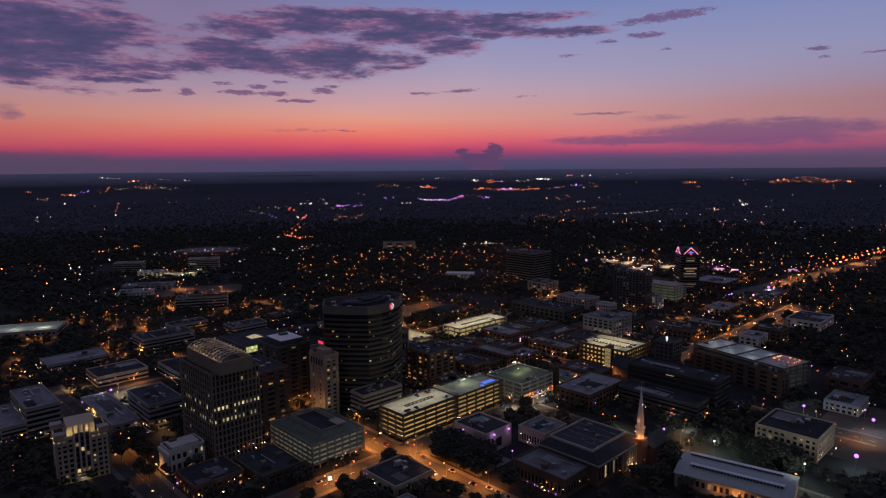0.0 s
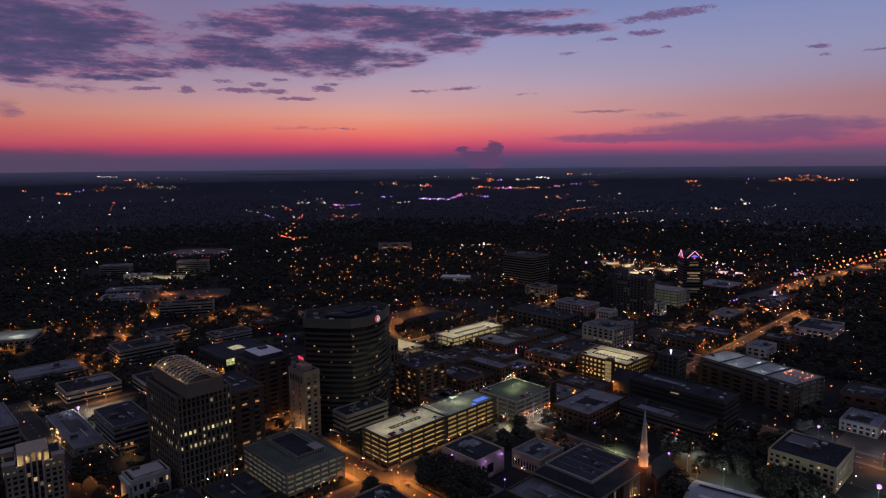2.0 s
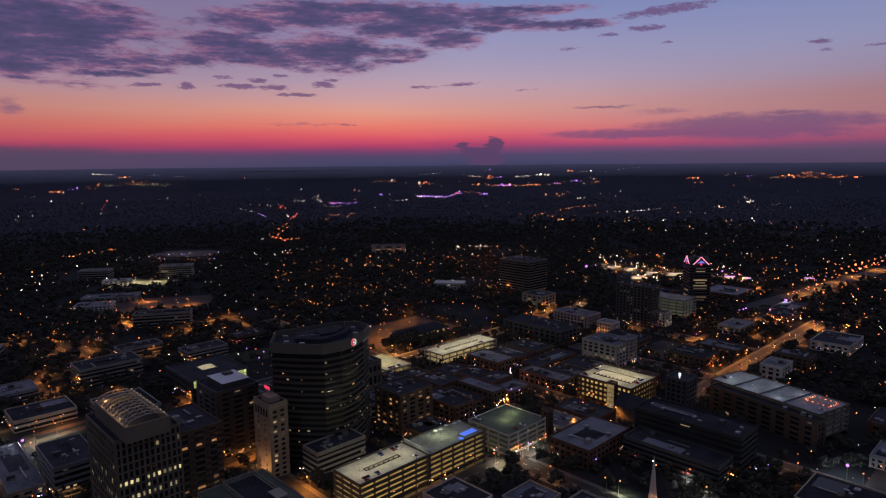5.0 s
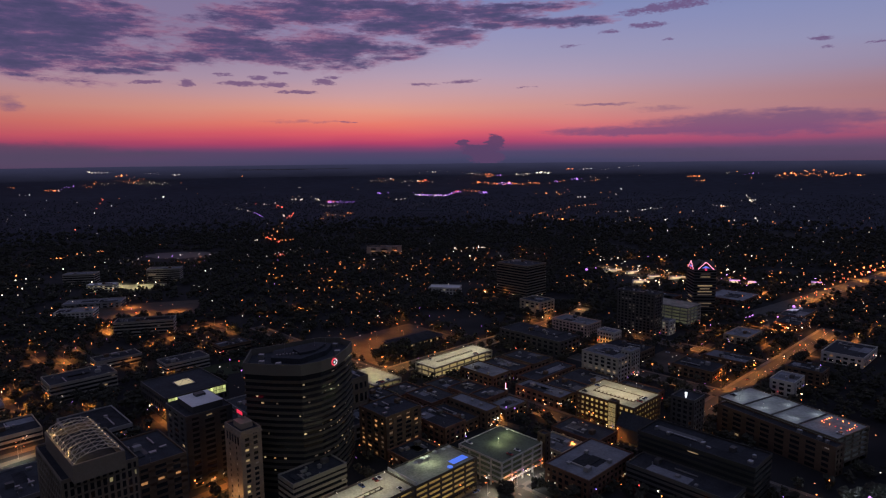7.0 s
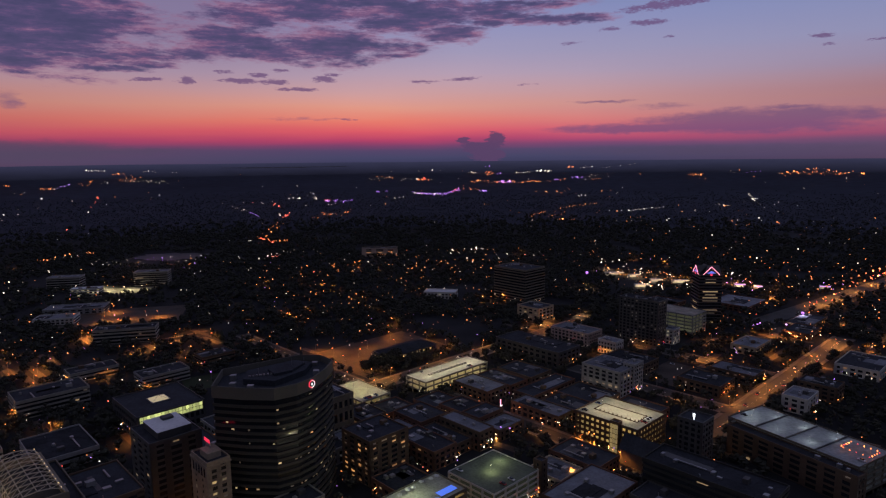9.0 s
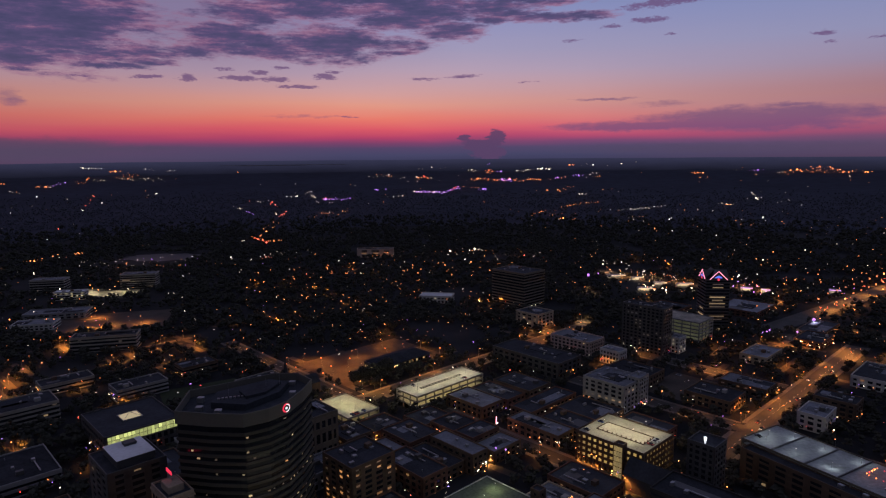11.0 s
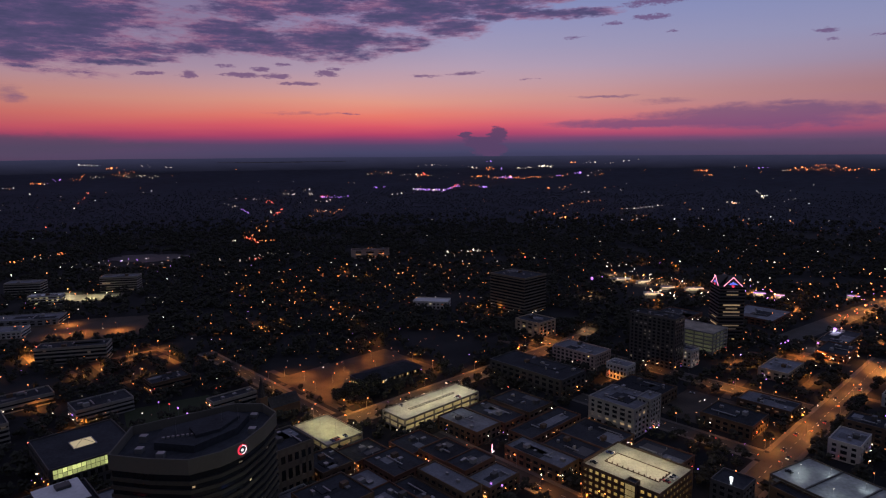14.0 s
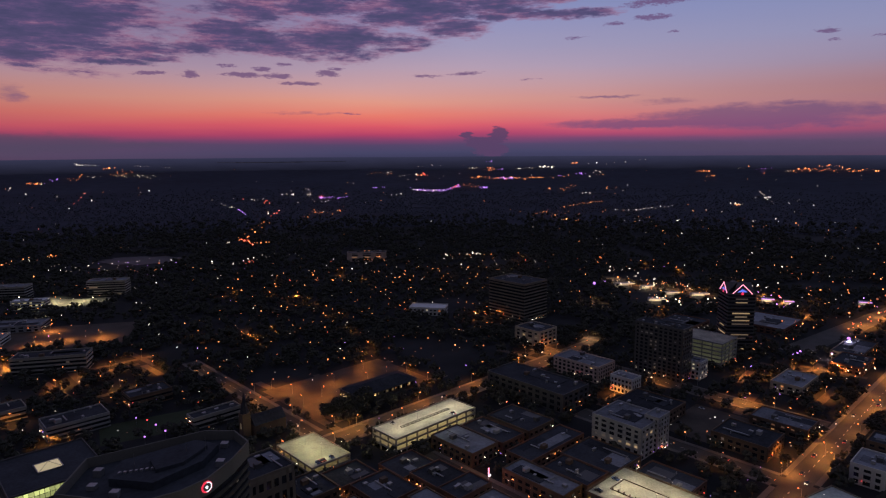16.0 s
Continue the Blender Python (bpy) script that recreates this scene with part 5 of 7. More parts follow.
for a0, a1, b0, b1, h in ((430, 470, -30, -6, 8), (350, 374, -58, -20, 7), (430, 480, -130, -96, 9), (520, 560, -50, -24, 7), (560, 620, -40, -14, 6), (600, 660, 40, 90, 7), (540, 580, 110, 150, 8), (310, 336, -110, -92, 12), (345, 365, -120, -92, 14)):
    row += 1
    building("roadside_block", "low building beside the wide road", a0, a1, b0, b1, h, rnd.choice((brown, beige, whitewall, brick)), 4, 6, "punched", 0.06, lit_orange, rnd.choice((tar, membrane)), 100 + row, 3, "roadside blocks")

# left-hand far campus, lit yellow
building("campus_block", "pale curved-front clinic lit yellow", 0, 40, 0, 16, 11, whitewall, 3.6, 4, "ribbon", 0.75, shine("clinic_window", (1.0, 0.85, 0.42), WIN * 0.7, 0.4), whiteroof, 80, 2, ang=12, world_xy=(-482, 1032))
building("campus_block", "pale office block of the clinic campus", 0, 50, 0, 24, 20, concrete, 3.6, 4, "ribbon", 0.06, lit_dim, membrane, 81, 2, ang=10, world_xy=(-426, 1117))
building("campus_block", "grey office block of the clinic campus", 0, 46, 0, 24, 18, concrete, 3.6, 4, "ribbon", 0.08, lit_dim, membrane, 82, 2, ang=10, world_xy=(-544, 1086))
building("lot_office", "grey office with long strip windows", 0, 62, 0, 20, 15, concrete, 3.4, 4, "ribbon", 0.03, lit_dim, tar, 83, 3, ang=14, world_xy=(-310, 800))
building("lot_store", "white flat-roofed store beside the orange lot", 0, 44, 0, 26, 7, whitewall, 4, 5, "punched", 0.02, lit_orange, membrane, 84, 2, ang=14, world_xy=(-434, 880))
building("lot_store", "long blue-roofed store beside the orange lot", 0, 70, 0, 30, 7, greywall, 4, 5, "punched", 0.02, lit_orange, membrane, 85, 2, ang=14, world_xy=(-440, 933))
building("green_lit_hall", "flat hall with a bright white roof", 0, 44, 0, 22, 9, whitewall, 4, 5, "punched", 0.05, lit_pale, whiteroof, 86, 0, ang=-10, world_xy=(27, 1000))
building("hill_hotel", "wide hotel on the wooded rise, lit orange", 0, 70, 0, 18, 16, pinkwall, 3.2, 4, "punched", 0.12, lit_orange, tar, 87, 2, ang=4, world_xy=(-96, 1381))
building("far_garage", "lit warehouse with a pale roof", 0, 90, 0, 40, 10, concrete, 5, 5, "punched", 0.5, lit_orange, paledeck, 88, 0, ang=18, world_xy=(-456, 655))
building("columned_block", "dark block with tall stone columns behind the bank tower", 30, 56, 104, 130, 30, darkstone, 10, 4.4, "punched", 0.02, lit_dim, tar, 90, 2)


def stone_church():
    e = tagged(new("stone_church"), "dark stone church with a steep gable roof", "church")
    e.matrix_world = pose(156.2, 511.9, 0, 0, 0, 44)
    made.append((e.matrix_world.translation.x, e.matrix_world.translation.y, 12))
    part("nave", box(-7, 7, -14, 14, -0.3, 10), darkwall, e)
    bm = bmesh.new()
    v = [bm.verts.new(p) for p in ((-7.6, -14.4, 9.8), (7.6, -14.4, 9.8), (7.6, 14.4, 9.8), (-7.6, 14.4, 9.8), (0, -14.4, 18), (0, 14.4, 18))]
    for f in ((0, 3, 5, 4), (1, 4, 5, 2), (0, 4, 1), (3, 2, 5)):
        bm.faces.new([v[i] for i in f])
    part("roof", bm, tar, e, "steep slate roof")
    part("porch", box(-2.5, 2.5, -16.5, -14, -0.3, 5, 0.1), darkstone, e)
    part("rose_window", tube(bmesh.new(), (0, -14.3, 11.5), (0, -14.1, 11.5), 1.5, 1.5, 16), lit_dim, e)


stone_church()


def park_church():
    e = tagged(new("park_church"), "dark brick church with a pointed tower", "church")
    e.matrix_world = pose(-90.1, 660.3, 0, 0, 0, 44)
    made.append((e.matrix_world.translation.x, e.matrix_world.translation.y, 12))
    part("nave", box(4, 28, -6, 6, -0.3, 9), brown, e)
    bm = bmesh.new()
    v = [bm.verts.new(p) for p in ((4, -6.5, 8.8), (28, -6.5, 8.8), (28, 6.5, 8.8), (4, 6.5, 8.8), (4, 0, 15), (28, 0, 15))]
    for f in ((0, 1, 5, 4), (3, 4, 5, 2), (0, 4, 3), (1, 2, 5)):
        bm.faces.new([v[i] for i in f])
    part("nave_roof", bm, tar, e)
    part("tower_base", box(-3, 3, -3, 3, -0.3, 18, 0.2), brown, e)
    part("spire", tube(bmesh.new(), (0, 0, 18), (0, 0, 33), 3.2, 0.1, 8), tar, e)
    part("lit_window", box(-3.1, -2.9, -0.8, 0.8, 7, 11), lit_warm, e, "tall warm lit window")


park_church()

# ---- lamps of streets, lots and yards ----
def put_lamp(a, b, turn, power=0.0, tint=SODIUM):
    p = city(a, b)
    copy_thing(street_lamp, pose(p.x, p.y, land_z(p.x, p.y), 0, 0, turn))
    if power:
        q = Matrix.Rotation(radians(turn), 3, "Z") @ Vector((1.9, 0, 8.2))
        lamp(p.x + q.x, p.y + q.y, q.z - 0.2, power, tint, 0.3, "SPOT", cone=156)


for name, along, at, lo, hi, width in roads:
    x, k = lo + 8, 0
    strong = {"road_college": 1700, "road_church": 3600, "road_north": 3000, "road_bridge": 4200, "road_main": 2600, "road_station": 1500, "road_west": 0, "road_middle": 900, "road_court": 1800, "road_avenue": 2600}[name]
    while x < hi:
        s = 1 if k % 2 else -1
        off = at + s * (width / 2 + 1.0)
        power = strong if strong and (k % 2 == 0 or name in ("road_church", "road_bridge", "road_north")) else 0
        if along == "a":
            put_lamp(x, off, 44 - 90 * s, power)
        else:
            put_lamp(off, x, 44 + (180 if s > 0 else 0), power)
        x += 30
        k += 1


def yard_lamp(x, y, z, tint_mat, label, r=0.9, power=0.0, tint=VIOLET):
    e = tagged(new("yard_lamp"), label, "lamp", "yard lamps")
    g = land_z(x, y)
    e.location = (x, y, g)
    pole = part("pole", tube(bmesh.new(), (0, 0, 0), (0, 0, z), 0.12, 0.08), metal, e)
    bm = bmesh.new()
    bmesh.ops.create_icosphere(bm, subdivisions=2, radius=r, matrix=Matrix.Translation((0, 0, z + r * 0.8)))
    part("bulb", bm, tint_mat, pole)
    if power:
        lamp(x, y, g + z - 0.5, power, tint, 0.4)
        open_ground.append((x, y, 1, 0, 10, 10, 15))


# bright violet-white yard lamps
yard_lamp(*(251, 424), 8, bulb_violet, "violet-white car park lamp on a tall pole", 0.9, 2500, (0.7, 0.8, 1.0))
yard_lamp(*(282, 398), 8, bulb_violet, "violet-white car park lamp on a tall pole", 1.1, 1800, (0.7, 0.8, 1.0))
yard_lamp(*(237, 346), 8, bulb_violet, "violet-white car park lamp on a tall pole", 1.2, 1300, (0.7, 0.9, 0.8))
yard_lamp(*(-254, 465), 9, bulb_violet, "violet-white car park lamp on a tall pole", 0.9, 2500, (0.8, 0.8, 1.0))
yard_lamp(448, 857.6, 8, bulb_violet, "violet road lamp on a tall pole", 1.6, 2500, (0.8, 0.7, 1.0))
yard_lamp(*(258, 1128), 8, bulb_violet, "violet road lamp on a tall pole", 2.0)
yard_lamp(*(276, 1142), 8, bulb_violet, "violet road lamp on a tall pole", 1.3)
yard_lamp(139, 383, 6, bulb_violet, "violet lamp beside the church", 0.7, 500, (0.9, 0.8, 1.0))
yard_lamp(292, 421, 6, bulb_violet, "small violet lamp at the car park", 0.6)
yard_lamp(41, 364, 5, bulb_violet, "small violet lamp beside the gallery", 0.5)
yard_lamp(162, 362, 11, bulb_white, "white yard lamp behind the ribbed hall", 0.5, 3000, (0.85, 1.0, 0.85))
yard_lamp(198, 330, 12, bulb_white, "white yard lamp beside the ribbed hall", 0.5, 1500, (0.8, 1.0, 0.85))
for k in range(5):
    yard_lamp(*city(-48, -116 - 4.8 * k).xy, 1.4, bulb_violet, "low violet lamp along the brick wing", 0.3)
yard_lamp(*(-29, 345), 5, bulb_violet, "small violet lamp on a yard pole", 0.6)
yard_lamp(*(143, 394), 5, bulb_violet, "small violet lamp on a yard pole", 0.7)
yard_lamp(*(70, 551), 9, bulb_violet, "small violet lamp on a yard pole", 0.6)
yard_lamp(*(76, 549), 9, bulb_violet, "small violet lamp on a yard pole", 0.6)
yard_lamp(*(-176, 681), 5, bulb_violet, "small violet lamp beside the lawn", 0.6)
yard_lamp(*(-166, 677), 5, bulb_red, "small pink lamp beside the lawn", 0.6)
yard_lamp(*(-156, 669), 5, bulb_violet, "small violet lamp beside the lawn", 0.7)
yard_lamp(*(-145, 659), 5, bulb_violet, "small violet lamp beside the lawn", 0.7)
yard_lamp(*(-155, 650), 5, bulb_violet, "small violet lamp beside the lawn", 0.6)
yard_lamp(*(371, 816), 6, bulb_violet, "violet lamp on a shop forecourt", 0.9)
yard_lamp(*(377, 820), 6, bulb_violet, "violet lamp on a shop forecourt", 0.9)
yard_lamp(*(383, 826), 6, bulb_violet, "violet lamp on a shop forecourt", 0.9)
yard_lamp(*(408, 818), 6, bulb_violet, "violet lamp on a shop forecourt", 0.9, 1500, (1.0, 0.7, 0.6))

for x, y, z in ((-38.6, -57, 11.4), (-31, -76.6, 11.4), (-17, -76.6, 11.4)):
    e = tagged(new("wall_lamp"), "violet wall lamp on the theatre", "lamp", "theatre lamps")
    e.location = city(x, y, z)
    bm = bmesh.new()
    bmesh.ops.create_icosphere(bm, subdivisions=1, radius=0.6)
    part("bulb", bm, bulb_violet, e)
    p = city(x - 0.8, y - 0.8, z - 0.5)
    lamp(p.x, p.y, p.z, 60, VIOLET, 0.2)


def cross_light():
    e = tagged(new("tall_mast_light"), "white glowing finial on a dark tower roof", "light")
    e.location = (184.4, 509.2, 0)
    part("pole", tube(bmesh.new(), (0, 0, 0), (0, 0, 32), 0.5, 0.4), metal, e)
    part("globe", tube(bmesh.new(), (0, 0, 33.4), (0, 0, 35.6), 0.7, 0.9, 10), neon_white, e)
    part("stem", tube(bmesh.new(), (0, 0, 32), (0, 0, 33.4), 0.45, 0.45, 8), neon_white, e)


cross_light()
building("dark_chapel", "dark tower block with a white roof light", 0, 16, 0, 16, 31, darkwall, 3.6, 4, "punched", 0.03, lit_dim, tar, 89, 0, ang=44, world_xy=(188, 515))


def neon_sign():
    e = tagged(new("neon_sign"), "upright pink and white neon shop sign", "sign")
    e.matrix_world = pose(73.3, 592.5, 0, 0, 0, 44)
    part("mast", box(-0.3, 0.3, -0.3, 0.3, 0, 11), metal, e)
    part("face", box(-0.5, 0.5, -0.5, -0.3, 8.2, 13, 0.05), neon_pink, e, "pink lit face")
    part("arrow", box(-0.5, 1.6, -0.7, -0.5, 7.4, 8.4, 0.05), neon_white, e, "white lit arrow")
    lamp(72, 590.5, 9, 600, (1.0, 0.35, 0.3), 0.4)


neon_sign()


def lit_sign():
    e = tagged(new("street_sign"), "white lit sign box on a short pole", "sign")
    e.matrix_world = pose(-64, 334, 0, 0, 0, 10)
    part("pole", tube(bmesh.new(), (0, 0, 0), (0, 0, 3), 0.12, 0.1, 8), metal, e)
    part("sign_box", box(-1.3, 1.3, -0.25, 0.25, 2.9, 5.6, 0.06), metal, e, "steel sign box")
    part("sign_face", box(-1.15, 1.15, -0.32, -0.24, 3.05, 5.45), neon_white, e, "white lit face")


lit_sign()

lanes = []


def patch(name, label, x0, y0, w, d, ang, material, z=0.02, bare=True):
    e = tagged(link(box(-w / 2, w / 2, -d / 2, d / 2, -0.2, z), name, material), label, "ground", kind="structure")
    e.matrix_world = pose(x0, y0, 0, 0, 0, ang)
    if bare:
        plot(open_ground, e.matrix_world, w, d)
    return e


# pools of orange and white light on lots and side streets
def lot_lamp(x, y, power, tint=SODIUM, z=9.0):
    if inside(plots, x, y, 1.5):
        return
    g = land_z(x, y)
    lanes.append((x, y))
    open_ground.append((x, y, 1, 0, 5, 5, 8))
    if power > 2400 and not inside(open_ground[:7], x, y, 4):
        k = len(lanes)
        # strip added at a made-up angle so the lamp's light shows on paler ground
        patch("lane", "narrow worn asphalt lane added under a street lamp to catch its light", x, y, 38 + 7 * (k % 5), 6.5, 44 + (90 if k % 2 else 0) + 3 * (k % 3), lotmat, 0.005 + 0.00009 * k)
    copy_thing(street_lamp, pose(x, y, g, 0, 0, (x * 37 + y * 11) % 360))
    lamp(x + 1.2, y, g + z - 0.9, power * 1.1, tint, 0.4, "SPOT", cone=158)


patch("lot_station", "asphalt parking lot round the freight station", *city(191, 243).xy, 120, 82, 44, lotmat, 0.018)
patch("lot_orange", "wide asphalt lot under orange lamps", *(-368, 908), 140, 90, 14, lotmat, 0.018)
patch("lot_violet", "car park behind the old hotel", *city(165, -240).xy, 110, 76, 44, lotmat, 0.018)
patch("lot_campus", "pale car park of the clinic campus", *(-442, 1066), 76, 44, 12, paving, 0.018)
patch("lot_court", "small car park near the avenue", *city(330, -2).xy, 60, 50, 44, lotmat, 0.015)
patch("lot_theatre", "forecourt of the theatre", *city(-46, -66).xy, 30, 50, 44, paving, 0.02, False)
patch("lot_stone", "forecourt of the stone tower", *city(-140, 12).xy, 40, 50, 44, paving, 0.012)
patch("lawn", "dark lawn with small lamps round it", *(-166, 678), 62, 36, 30, grass, 0.02)
for a, b in ((142, 212), (146, 262), (184, 258), (222, 268), (246, 236), (244, 206), (160, 240), (206, 240)):
    lot_lamp(*city(a, b).xy, 3600)
lot_lamp(*city(64, -45).xy, 1600, (1.0, 0.95, 0.85), 8.0)
lot_lamp(*city(50, -44).xy, 1200, (1.0, 0.95, 0.85), 8.0)
for b in (28, 50, 74, 98):
    lot_lamp(*city(114, b).xy, 3600, (1.0, 0.45, 0.12), 5.0)
for a, b in ((66, 66), (100, 65), (82, 99)):
    lot_lamp(*city(a, b).xy, 1500, (1.0, 0.55, 0.2), 5.0)
for b in (-52, -38, -24, -12):
    lot_lamp(*city(157.4, b).xy, 1500, SODIUM, 4.0)
lot_lamp(*(-376, 875), 9000)
lot_lamp(*(-356, 889), 9000)
lot_lamp(*(-321, 901), 7000)
lot_lamp(*(-390, 925), 6000)
lot_lamp(*(-261, 815), 5000)
lot_lamp(*(-219, 799), 5000)
lot_lamp(*(-215, 896), 4000)
lot_lamp(*(-180, 917), 4000)
lot_lamp(*(145, 858), 3800)
lot_lamp(*(125, 834), 3000)
lot_lamp(*(-107, 721), 5000)
lot_lamp(*(-97, 751), 4000)
lot_lamp(*(282, 717), 5000)
lot_lamp(*(292, 695), 4000)
lot_lamp(*(300, 671), 4000)
lot_lamp(*(304, 843), 5000)
lot_lamp(*(197, 891), 5000, (1.0, 0.55, 0.25))
lot_lamp(*(377, 793), 5000)
lot_lamp(*(413, 801), 5000)
lot_lamp(*(358, 795), 4000)
lot_lamp(*(-447, 994), 4000, (1.0, 0.9, 0.5))
for p in ((-468, 1060), (-440, 1072), (-414, 1066), (-440, 1052)):
    lot_lamp(*p, 6000, (1.0, 0.88, 0.45), 10.0)
lot_lamp(*(-485, 1084), 5000, (1.0, 0.9, 0.5))
lot_lamp(*(-333, 599), 5000)
lot_lamp(*(-353, 800), 9000)
lot_lamp(*(-409, 651), 6000)
lot_lamp(*(-312, 649), 4000)
lot_lamp(*(391, 788), 6000)
lot_lamp(*(424, 756), 7000)
lot_lamp(*(299, 689), 5000)
lot_lamp(*(308, 776), 5000)
lot_lamp(*(-233, 456), 2500, (0.8, 1.0, 0.35), 5.0)
lot_lamp(*(-54, 345), 2200)
lot_lamp(*(-98, 351), 2200)
lot_lamp(*(-123, 379), 2200)
lot_lamp(*(150, 383), 3500)
lot_lamp(*(243, 379), 900, (0.8, 1.0, 0.7))
lot_lamp(*(152, 331), 1400)
lot_lamp(*(65, 627), 5000, (1.0, 0.5, 0.12), 6.0)
lot_lamp(*(23, 639), 4000, (1.0, 0.55, 0.12), 6.0)

patch("road_highway", "wide lit highway running north", *(664, 1055), 700, 26, 37, asphalt, 0.025)
for p in ((517, 934), (557, 968), (608, 1009), (667, 1061), (740, 1122), (829, 1200)):
    lot_lamp(*p, 16000, SODIUM, 14.0)
# the lit strip of shops below the gabled tower
for k, p in enumerate(((304, 1200), (318, 1164), (339, 1152), (357, 1129), (382, 1119), (397, 1099), (440, 1095), (461, 1071), (476, 1039), (233, 1046), (470, 976))):
    lot_lamp(*p, 12000, (1.0, 0.55, 0.25) if k % 3 == 0 else SODIUM, 11.0)
for p in ((-435, 728), (-402, 740), (-341, 697), (-295, 710), (-474, 716), (-216, 645), (-277, 750), (-371, 524), (-249, 568), (-222, 748)):
    lot_lamp(*p, 6500, SODIUM)
# three posts added on the warehouse only to brighten its roof
for q in (-26, 0, 26):
    p = pose(*(-452, 653), 0, 0, 0, 18) @ Vector((q, 0, 0))
    v = p - Vector((0, 450, 0))
    deck_light(v.dot(E1), v.dot(E2), 10, 900, (0.95, 1.0, 0.6), "steel lamp post added to brighten the warehouse roof", 4.0)
lot_lamp(*(-398, 572), 4000)
lot_lamp(*(-335, 546), 3000)
lot_lamp(*(-420, 631), 5000)
lot_lamp(*(-300, 570), 4000)
lot_lamp(*(-300, 494), 2500, (1.0, 0.6, 0.25))
lot_lamp(*(-256, 480), 3000, (1.0, 0.8, 0.5))
lot_lamp(*(-250, 494), 2500, (0.8, 0.9, 0.7))
lot_lamp(*(-251, 429), 2500, (1.0, 0.6, 0.25))
lot_lamp(*(-188, 405), 1200, (1.0, 0.5, 0.15))
lot_lamp(*(-200, 379), 1300)
lot_lamp(*(-173, 353), 1300)
lot_lamp(*(-156, 363), 1400)
lot_lamp(*(-97, 460), 3500)
lot_lamp(*(-108, 454), 3000)
lot_lamp(*(-45, 377), 4000)
lot_lamp(*(-18, 365), 4000)
lot_lamp(*(1, 343), 4000)
lot_lamp(*(-63, 341), 4000)
lot_lamp(*(-29, 351), 2500, (1.0, 0.5, 0.12))
lot_lamp(*(131, 518), 2500, (1.0, 0.75, 0.35), 6.0)
lot_lamp(*(153, 526), 2500, (1.0, 0.6, 0.2), 6.0)
lot_lamp(*(96, 486), 1800, (1.0, 0.85, 0.5), 6.0)
lot_lamp(*(49, 445), 1500, (1.0, 0.85, 0.6), 6.0)
lot_lamp(*(157, 421), 1800, (0.9, 0.9, 0.8), 6.0)
lot_lamp(*(160, 403), 1800, (0.9, 0.9, 0.7), 6.0)
lot_lamp(*(114, 407), 1400, (0.9, 1.0, 0.6), 6.0)
lot_lamp(*(51, 353), 700, (0.8, 0.4, 1.0), 4.0)
lot_lamp(*(106, 359), 700, (1.0, 0.7, 0.4), 4.0)

for p, e in (((-338, 621), 4000), ((-293, 591), 4000), ((-370, 700), 4000), ((-365, 811), 3500), ((-206, 537), 3000), ((-183, 553), 3500), ((-256, 506), 2500), ((-355, 736), 3000), ((-378, 676), 4000), ((-324, 666), 3000), ((-269, 680), 2200), ((-273, 775), 3000), ((-257, 797), 4000), ((-244, 831), 3500)):
    lot_lamp(*p, e)
for p, e in (((349, 728), 4000), ((368, 700), 4000), ((449, 740), 4000), ((485, 839), 4500), ((497, 784), 4500), ((561, 816), 4500), ((292, 631), 3500), ((263, 631), 3000), ((149, 798), 4500), ((184, 734), 3500), ((-10, 742), 3500), ((33, 661), 3000), ((-31, 675), 4500), ((-62, 714), 3500)):
    lot_lamp(*p, e)

def forecourt(x, y, w, d, ang, face, label):
    """A shop forecourt: a flat canopy on posts with lit fascia and a small kiosk."""
    e = tagged(new("forecourt_canopy"), label, "canopy", "lit shop canopies")
    e.matrix_world = pose(x, y, 0, 0, 0, ang)
    part("slab", box(-w / 2, w / 2, -d / 2, d / 2, 5.4, 6.3, 0.05), greywall, e, "pale canopy slab")
    part("fascia", box(-w / 2, w / 2, -d / 2 - 0.12, -d / 2 - 0.02, 5.3, 6.4), face, e, "glowing fascia")
    for sx in (-0.35, 0.35):
        for sy in (-0.3, 0.3):
            part("post", box(sx * w - 0.2, sx * w + 0.2, sy * d - 0.2, sy * d + 0.2, 0, 5.4), metal, e)
    part("kiosk", box(-w * 0.4, w * 0.4, d * 0.5 + 2, d * 0.5 + 9, -0.1, 4.2, 0.05), whitewall, e, "small pale kiosk")
    part("shop_window", box(-w * 0.36, w * 0.36, d * 0.5 + 1.85, d * 0.5 + 2.0, 0.5, 3.2), lit_soft, e, "lit shop window")
    plot(plots, e.matrix_world, w + 8, d + 24)
    p = e.matrix_world @ Vector((0, 0, 5.0))
    lamp(p.x, p.y, p.z, 500, (1.0, 0.75, 0.5), kind="AREA", wide=w * 0.8, deep=d * 0.8, angle=ang)


fascia_white = shine("white_fascia", (1.0, 0.72, 0.5), 0.9)
fascia_violet = shine("violet_fascia", (0.75, 0.3, 1.0), 1.2)
for x, y, w, d, ang, face, label in ((306, 1146, 26, 12, 10, fascia_white, "white lit filling station canopy"), (334, 1128, 14, 9, 10, fascia_white, "small white lit shop canopy"), (321, 1050, 20, 11, -4, fascia_white, "white lit filling station canopy beside the strip"),
                                     (353, 1086, 18, 10, 5, fascia_white, "wide white lit shop canopy"), (462, 1046, 15, 9, -20, fascia_violet, "violet lit shop canopy"), (482, 1032, 11, 8, -20, fascia_violet, "small violet lit shop canopy"),
                                     (574, 1026, 14, 9, -25, fascia_violet, "violet lit canopy beside the highway"), (388, 1078, 22, 10, 0, fascia_white, "long white lit shop canopy")):
    forecourt(x, y, w, d, ang, face, label)

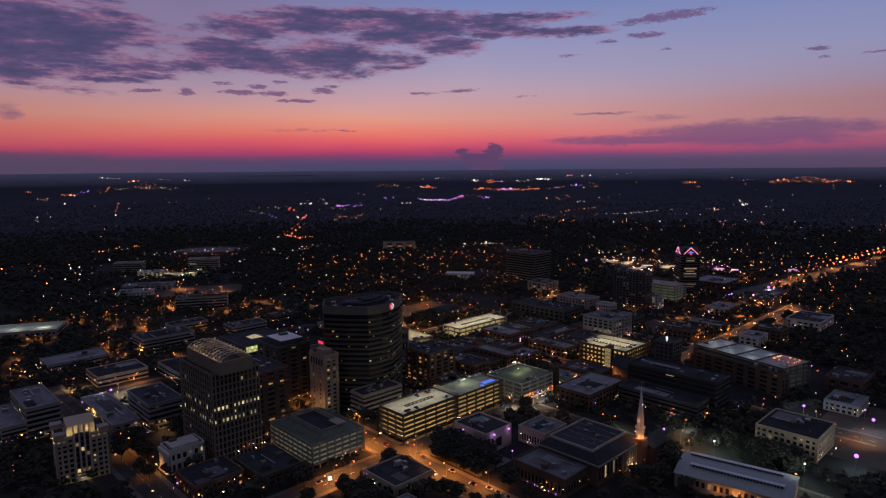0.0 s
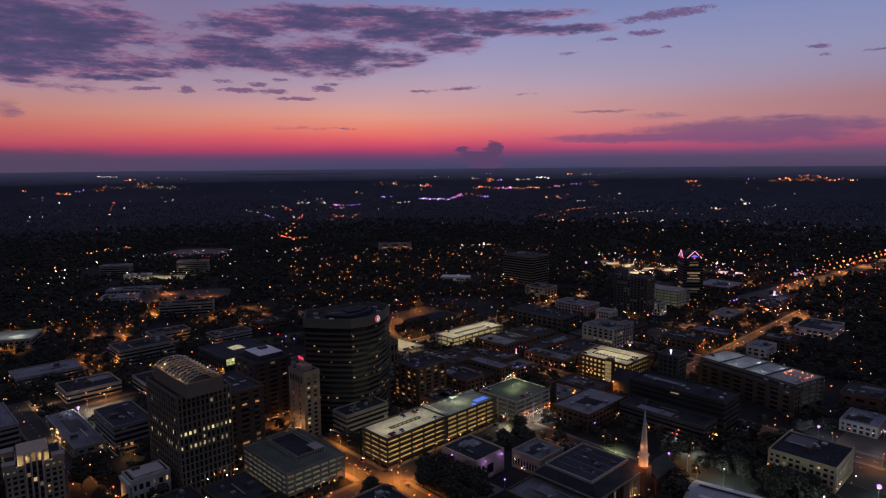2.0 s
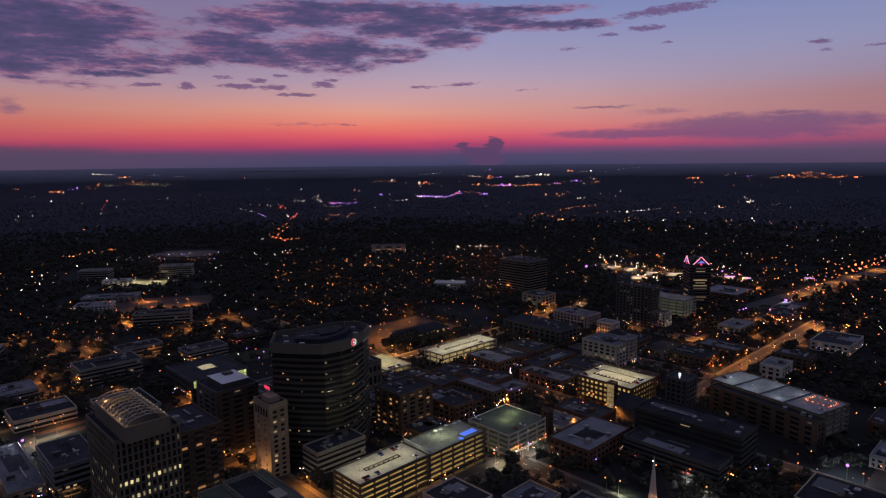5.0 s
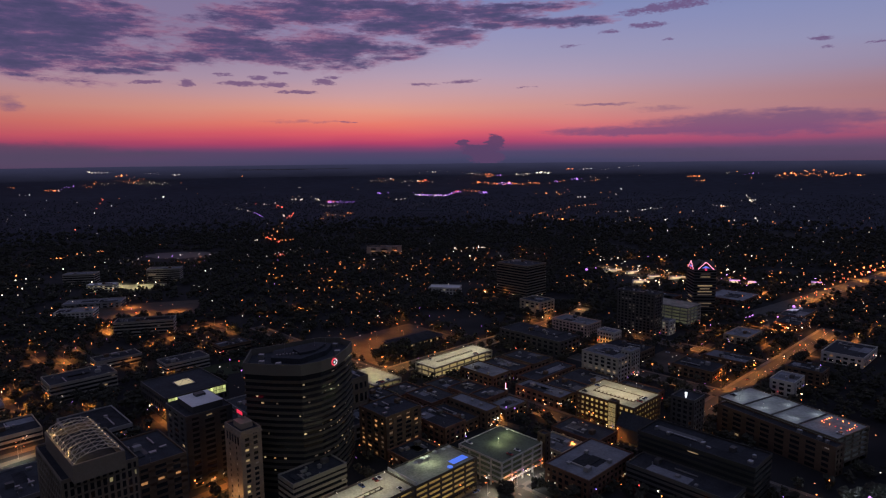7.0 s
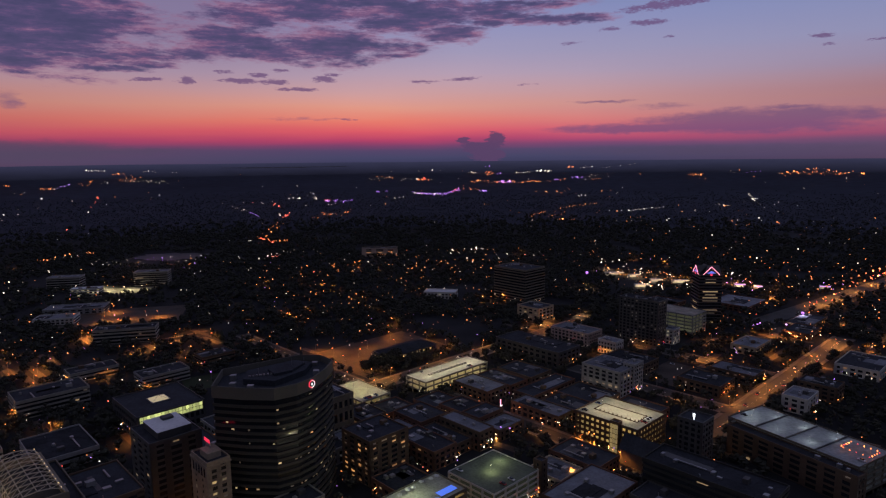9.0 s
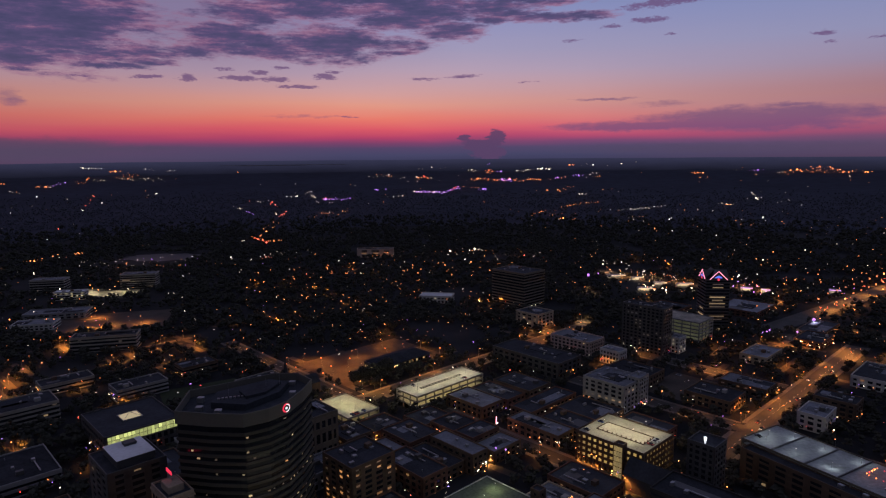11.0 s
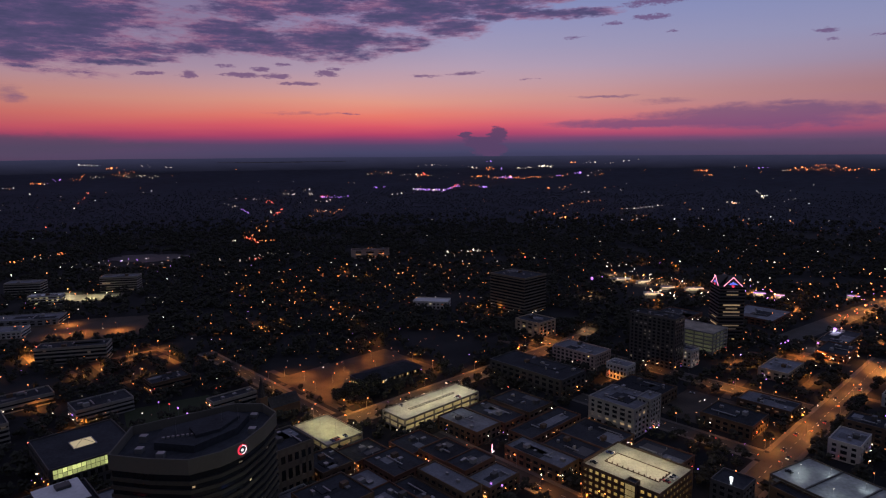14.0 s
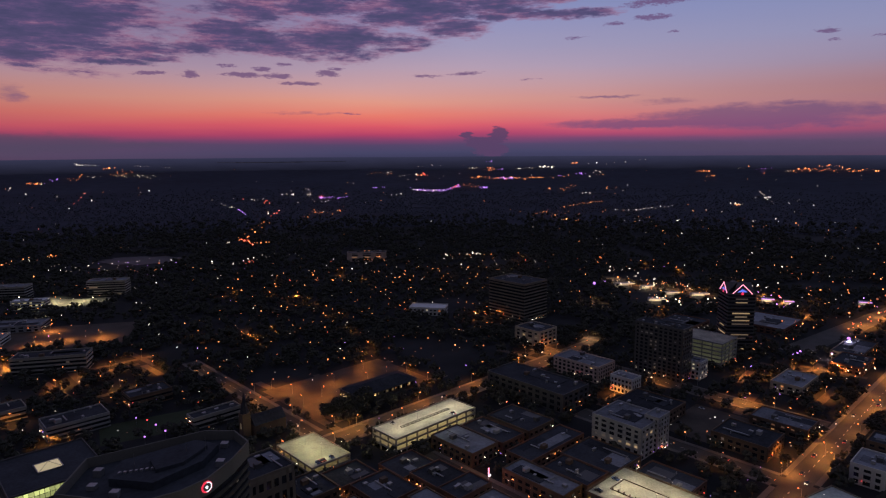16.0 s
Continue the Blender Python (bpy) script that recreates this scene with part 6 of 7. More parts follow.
# ---- lights of the far land ----
def far_lights(name, label, material, spots, size=1.0):
    """Many small lamps in the distance, as one piece."""
    vs, fs = [], []
    ico = bmesh.new()
    bmesh.ops.create_icosphere(ico, subdivisions=1, radius=1.0)
    base, tris = [v.co.copy() for v in ico.verts], [[v.index for v in f.verts] for f in ico.faces]
    ico.free()
    for x, y, k in spots:
        d = math.hypot(x - 25, y - 120)
        r = max(0.36, d * 0.00058) * size * k
        z = land_z(x, y) + (7 if d < 1000 else 10) + r
        n = len(vs)
        vs += [(x + p.x * r, y + p.y * r, z + p.z * r) for p in base]
        fs += [[n + i for i in t] for t in tris]
    me = bpy.data.meshes.new(name)
    me.from_pydata(vs, [], fs)
    me.materials.append(material)
    return tagged(new(name, me), label, "lights", kind="stuff")


def line(p, q, n, wide, rnd, k=1.0):
    out = []
    for i in range(round(n * 0.55)):
        u = rnd.random()
        x, y = p[0] + (q[0] - p[0]) * u, p[1] + (q[1] - p[1]) * u
        d = math.hypot(x - 25, y - 120)
        deep = rnd.gauss(0, wide * 2.6 if d < 1500 else max(wide * 3, d * d / 330000.0))
        flat = rnd.gauss(0, wide * (1 if d < 1500 else 2.0))
        if d + deep > 4650:
            deep = 0
        ex, ey = (x - 25) / d, (y - 120) / d
        out.append((x + ex * deep + ey * flat, y + ey * deep - ex * flat, k * rnd.choice((0.7, 0.8, 0.9, 1.1, 1.3)) / max(k, 0.8)))
    return out


def strip(spots, p, q, n, thick, k):
    """Lamps strewn along a far street or shopping strip."""
    n = max(1, round(n * 0.42)) if n > 12 else n
    for i in range(n):
        u = (i + rnd.uniform(0.0, 1.0)) / n
        x, y = p[0] + (q[0] - p[0]) * u, p[1] + (q[1] - p[1]) * u
        d = math.hypot(x - 25, y - 120)
        deep = rnd.gauss(0, 0.6) * thick * d * d / 213000 if d < 3000 else rnd.gauss(0, 1.0) * thick * 22
        ex, ey = (x - 25) / d, (y - 120) / d
        spots.append((x + ex * deep, y + ey * deep, k * rnd.choice((0.45, 0.55, 0.7, 0.9, 1.4))))


rnd = random.Random(41)
w, o, v, r = [], [], [], []
strip(o, (-2022, 3365), (-1984, 3422), 10, 1.2, 1.0)
strip(w, (-1926, 3326), (-1984, 3422), 3, 1.0, 1.2)
strip(v, (-1973, 3424), (-1964, 3542), 14, 2.0, 1.0)
strip(o, (-1933, 3550), (-1916, 3666), 18, 2.0, 1.1)
strip(w, (-1887, 3654), (-1838, 3712), 6, 1.0, 0.7)
strip(o, (-1965, 3976), (-1907, 3997), 13, 1.0, 1.2)
strip(w, (-1797, 3769), (-1709, 3776), 14, 1.5, 0.9)
strip(o, (-1845, 3821), (-1756, 3807), 8, 2.0, 0.9)
strip(o, (-1845, 3889), (-1766, 3936), 8, 1.5, 0.8)
strip(w, (-2165, 4019), (-2043, 4049), 12, 0.8, 0.7)
strip(w, (-1843, 4104), (-1766, 4130), 6, 0.8, 0.8)
strip(w, (-1684, 3757), (-1545, 3771), 11, 1.5, 0.7)
strip(w, (-1688, 4112), (-1625, 4130), 4, 0.6, 0.7)
strip(o, (-2232, 3400), (-2199, 3393), 3, 1.0, 0.9)
strip(w, (-2033, 3185), (-2006, 3237), 5, 2.0, 0.6)
strip(w, (-1365, 2112), (-1416, 2213), 5, 3.0, 0.7)
strip(r, (-1348, 2609), (-1574, 3079), 2, 1.0, 0.9)
strip(v, (-650, 2350), (-562, 2167), 11, 1.2, 1.0)
strip(w, (-763, 2512), (-675, 2401), 6, 1.5, 0.7)
strip(r, (-768, 2784), (-768, 2784), 1, 0.5, 1.3)
strip(w, (-729, 2745), (-702, 2840), 4, 1.0, 1.1)
strip(r, (-682, 2771), (-569, 2465), 14, 3.0, 0.9)
strip(w, (-531, 2292), (-488, 2142), 4, 1.5, 1.5)
strip(r, (-472, 2100), (-488, 2266), 8, 2.5, 0.9)
strip(o, (-428, 1958), (-389, 1602), 22, 0.6, 1.1)
strip(o, (-450, 1994), (-409, 1625), 16, 0.6, 1.1)
strip(r, (-394, 1592), (-345, 1526), 10, 1.5, 1.0)
strip(o, (-405, 1614), (-343, 1527), 10, 1.5, 1.0)
strip(o, (-351, 1550), (-318, 1546), 5, 2.0, 1.0)
strip(w, (-408, 1550), (-403, 1552), 4, 0.6, 1.6)
strip(w, (-589, 3130), (-551, 3044), 9, 2.0, 0.9)
strip(v, (-482, 2882), (-421, 2872), 24, 1.5, 1.2)
strip(r, (-492, 2921), (-465, 2954), 8, 1.0, 1.0)
strip(v, (-421, 2872), (-367, 2901), 9, 1.2, 0.9)
strip(w, (-493, 2712), (-393, 2670), 8, 1.5, 0.7)
strip(w, (-654, 3309), (-624, 3373), 5, 1.5, 0.8)
strip(w, (-674, 2984), (-652, 3170), 7, 2.0, 0.8)
strip(o, (-382, 2252), (-336, 2207), 12, 2.0, 0.9)
strip(o, (-329, 2164), (-285, 2309), 8, 3.0, 0.7)
strip(o, (-378, 2093), (-342, 2088), 5, 1.0, 0.7)
strip(w, (-444, 4060), (-276, 4157), 18, 1.5, 0.8)
strip(o, (-417, 4132), (-273, 4109), 8, 2.0, 0.8)
strip(w, (-231, 4012), (-110, 4006), 14, 2.0, 0.8)
strip(o, (-127, 4005), (-59, 4027), 14, 1.5, 1.1)
strip(r, (-94, 4031), (-66, 4031), 3, 1.0, 1.1)
strip(v, (-326, 3488), (-301, 3422), 6, 1.0, 1.0)
strip(v, (-278, 3484), (-269, 3485), 2, 0.5, 1.0)
strip(w, (-237, 3001), (-138, 3064), 13, 1.0, 0.8)
strip(v, (-132, 3374), (47, 3245), 50, 1.6, 1.2)
strip(w, (-114, 3302), (41, 3245), 26, 1.4, 1.1)
strip(v, (28, 3286), (119, 3545), 34, 2.5, 1.1)
strip(r, (72, 3422), (111, 3578), 8, 2.0, 1.0)
strip(o, (136, 3605), (219, 3533), 12, 1.5, 0.9)
strip(v, (205, 3437), (255, 3434), 16, 1.8, 1.1)
strip(o, (197, 3932), (526, 3863), 64, 1.6, 1.2)
strip(v, (348, 3915), (428, 3875), 12, 1.5, 1.0)
strip(o, (529, 3887), (601, 3873), 10, 1.2, 1.0)
strip(o, (641, 3895), (765, 3946), 20, 1.4, 1.0)
strip(v, (688, 3936), (719, 3955), 4, 1.0, 1.1)
strip(v, (811, 4011), (877, 3997), 14, 1.0, 1.1)
strip(w, (882, 3971), (994, 4114), 15, 1.5, 0.9)
strip(o, (903, 3913), (968, 3947), 6, 1.0, 0.8)
strip(o, (291, 4245), (346, 4237), 10, 1.5, 1.1)
strip(v, (369, 4259), (398, 4253), 4, 1.0, 0.9)
strip(w, (181, 4327), (277, 4318), 5, 0.8, 0.9)
strip(w, (485, 4244), (601, 4295), 9, 1.0, 0.9)
strip(w, (641, 4309), (745, 4313), 20, 0.7, 1.2)
strip(v, (315, 4561), (355, 4558), 3, 0.5, 0.9)
strip(o, (862, 4422), (903, 4414), 8, 0.5, 1.1)
strip(w, (939, 4407), (1033, 4402), 14, 0.6, 0.9)
strip(w, (1046, 4378), (1381, 4427), 18, 1.0, 0.7)
strip(w, (-143, 4414), (55, 4430), 8, 1.0, 0.8)
strip(o, (543, 3321), (554, 3319), 3, 0.6, 1.0)
strip(o, (598, 3344), (707, 3487), 11, 2.5, 0.7)
strip(w, (642, 3033), (696, 3067), 4, 1.0, 0.7)
strip(o, (308, 2119), (377, 2259), 8, 0.3, 0.9)
strip(o, (415, 2326), (521, 2497), 11, 0.3, 0.9)
strip(o, (530, 2496), (625, 2602), 11, 0.8, 0.8)
strip(o, (348, 2056), (396, 2170), 5, 1.0, 0.7)
strip(o, (366, 1984), (379, 1981), 2, 0.3, 1.2)
strip(o, (392, 1946), (411, 1963), 3, 0.3, 1.1)
strip(w, (646, 2252), (739, 2336), 24, 1.2, 0.9)
strip(w, (737, 2312), (824, 2405), 7, 1.0, 0.7)
strip(w, (582, 2261), (627, 2253), 5, 1.0, 0.5)
strip(o, (1484, 3933), (1563, 3902), 9, 1.0, 1.1)
strip(o, (1476, 3764), (1512, 3727), 6, 1.0, 1.0)
strip(w, (1731, 3974), (1771, 3956), 5, 0.8, 0.7)
strip(v, (1818, 3912), (1889, 3878), 13, 0.8, 1.0)
strip(w, (1914, 3771), (1955, 3777), 5, 1.0, 0.8)
strip(o, (1934, 3760), (2029, 3782), 18, 1.5, 1.1)
strip(o, (2020, 3765), (2254, 3636), 74, 1.6, 1.25)
strip(o, (2146, 3860), (2227, 3789), 9, 1.0, 1.0)
strip(o, (2254, 3636), (2309, 3557), 14, 1.2, 0.9)
strip(w, (1294, 2739), (1338, 2771), 6, 1.0, 1.0)
strip(w, (1047, 2517), (1081, 2428), 8, 1.5, 0.9)
strip(o, (1029, 2407), (1047, 2403), 4, 1.0, 0.9)
strip(w, (1428, 3062), (1111, 2270), 8, 3.0, 0.7)
strip(w, (1255, 2490), (1377, 2625), 5, 1.0, 0.7)
strip(o, (186, 2627), (206, 2594), 4, 1.0, 0.7)
strip(w, (-250, 3801), (184, 4037), 8, 4.0, 0.6)
for p in ((-1803, 3024), (-1580, 2528), (-1617, 2944), (-1237, 2391), (-992, 1916), (-1368, 2762), (-1358, 3151), (-1357, 3235), (1725, 3493), (1773, 3213), (1280, 2376), (861, 2229), (729, 1932), (853, 1905), (940, 1961), (645, 1579), (716, 1352), (823, 1429), (852, 1425), (722, 1183), (-455, 3666), (-696, 3280), (1027, 1590), (577, 1662), (661, 1922)):
    w.append((*p, 1.0))
for p in ((815, 1772), (695, 1530), (643, 1457), (917, 1806), (846, 1575), (895, 1648), (543, 1285), (560, 1309), (647, 1334), (579, 1259), (769, 1278), (1187, 1855), (688, 1181), (552, 1713), (541, 1666), (826, 3337), (877, 3357), (542, 1901)):
    o.append((*p, 1.0))
for p in ((-1348, 2609), (-972, 1812), (-1574, 3079)):
    r.append((*p, 1.0))
# the bright strip and the wide road to the north
w += line((299, 1140), (325, 1124), 18, 9, rnd, 1.3) + line((312, 1059), (388, 1021), 34, 10, rnd, 1.0)
o += line((310, 1085), (385, 999), 40, 12, rnd, 1.0)
v += line((438, 1041), (474, 1017), 16, 8, rnd, 1.1) + line((576, 1035), (562, 989), 5, 6, rnd)
for k in range(17):
    o += [(514 + 23 * k, 962 + 18.4 * k, 2.1), (526 + 22 * k, 944 + 18.2 * k, 1.9)]
r += line((530, 955), (850, 1215), 26, 5, rnd, 0.9)
r += line((484, 904), (536, 930), 8, 6, rnd, 0.9)
w += line((43, 1337), (99, 1353), 8, 5, rnd, 1.3)
o += line((-723, 1019), (-714, 1140), 26, 30, rnd, 0.8) + line((-473, 758), (-353, 835), 40, 24, rnd, 0.8) + line((-714, 1347), (-651, 1382), 9, 10, rnd)
w += line((-638, 972), (-518, 1053), 40, 30, rnd, 0.7)
o += line((-121, 1430), (-53, 1343), 14, 12, rnd, 1.1)
w += line((57, 1408), (106, 1404), 8, 4, rnd, 1.0)
strip(w, (-540, 1270), (-425, 1315), 56, 7, 0.6)
strip(v, (-534, 1265), (-405, 1320), 30, 7, 0.6)
strip(w, (-600, 1262), (-540, 1268), 12, 4, 0.8)
strip(w, (-319, 1302), (-264, 1391), 30, 3, 0.9)
strip(r, (-300, 1310), (-280, 1330), 7, 2, 0.8)
strip(w, (-264, 1388), (-206, 1387), 14, 3, 0.7)
strip(w, (47, 1372), (50, 1372), 4, 0.4, 1.5)
strip(w, (94, 1391), (112, 1386), 7, 0.6, 1.4)
strip(o, (20, 1375), (105, 1384), 10, 1, 0.7)
strip(o, (-100, 1336), (-78, 1338), 14, 3, 1.0)
strip(o, (-719, 1285), (-690, 1300), 8, 1.5, 1.0)
strip(o, (-682, 1384), (-668, 1388), 8, 1.5, 1.1)
strip(w, (-700, 1330), (-670, 1375), 8, 2, 0.6)
w += line((300, 1255), (344, 1184), 20, 8, rnd, 1.0) + line((336, 1124), (383, 1094), 18, 6, rnd, 1.0) + line((457, 1090), (493, 1088), 10, 5, rnd, 1.0)
# lamps between the nearer blocks
for _ in range(520):
    az, d = radians(rnd.uniform(-55, 40)), rnd.uniform(330, 790)
    x, y = 25 + d * math.sin(az), 120 + d * math.cos(az)
    if not inside(plots, x, y, 1):
        (o if rnd.random() < 0.55 else w if rnd.random() < 0.75 else v if rnd.random() < 0.7 else r).append((x, y, rnd.choice((0.7, 0.8, 1.0))))
# scattered homes in the trees
for _ in range(430):
    az, d = radians(rnd.uniform(-37, 37)), rnd.uniform(780, 1280)
    x, y = 25 + d * math.sin(az), 120 + d * math.cos(az)
    if abs(math.degrees(az) - 18) < 6 and d < 950:
        continue
    (o if rnd.random() < 0.62 else w if rnd.random() < 0.8 else v if rnd.random() < 0.5 else r).append((x, y, rnd.choice((0.5, 0.6, 0.8, 1.0))))
for _ in range(190):
    az, d = radians(rnd.uniform(-16, 6)), rnd.uniform(640, 1150)
    o.append((25 + d * math.sin(az), 120 + d * math.cos(az), rnd.choice((0.6, 0.8, 1.0, 1.2))))
for _ in range(120):
    az, d = radians(rnd.uniform(16, 37)), rnd.uniform(700, 1250)
    o.append((25 + d * math.sin(az), 120 + d * math.cos(az), rnd.choice((0.6, 0.8, 1.0, 1.2))))
for _ in range(110):
    az, d = radians(rnd.uniform(-37, 37)), rnd.uniform(1300, 4300)
    (o if rnd.random() < 0.6 else w).append((25 + d * math.sin(az), 120 + d * math.cos(az), rnd.choice((0.4, 0.5, 0.7))))
for _ in range(90):
    az, d = radians(rnd.uniform(6, 37)), rnd.uniform(1250, 2300)
    (o if rnd.random() < 0.8 else w).append((25 + d * math.sin(az), 120 + d * math.cos(az), rnd.choice((0.5, 0.6, 0.8))))
for k in range(46):
    x, y, q = o[-1 - k * 9]
    if math.hypot(x, y) < 1500:
        lamp(x + 3, y - 4, land_z(x, y) + 10, 3500, SODIUM, 0.5, "SPOT", cone=150)
far_lights("distant_sodium_lights", "orange street lights strewn over the dark land", far_sodium, o)
far_lights("distant_white_lights", "white lights of far shops and lots", far_white, w)
far_lights("distant_violet_lights", "violet-white lights of far shopping strips", far_violet, v)
far_lights("distant_red_lights", "red tail and signal lights far away", far_red, r)


def lake():
    e = tagged(new("lake"), "pale still lake reflecting the evening sky", "lake", kind="structure")
    x, y = (-512, 1392)
    bm = bmesh.new()
    vs = [bm.verts.new((x + 74 * math.cos(k * math.tau / 32) * (1 + 0.14 * math.sin(3 * k)), y + 46 * math.sin(k * math.tau / 32) * (1 + 0.16 * math.cos(2 * k)), 0.9)) for k in range(32)]
    bm.faces.new(vs)
    part("water", bm, watermat, e)
    open_ground.append((x, y - 25, 1, 0, 72, 78, 120))
    e = tagged(new("reservoir"), "pale strip of a far reservoir below the horizon", "lake", kind="structure")
    for az0, az1, r0, r1 in ((-17.5, -12, 4515, 4540), (-14.5, -8.5, 4530, 4550), (-19, -15, 4535, 4548)):
        bm = bmesh.new()
        rows = [[bm.verts.new((25 + q * math.sin(radians(a)), 120 + q * math.cos(radians(a)), 162 * ((q - 3000) / 1700) ** 2 + 2)) for a in (az0 + (az1 - az0) * i / 12 for i in range(13))] for q in (r0, r1)]
        for i in range(12):
            bm.faces.new((rows[0][i], rows[0][i + 1], rows[1][i + 1], rows[1][i]))
        part("water", bm, watermat, e)


lake()

# ---- trees ----
def tree_model(name, seed, h, spread):
    rnd = random.Random(seed)
    e = tagged(new(name), "dark broadleaf street tree in full leaf", "tree", "town trees")
    bm = tube(bmesh.new(), (0, 0, -0.3), (0.1, 0.05, h * 0.45), 0.28, 0.16, 7)
    tips = []
    for k in range(6):
        a = k * math.tau / 6 + rnd.uniform(-0.4, 0.4)
        q = (math.cos(a) * spread * 0.55, math.sin(a) * spread * 0.55, h * rnd.uniform(0.6, 0.82))
        tube(bm, (0.1, 0.05, h * rnd.uniform(0.3, 0.45)), q, 0.12, 0.04, 5)
        tips.append(q)
    part("trunk", bm, barkmat, e)
    vs, fs = [], []
    ico = bmesh.new()
    bmesh.ops.create_icosphere(ico, subdivisions=1, radius=1.0)
    base, tris = [v.co.copy() for v in ico.verts], [[v.index for v in f.verts] for f in ico.faces]
    ico.free()
    for k in range(150):
        u = Vector((rnd.gauss(0, 1), rnd.gauss(0, 1), rnd.gauss(0, 0.8))).normalized() * rnd.uniform(0.5, 1.0)
        c = Vector((u.x * spread, u.y * spread, h * 0.64 + u.z * h * 0.33))
        r = rnd.uniform(0.45, 1.05) * spread * 0.2
        n = len(vs)
        for p in base:
            j = 1 + rnd.uniform(-0.35, 0.35)
            vs.append((c.x + p.x * r * j, c.y + p.y * r * j, c.z + p.z * r * j * 0.8))
        fs += [[n + i for i in t] for t in tris]
    me = bpy.data.meshes.new("crown")
    me.from_pydata(vs, [], fs)
    me.materials.append(leafmat)
    o = new("crown", me)
    o.parent = e
    return e


trees = [tree_model("tree", 1, 9.0, 4.0), tree_model("tree", 2, 11.0, 4.6), tree_model("tree", 3, 7.5, 3.2)]
for k, t in enumerate(trees):
    t.matrix_world = pose(*city(-62 + 6 * k, -58 - 9 * k), 0, 0, 40 * k)
rnd = random.Random(12)


def free(x, y, pad=3.0):
    q = Vector((x, y, 0)) - Vector((0, 450, 0))
    a, b = q.dot(E1), q.dot(E2)
    for name, along, at, lo, hi, width in roads:
        u, s = (a, b) if along == "a" else (b, a)
        if lo - 2 < u < hi + 2 and abs(s - at) < width / 2 + pad:
            return False
    if inside(plots, x, y, pad) or inside(open_ground, x, y, pad - 1):
        return False
    return all((x - mx) ** 2 + (y - my) ** 2 > (mr * 0.8 + pad) ** 2 for mx, my, mr in made)


planted = 0


def plant(x, y):
    global planted
    if planted < 200 and free(x, y):
        planted += 1
        s = rnd.uniform(0.75, 1.35)
        c = copy_thing(rnd.choice(trees), pose(x, y, 0, 0, 0, rnd.uniform(0, 360)))
        c.scale = (s, s, s)


for x, y, s in ((-190, 374, 1.6), (-78, 332, 1.5), (-102, 341, 1.0), (-33, 358, 1.2), (-22, 355, 1.0), (-2, 374, 1.5), (138, 364, 1.3), (179, 379, 1.5), (-88, 349, 1.1), (5, 387, 1.4), (15, 374, 1.3), (9, 366, 1.2), (-182, 366, 1.2), (-197, 367, 1.3), (-178, 351, 1.2), (-207, 386, 1.3), (-169, 343, 1.3), (-201, 395, 1.1), (-160, 352, 1.0), (30, 352, 1.1), (127, 342, 1.5), (120, 332, 1.4), (196, 352, 1.4), (190, 362, 1.3)):
    c = copy_thing(trees[(int(x) + 900) % 3], pose(x, y, 0, 0, 0, x * 7 % 360))
    c.scale = (s, s, s)
for k in range(16):
    p = city(138 + 2.6 * k + rnd.uniform(-2, 2), 199 + rnd.uniform(-5, 5))
    c = copy_thing(rnd.choice(trees), pose(p.x, p.y, 0, 0, 0, 50 * k))
    q = rnd.uniform(0.9, 1.5)
    c.scale = (q, q, q)
for _ in range(110):
    p = city(-54 + rnd.gauss(0, 9), -62 + rnd.gauss(0, 13))
    plant(p.x, p.y)
for _ in range(70):
    p = city(60 + rnd.gauss(0, 40), -175 + rnd.gauss(0, 14))
    plant(p.x, p.y)
for _ in range(60):
    p = city(-150 + rnd.gauss(0, 50), -60 + rnd.gauss(0, 18))
    plant(p.x, p.y)
for name, along, at, lo, hi, width in roads:
    x = lo + 4
    while x < hi:
        for s in (-1, 1):
            if rnd.random() < 0.4:
                off = at + s * (width / 2 + 5.5)
                p = city(x, off) if along == "a" else city(off, x)
                plant(p.x, p.y)
        x += 13


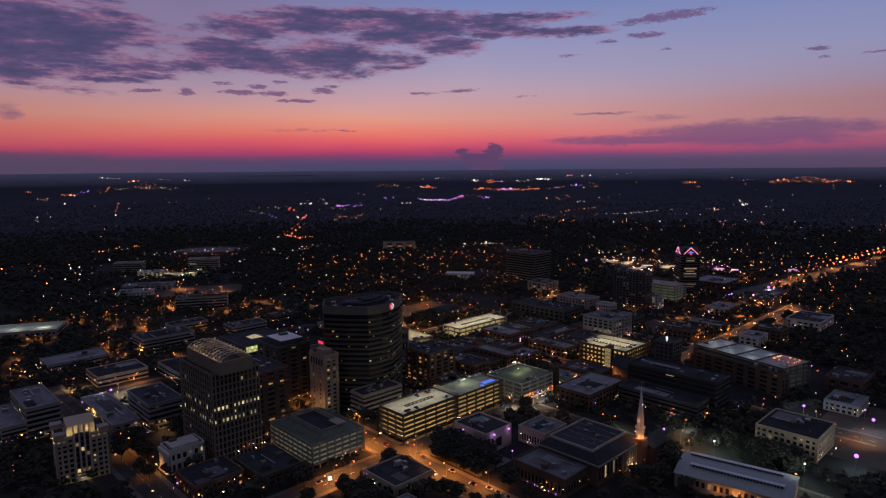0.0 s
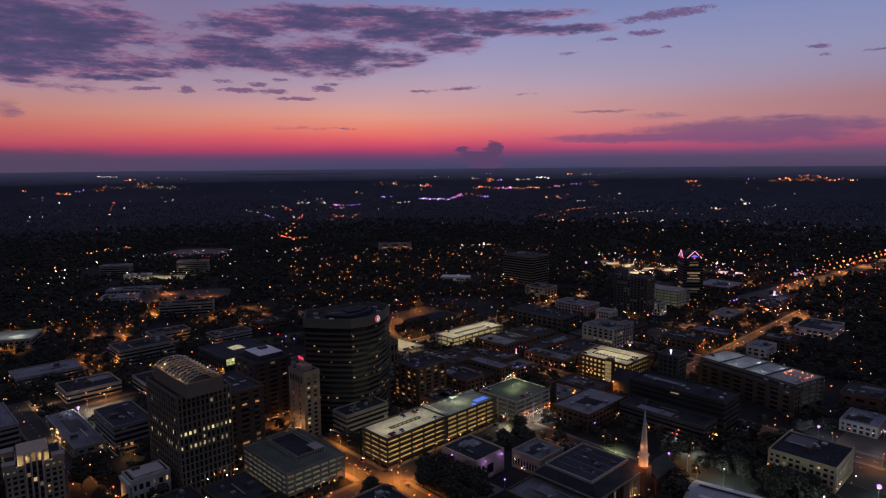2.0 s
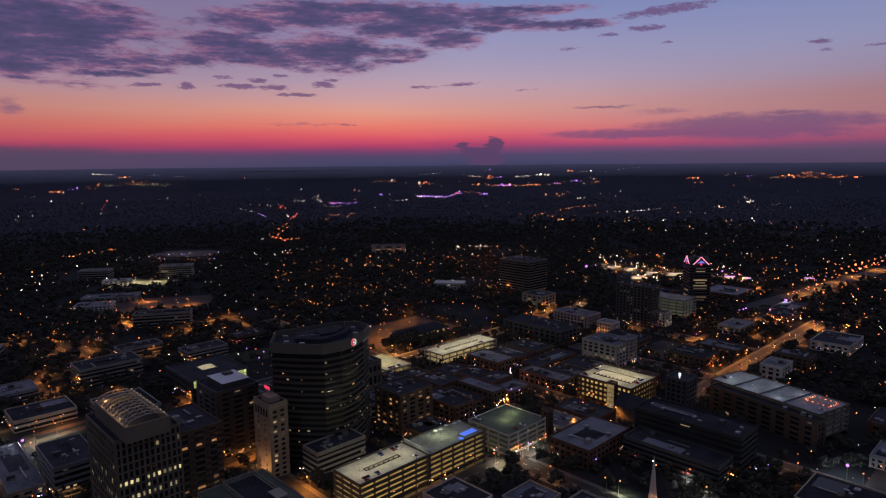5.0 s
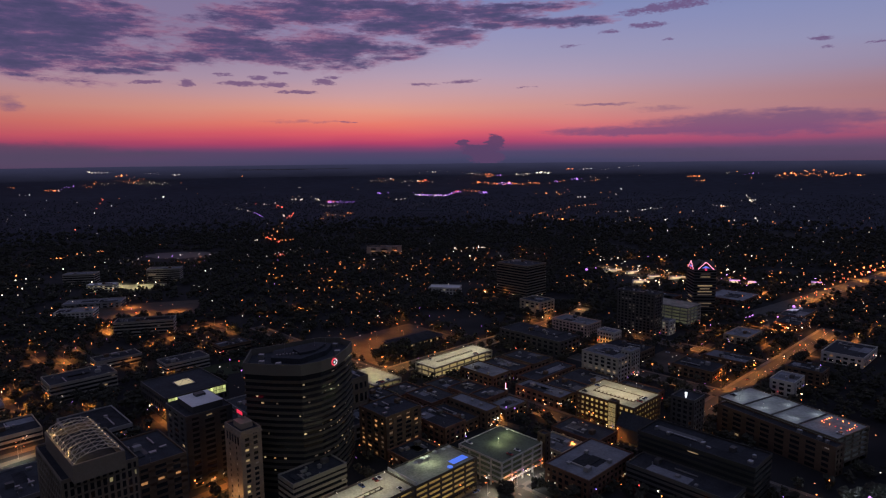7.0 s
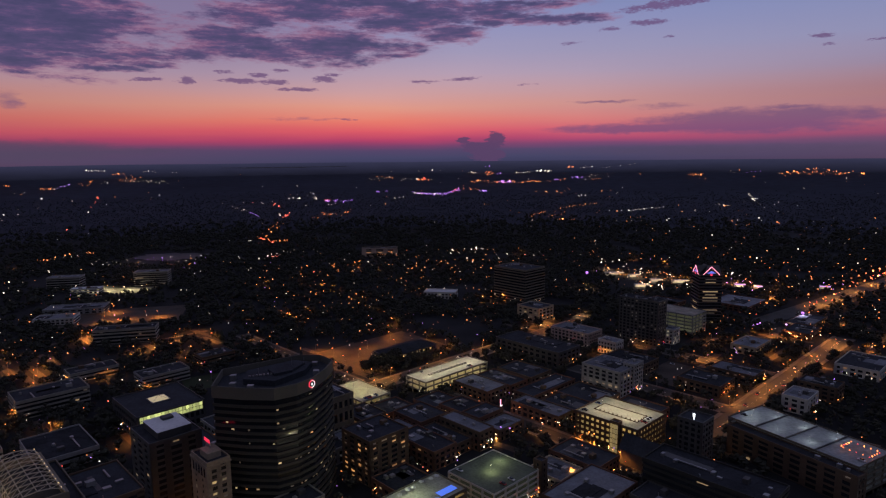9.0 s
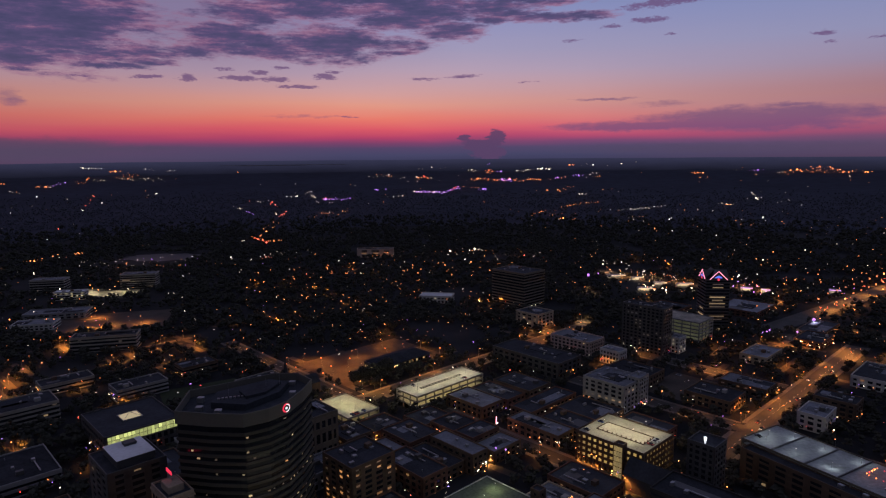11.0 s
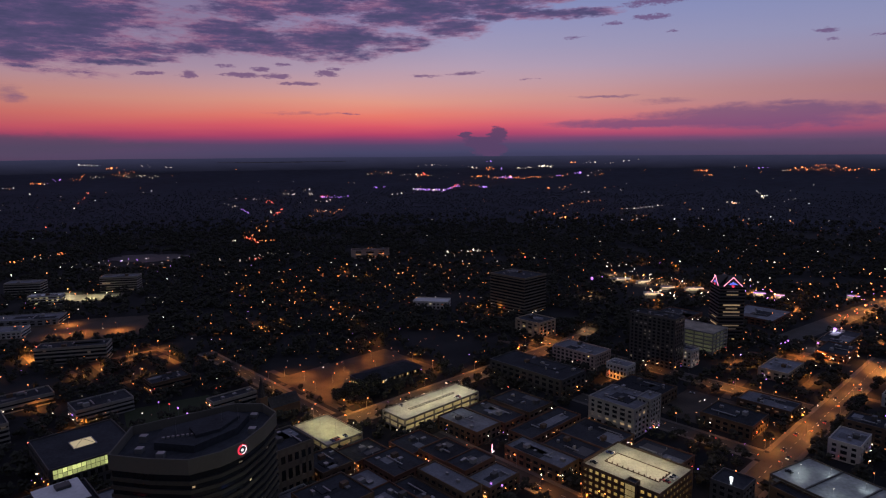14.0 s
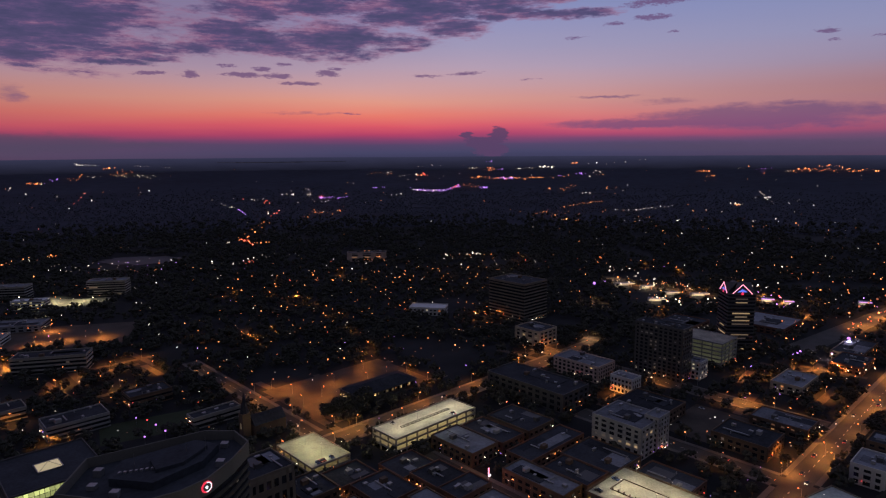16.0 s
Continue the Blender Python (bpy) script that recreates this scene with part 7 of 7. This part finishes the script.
def forest(name, label, n, near, far, half, clumps, height, seed, foliage, thin):
    """Woods too many to count: every tree a crown of ragged leaf clumps, all in one piece."""
    rnd = random.Random(seed)
    spots, tries = [], 0
    while len(spots) < n and tries < n * 5:
        tries += 1
        az = radians(rnd.uniform(-half, half))
        d = math.sqrt(rnd.uniform(near**2, far**2))
        x, y = 25 + d * math.sin(az), 120 + d * math.cos(az)
        if noise.noise((x * 0.011, y * 0.011, 1)) < -0.38 or rnd.random() < (d - thin[0]) / thin[1] or rnd.random() < (thin[2] - d) / 500 or not free(x, y, 1.6 if near < 500 else 3.0):
            continue
        spots.append((x, y, land_z(x, y), rnd.uniform(0.55, 1.15), d))
    g = np.random.default_rng(seed)
    t = np.repeat(np.array(spots), clumps, axis=0)
    m = len(t)
    u = g.normal(size=(m, 3))
    u /= np.linalg.norm(u, axis=1)[:, None]
    u *= g.uniform(0.35, 1.0, (m, 1))
    h = t[:, 3] * height * (1 + np.clip((t[:, 4] - 1200) / 3000, 0, 0.7))
    c = np.stack([t[:, 0] + u[:, 0] * h * 0.42, t[:, 1] + u[:, 1] * h * 0.42, t[:, 2] + h * 0.58 + u[:, 2] * h * 0.36], 1)
    rad = h * g.uniform(0.6, 1.2, m) * 0.46 / clumps ** 0.33
    base = np.array(((1, 0, 0), (0, 1, 0), (-1, 0, 0), (0, -1, 0), (0, 0, 1), (0, 0, -1)), float)
    spin = g.uniform(0, math.tau, m)
    co, si = np.cos(spin)[:, None], np.sin(spin)[:, None]
    bx, by = base[None, :, 0] * co - base[None, :, 1] * si, base[None, :, 0] * si + base[None, :, 1] * co
    shape = np.stack([bx, by, np.broadcast_to(base[None, :, 2] * 0.8, bx.shape)], 2) * g.uniform(0.55, 1.4, (m, 6, 1)) + g.uniform(-0.25, 0.25, (m, 6, 3))
    vs = (c[:, None, :] + shape * rad[:, None, None]).reshape(-1, 3)
    tri = np.array(((0, 1, 4), (1, 2, 4), (2, 3, 4), (3, 0, 4), (1, 0, 5), (2, 1, 5), (3, 2, 5), (0, 3, 5)))
    fs = (np.arange(m)[:, None, None] * 6 + tri[None]).reshape(-1, 3)
    me = bpy.data.meshes.new(name)
    me.from_pydata(vs.tolist(), [], fs.tolist())
    me.materials.append(foliage)
    return tagged(new(name, me), label, "woods", kind="stuff")


forest("near_woods", "dark clumps of trees between the blocks", 4600, 200, 820, 52, 14, 9.0, 1, leafmat, (9000, 1, 0))
forest("suburb_woods", "dark wooded suburbs round the town", 14000, 780, 2100, 41, 6, 10.0, 2, leafmat, (1150, 950, 0))
forest("far_woods", "woods towards the horizon with distance haze painted into their colour", 16000, 1200, 3700, 39, 3, 5.0, 3, hazedleafmat, (1800, 1800, 1700))

# parked cars
rnd = random.Random(77)
for k in range(24):
    a, b = rnd.choice(((-74 + rnd.choice((-6.6, 6.6)), rnd.uniform(-120, 30)), (rnd.uniform(-180, 140), -36 + rnd.choice((-5.6, 5.6))), (165 + rnd.uniform(-45, 45), -240 + rnd.choice((-20, -8, 8, 20))), (330 + rnd.uniform(-24, 24), -2 + rnd.choice((-15, -5, 8, 18)))))
    p = city(a, b, 0.06)
    put_car(p, 44 + (90 if abs(b + 36) > 6 else 0), rnd.randrange(5))


# cars with their lamps on
def driving_car():
    e = tagged(new("lit_car"), "car on the road with its lamps on", "car", "cars on the roads")
    part("body", box(-2.2, 2.2, -0.88, 0.88, 0.35, 0.95, 0.15), carpaints[1], e)
    bm = box(-1.25, 1.0, -0.78, 0.78, 0.93, 1.48)
    for v in bm.verts:
        if v.co.z > 1.2:
            v.co.x *= 0.7
            v.co.y *= 0.86
    part("cabin", bm, glassmat, e, "dark glazed cabin")
    for x in (-1.35, 1.35):
        for y in (-0.8, 0.8):
            part("wheel", tube(bmesh.new(), (x, y - 0.11, 0.33), (x, y + 0.11, 0.33), 0.33, 0.33, 10), tyre, e, "black tyre")
    for y in (-0.6, 0.6):
        part("headlight", box(2.16, 2.32, y - 0.25, y + 0.25, 0.5, 0.85), bulb_white, e, "white headlight")
        part("taillight", box(-2.32, -2.16, y - 0.25, y + 0.25, 0.55, 0.9), bulb_red, e, "red tail light")
    return e


lit_car = driving_car()
lit_car.matrix_world = pose(*city(330, -68, 0.04), 0, 0, 44)
rnd = random.Random(8)
for a, b, turn in ((290, -76, 224), (366, -76, 44), (420, -68, 224), (300, -70, 44), (455, -76, 44), (-72, -20, 134), (-77, -70, 314), (-70, -95, 134), (-120, -39, 44), (-30, -33, 224), (155, -90, 134), (149, -20, 314), (152, 60, 134), (90, 165, 44), (230, 171, 224), (300, 166, 44), (285, -30, 134)):
    copy_thing(lit_car, pose(*city(a, b, 0.05), 0, 0, turn))


# small lamps of shop fronts, doors and yards
def front_lights(name, label, material, n, seed):
    rnd = random.Random(seed)
    ico = bmesh.new()
    bmesh.ops.create_icosphere(ico, subdivisions=1, radius=1.0)
    base, tris = [v.co.copy() for v in ico.verts], [[v.index for v in f.verts] for f in ico.faces]
    ico.free()
    vs, fs = [], []
    for _ in range(n):
        a0, a1, b0, b1 = rnd.choice(rects)
        if rnd.random() < 0.5:
            p = city(rnd.uniform(a0, a1), b0 - rnd.choice((0.5, 0.5, 4.0)), rnd.choice((2.6, 3.2, 4.0, 5.5)))
        else:
            p = city(a0 - rnd.choice((0.5, 0.5, 4.0)), rnd.uniform(b0, b1), rnd.choice((2.6, 3.2, 4.0, 5.5)))
        r = rnd.choice((0.18, 0.24, 0.3, 0.38))
        k = len(vs)
        vs += [(p.x + q.x * r, p.y + q.y * r, p.z + q.z * r) for q in base]
        fs += [[k + i for i in t] for t in tris]
    me = bpy.data.meshes.new(name)
    me.from_pydata(vs, [], fs)
    me.materials.append(material)
    return tagged(new(name, me), label, "lights", kind="stuff")


front_lights("warm_front_lights", "warm small lamps over shop doors and yards", shine("shop_lamp_warm", (1.0, 0.3, 0.07), 6.5, 0.9, islands=True), 560, 1)
front_lights("white_front_lights", "white small lamps over shop doors and yards", shine("shop_lamp_white", (1.0, 0.85, 0.65), 6.0, 0.9, islands=True), 420, 2)
front_lights("violet_front_lights", "violet small lamps over shop doors", shine("shop_lamp_violet", (0.35, 0.18, 1.0), 4.5, 0.6, islands=True), 60, 3)
front_lights("red_front_lights", "red small signal lamps along the streets", shine("shop_lamp_red", (1.0, 0.06, 0.05), 4.0, 0.6, islands=True), 50, 4)
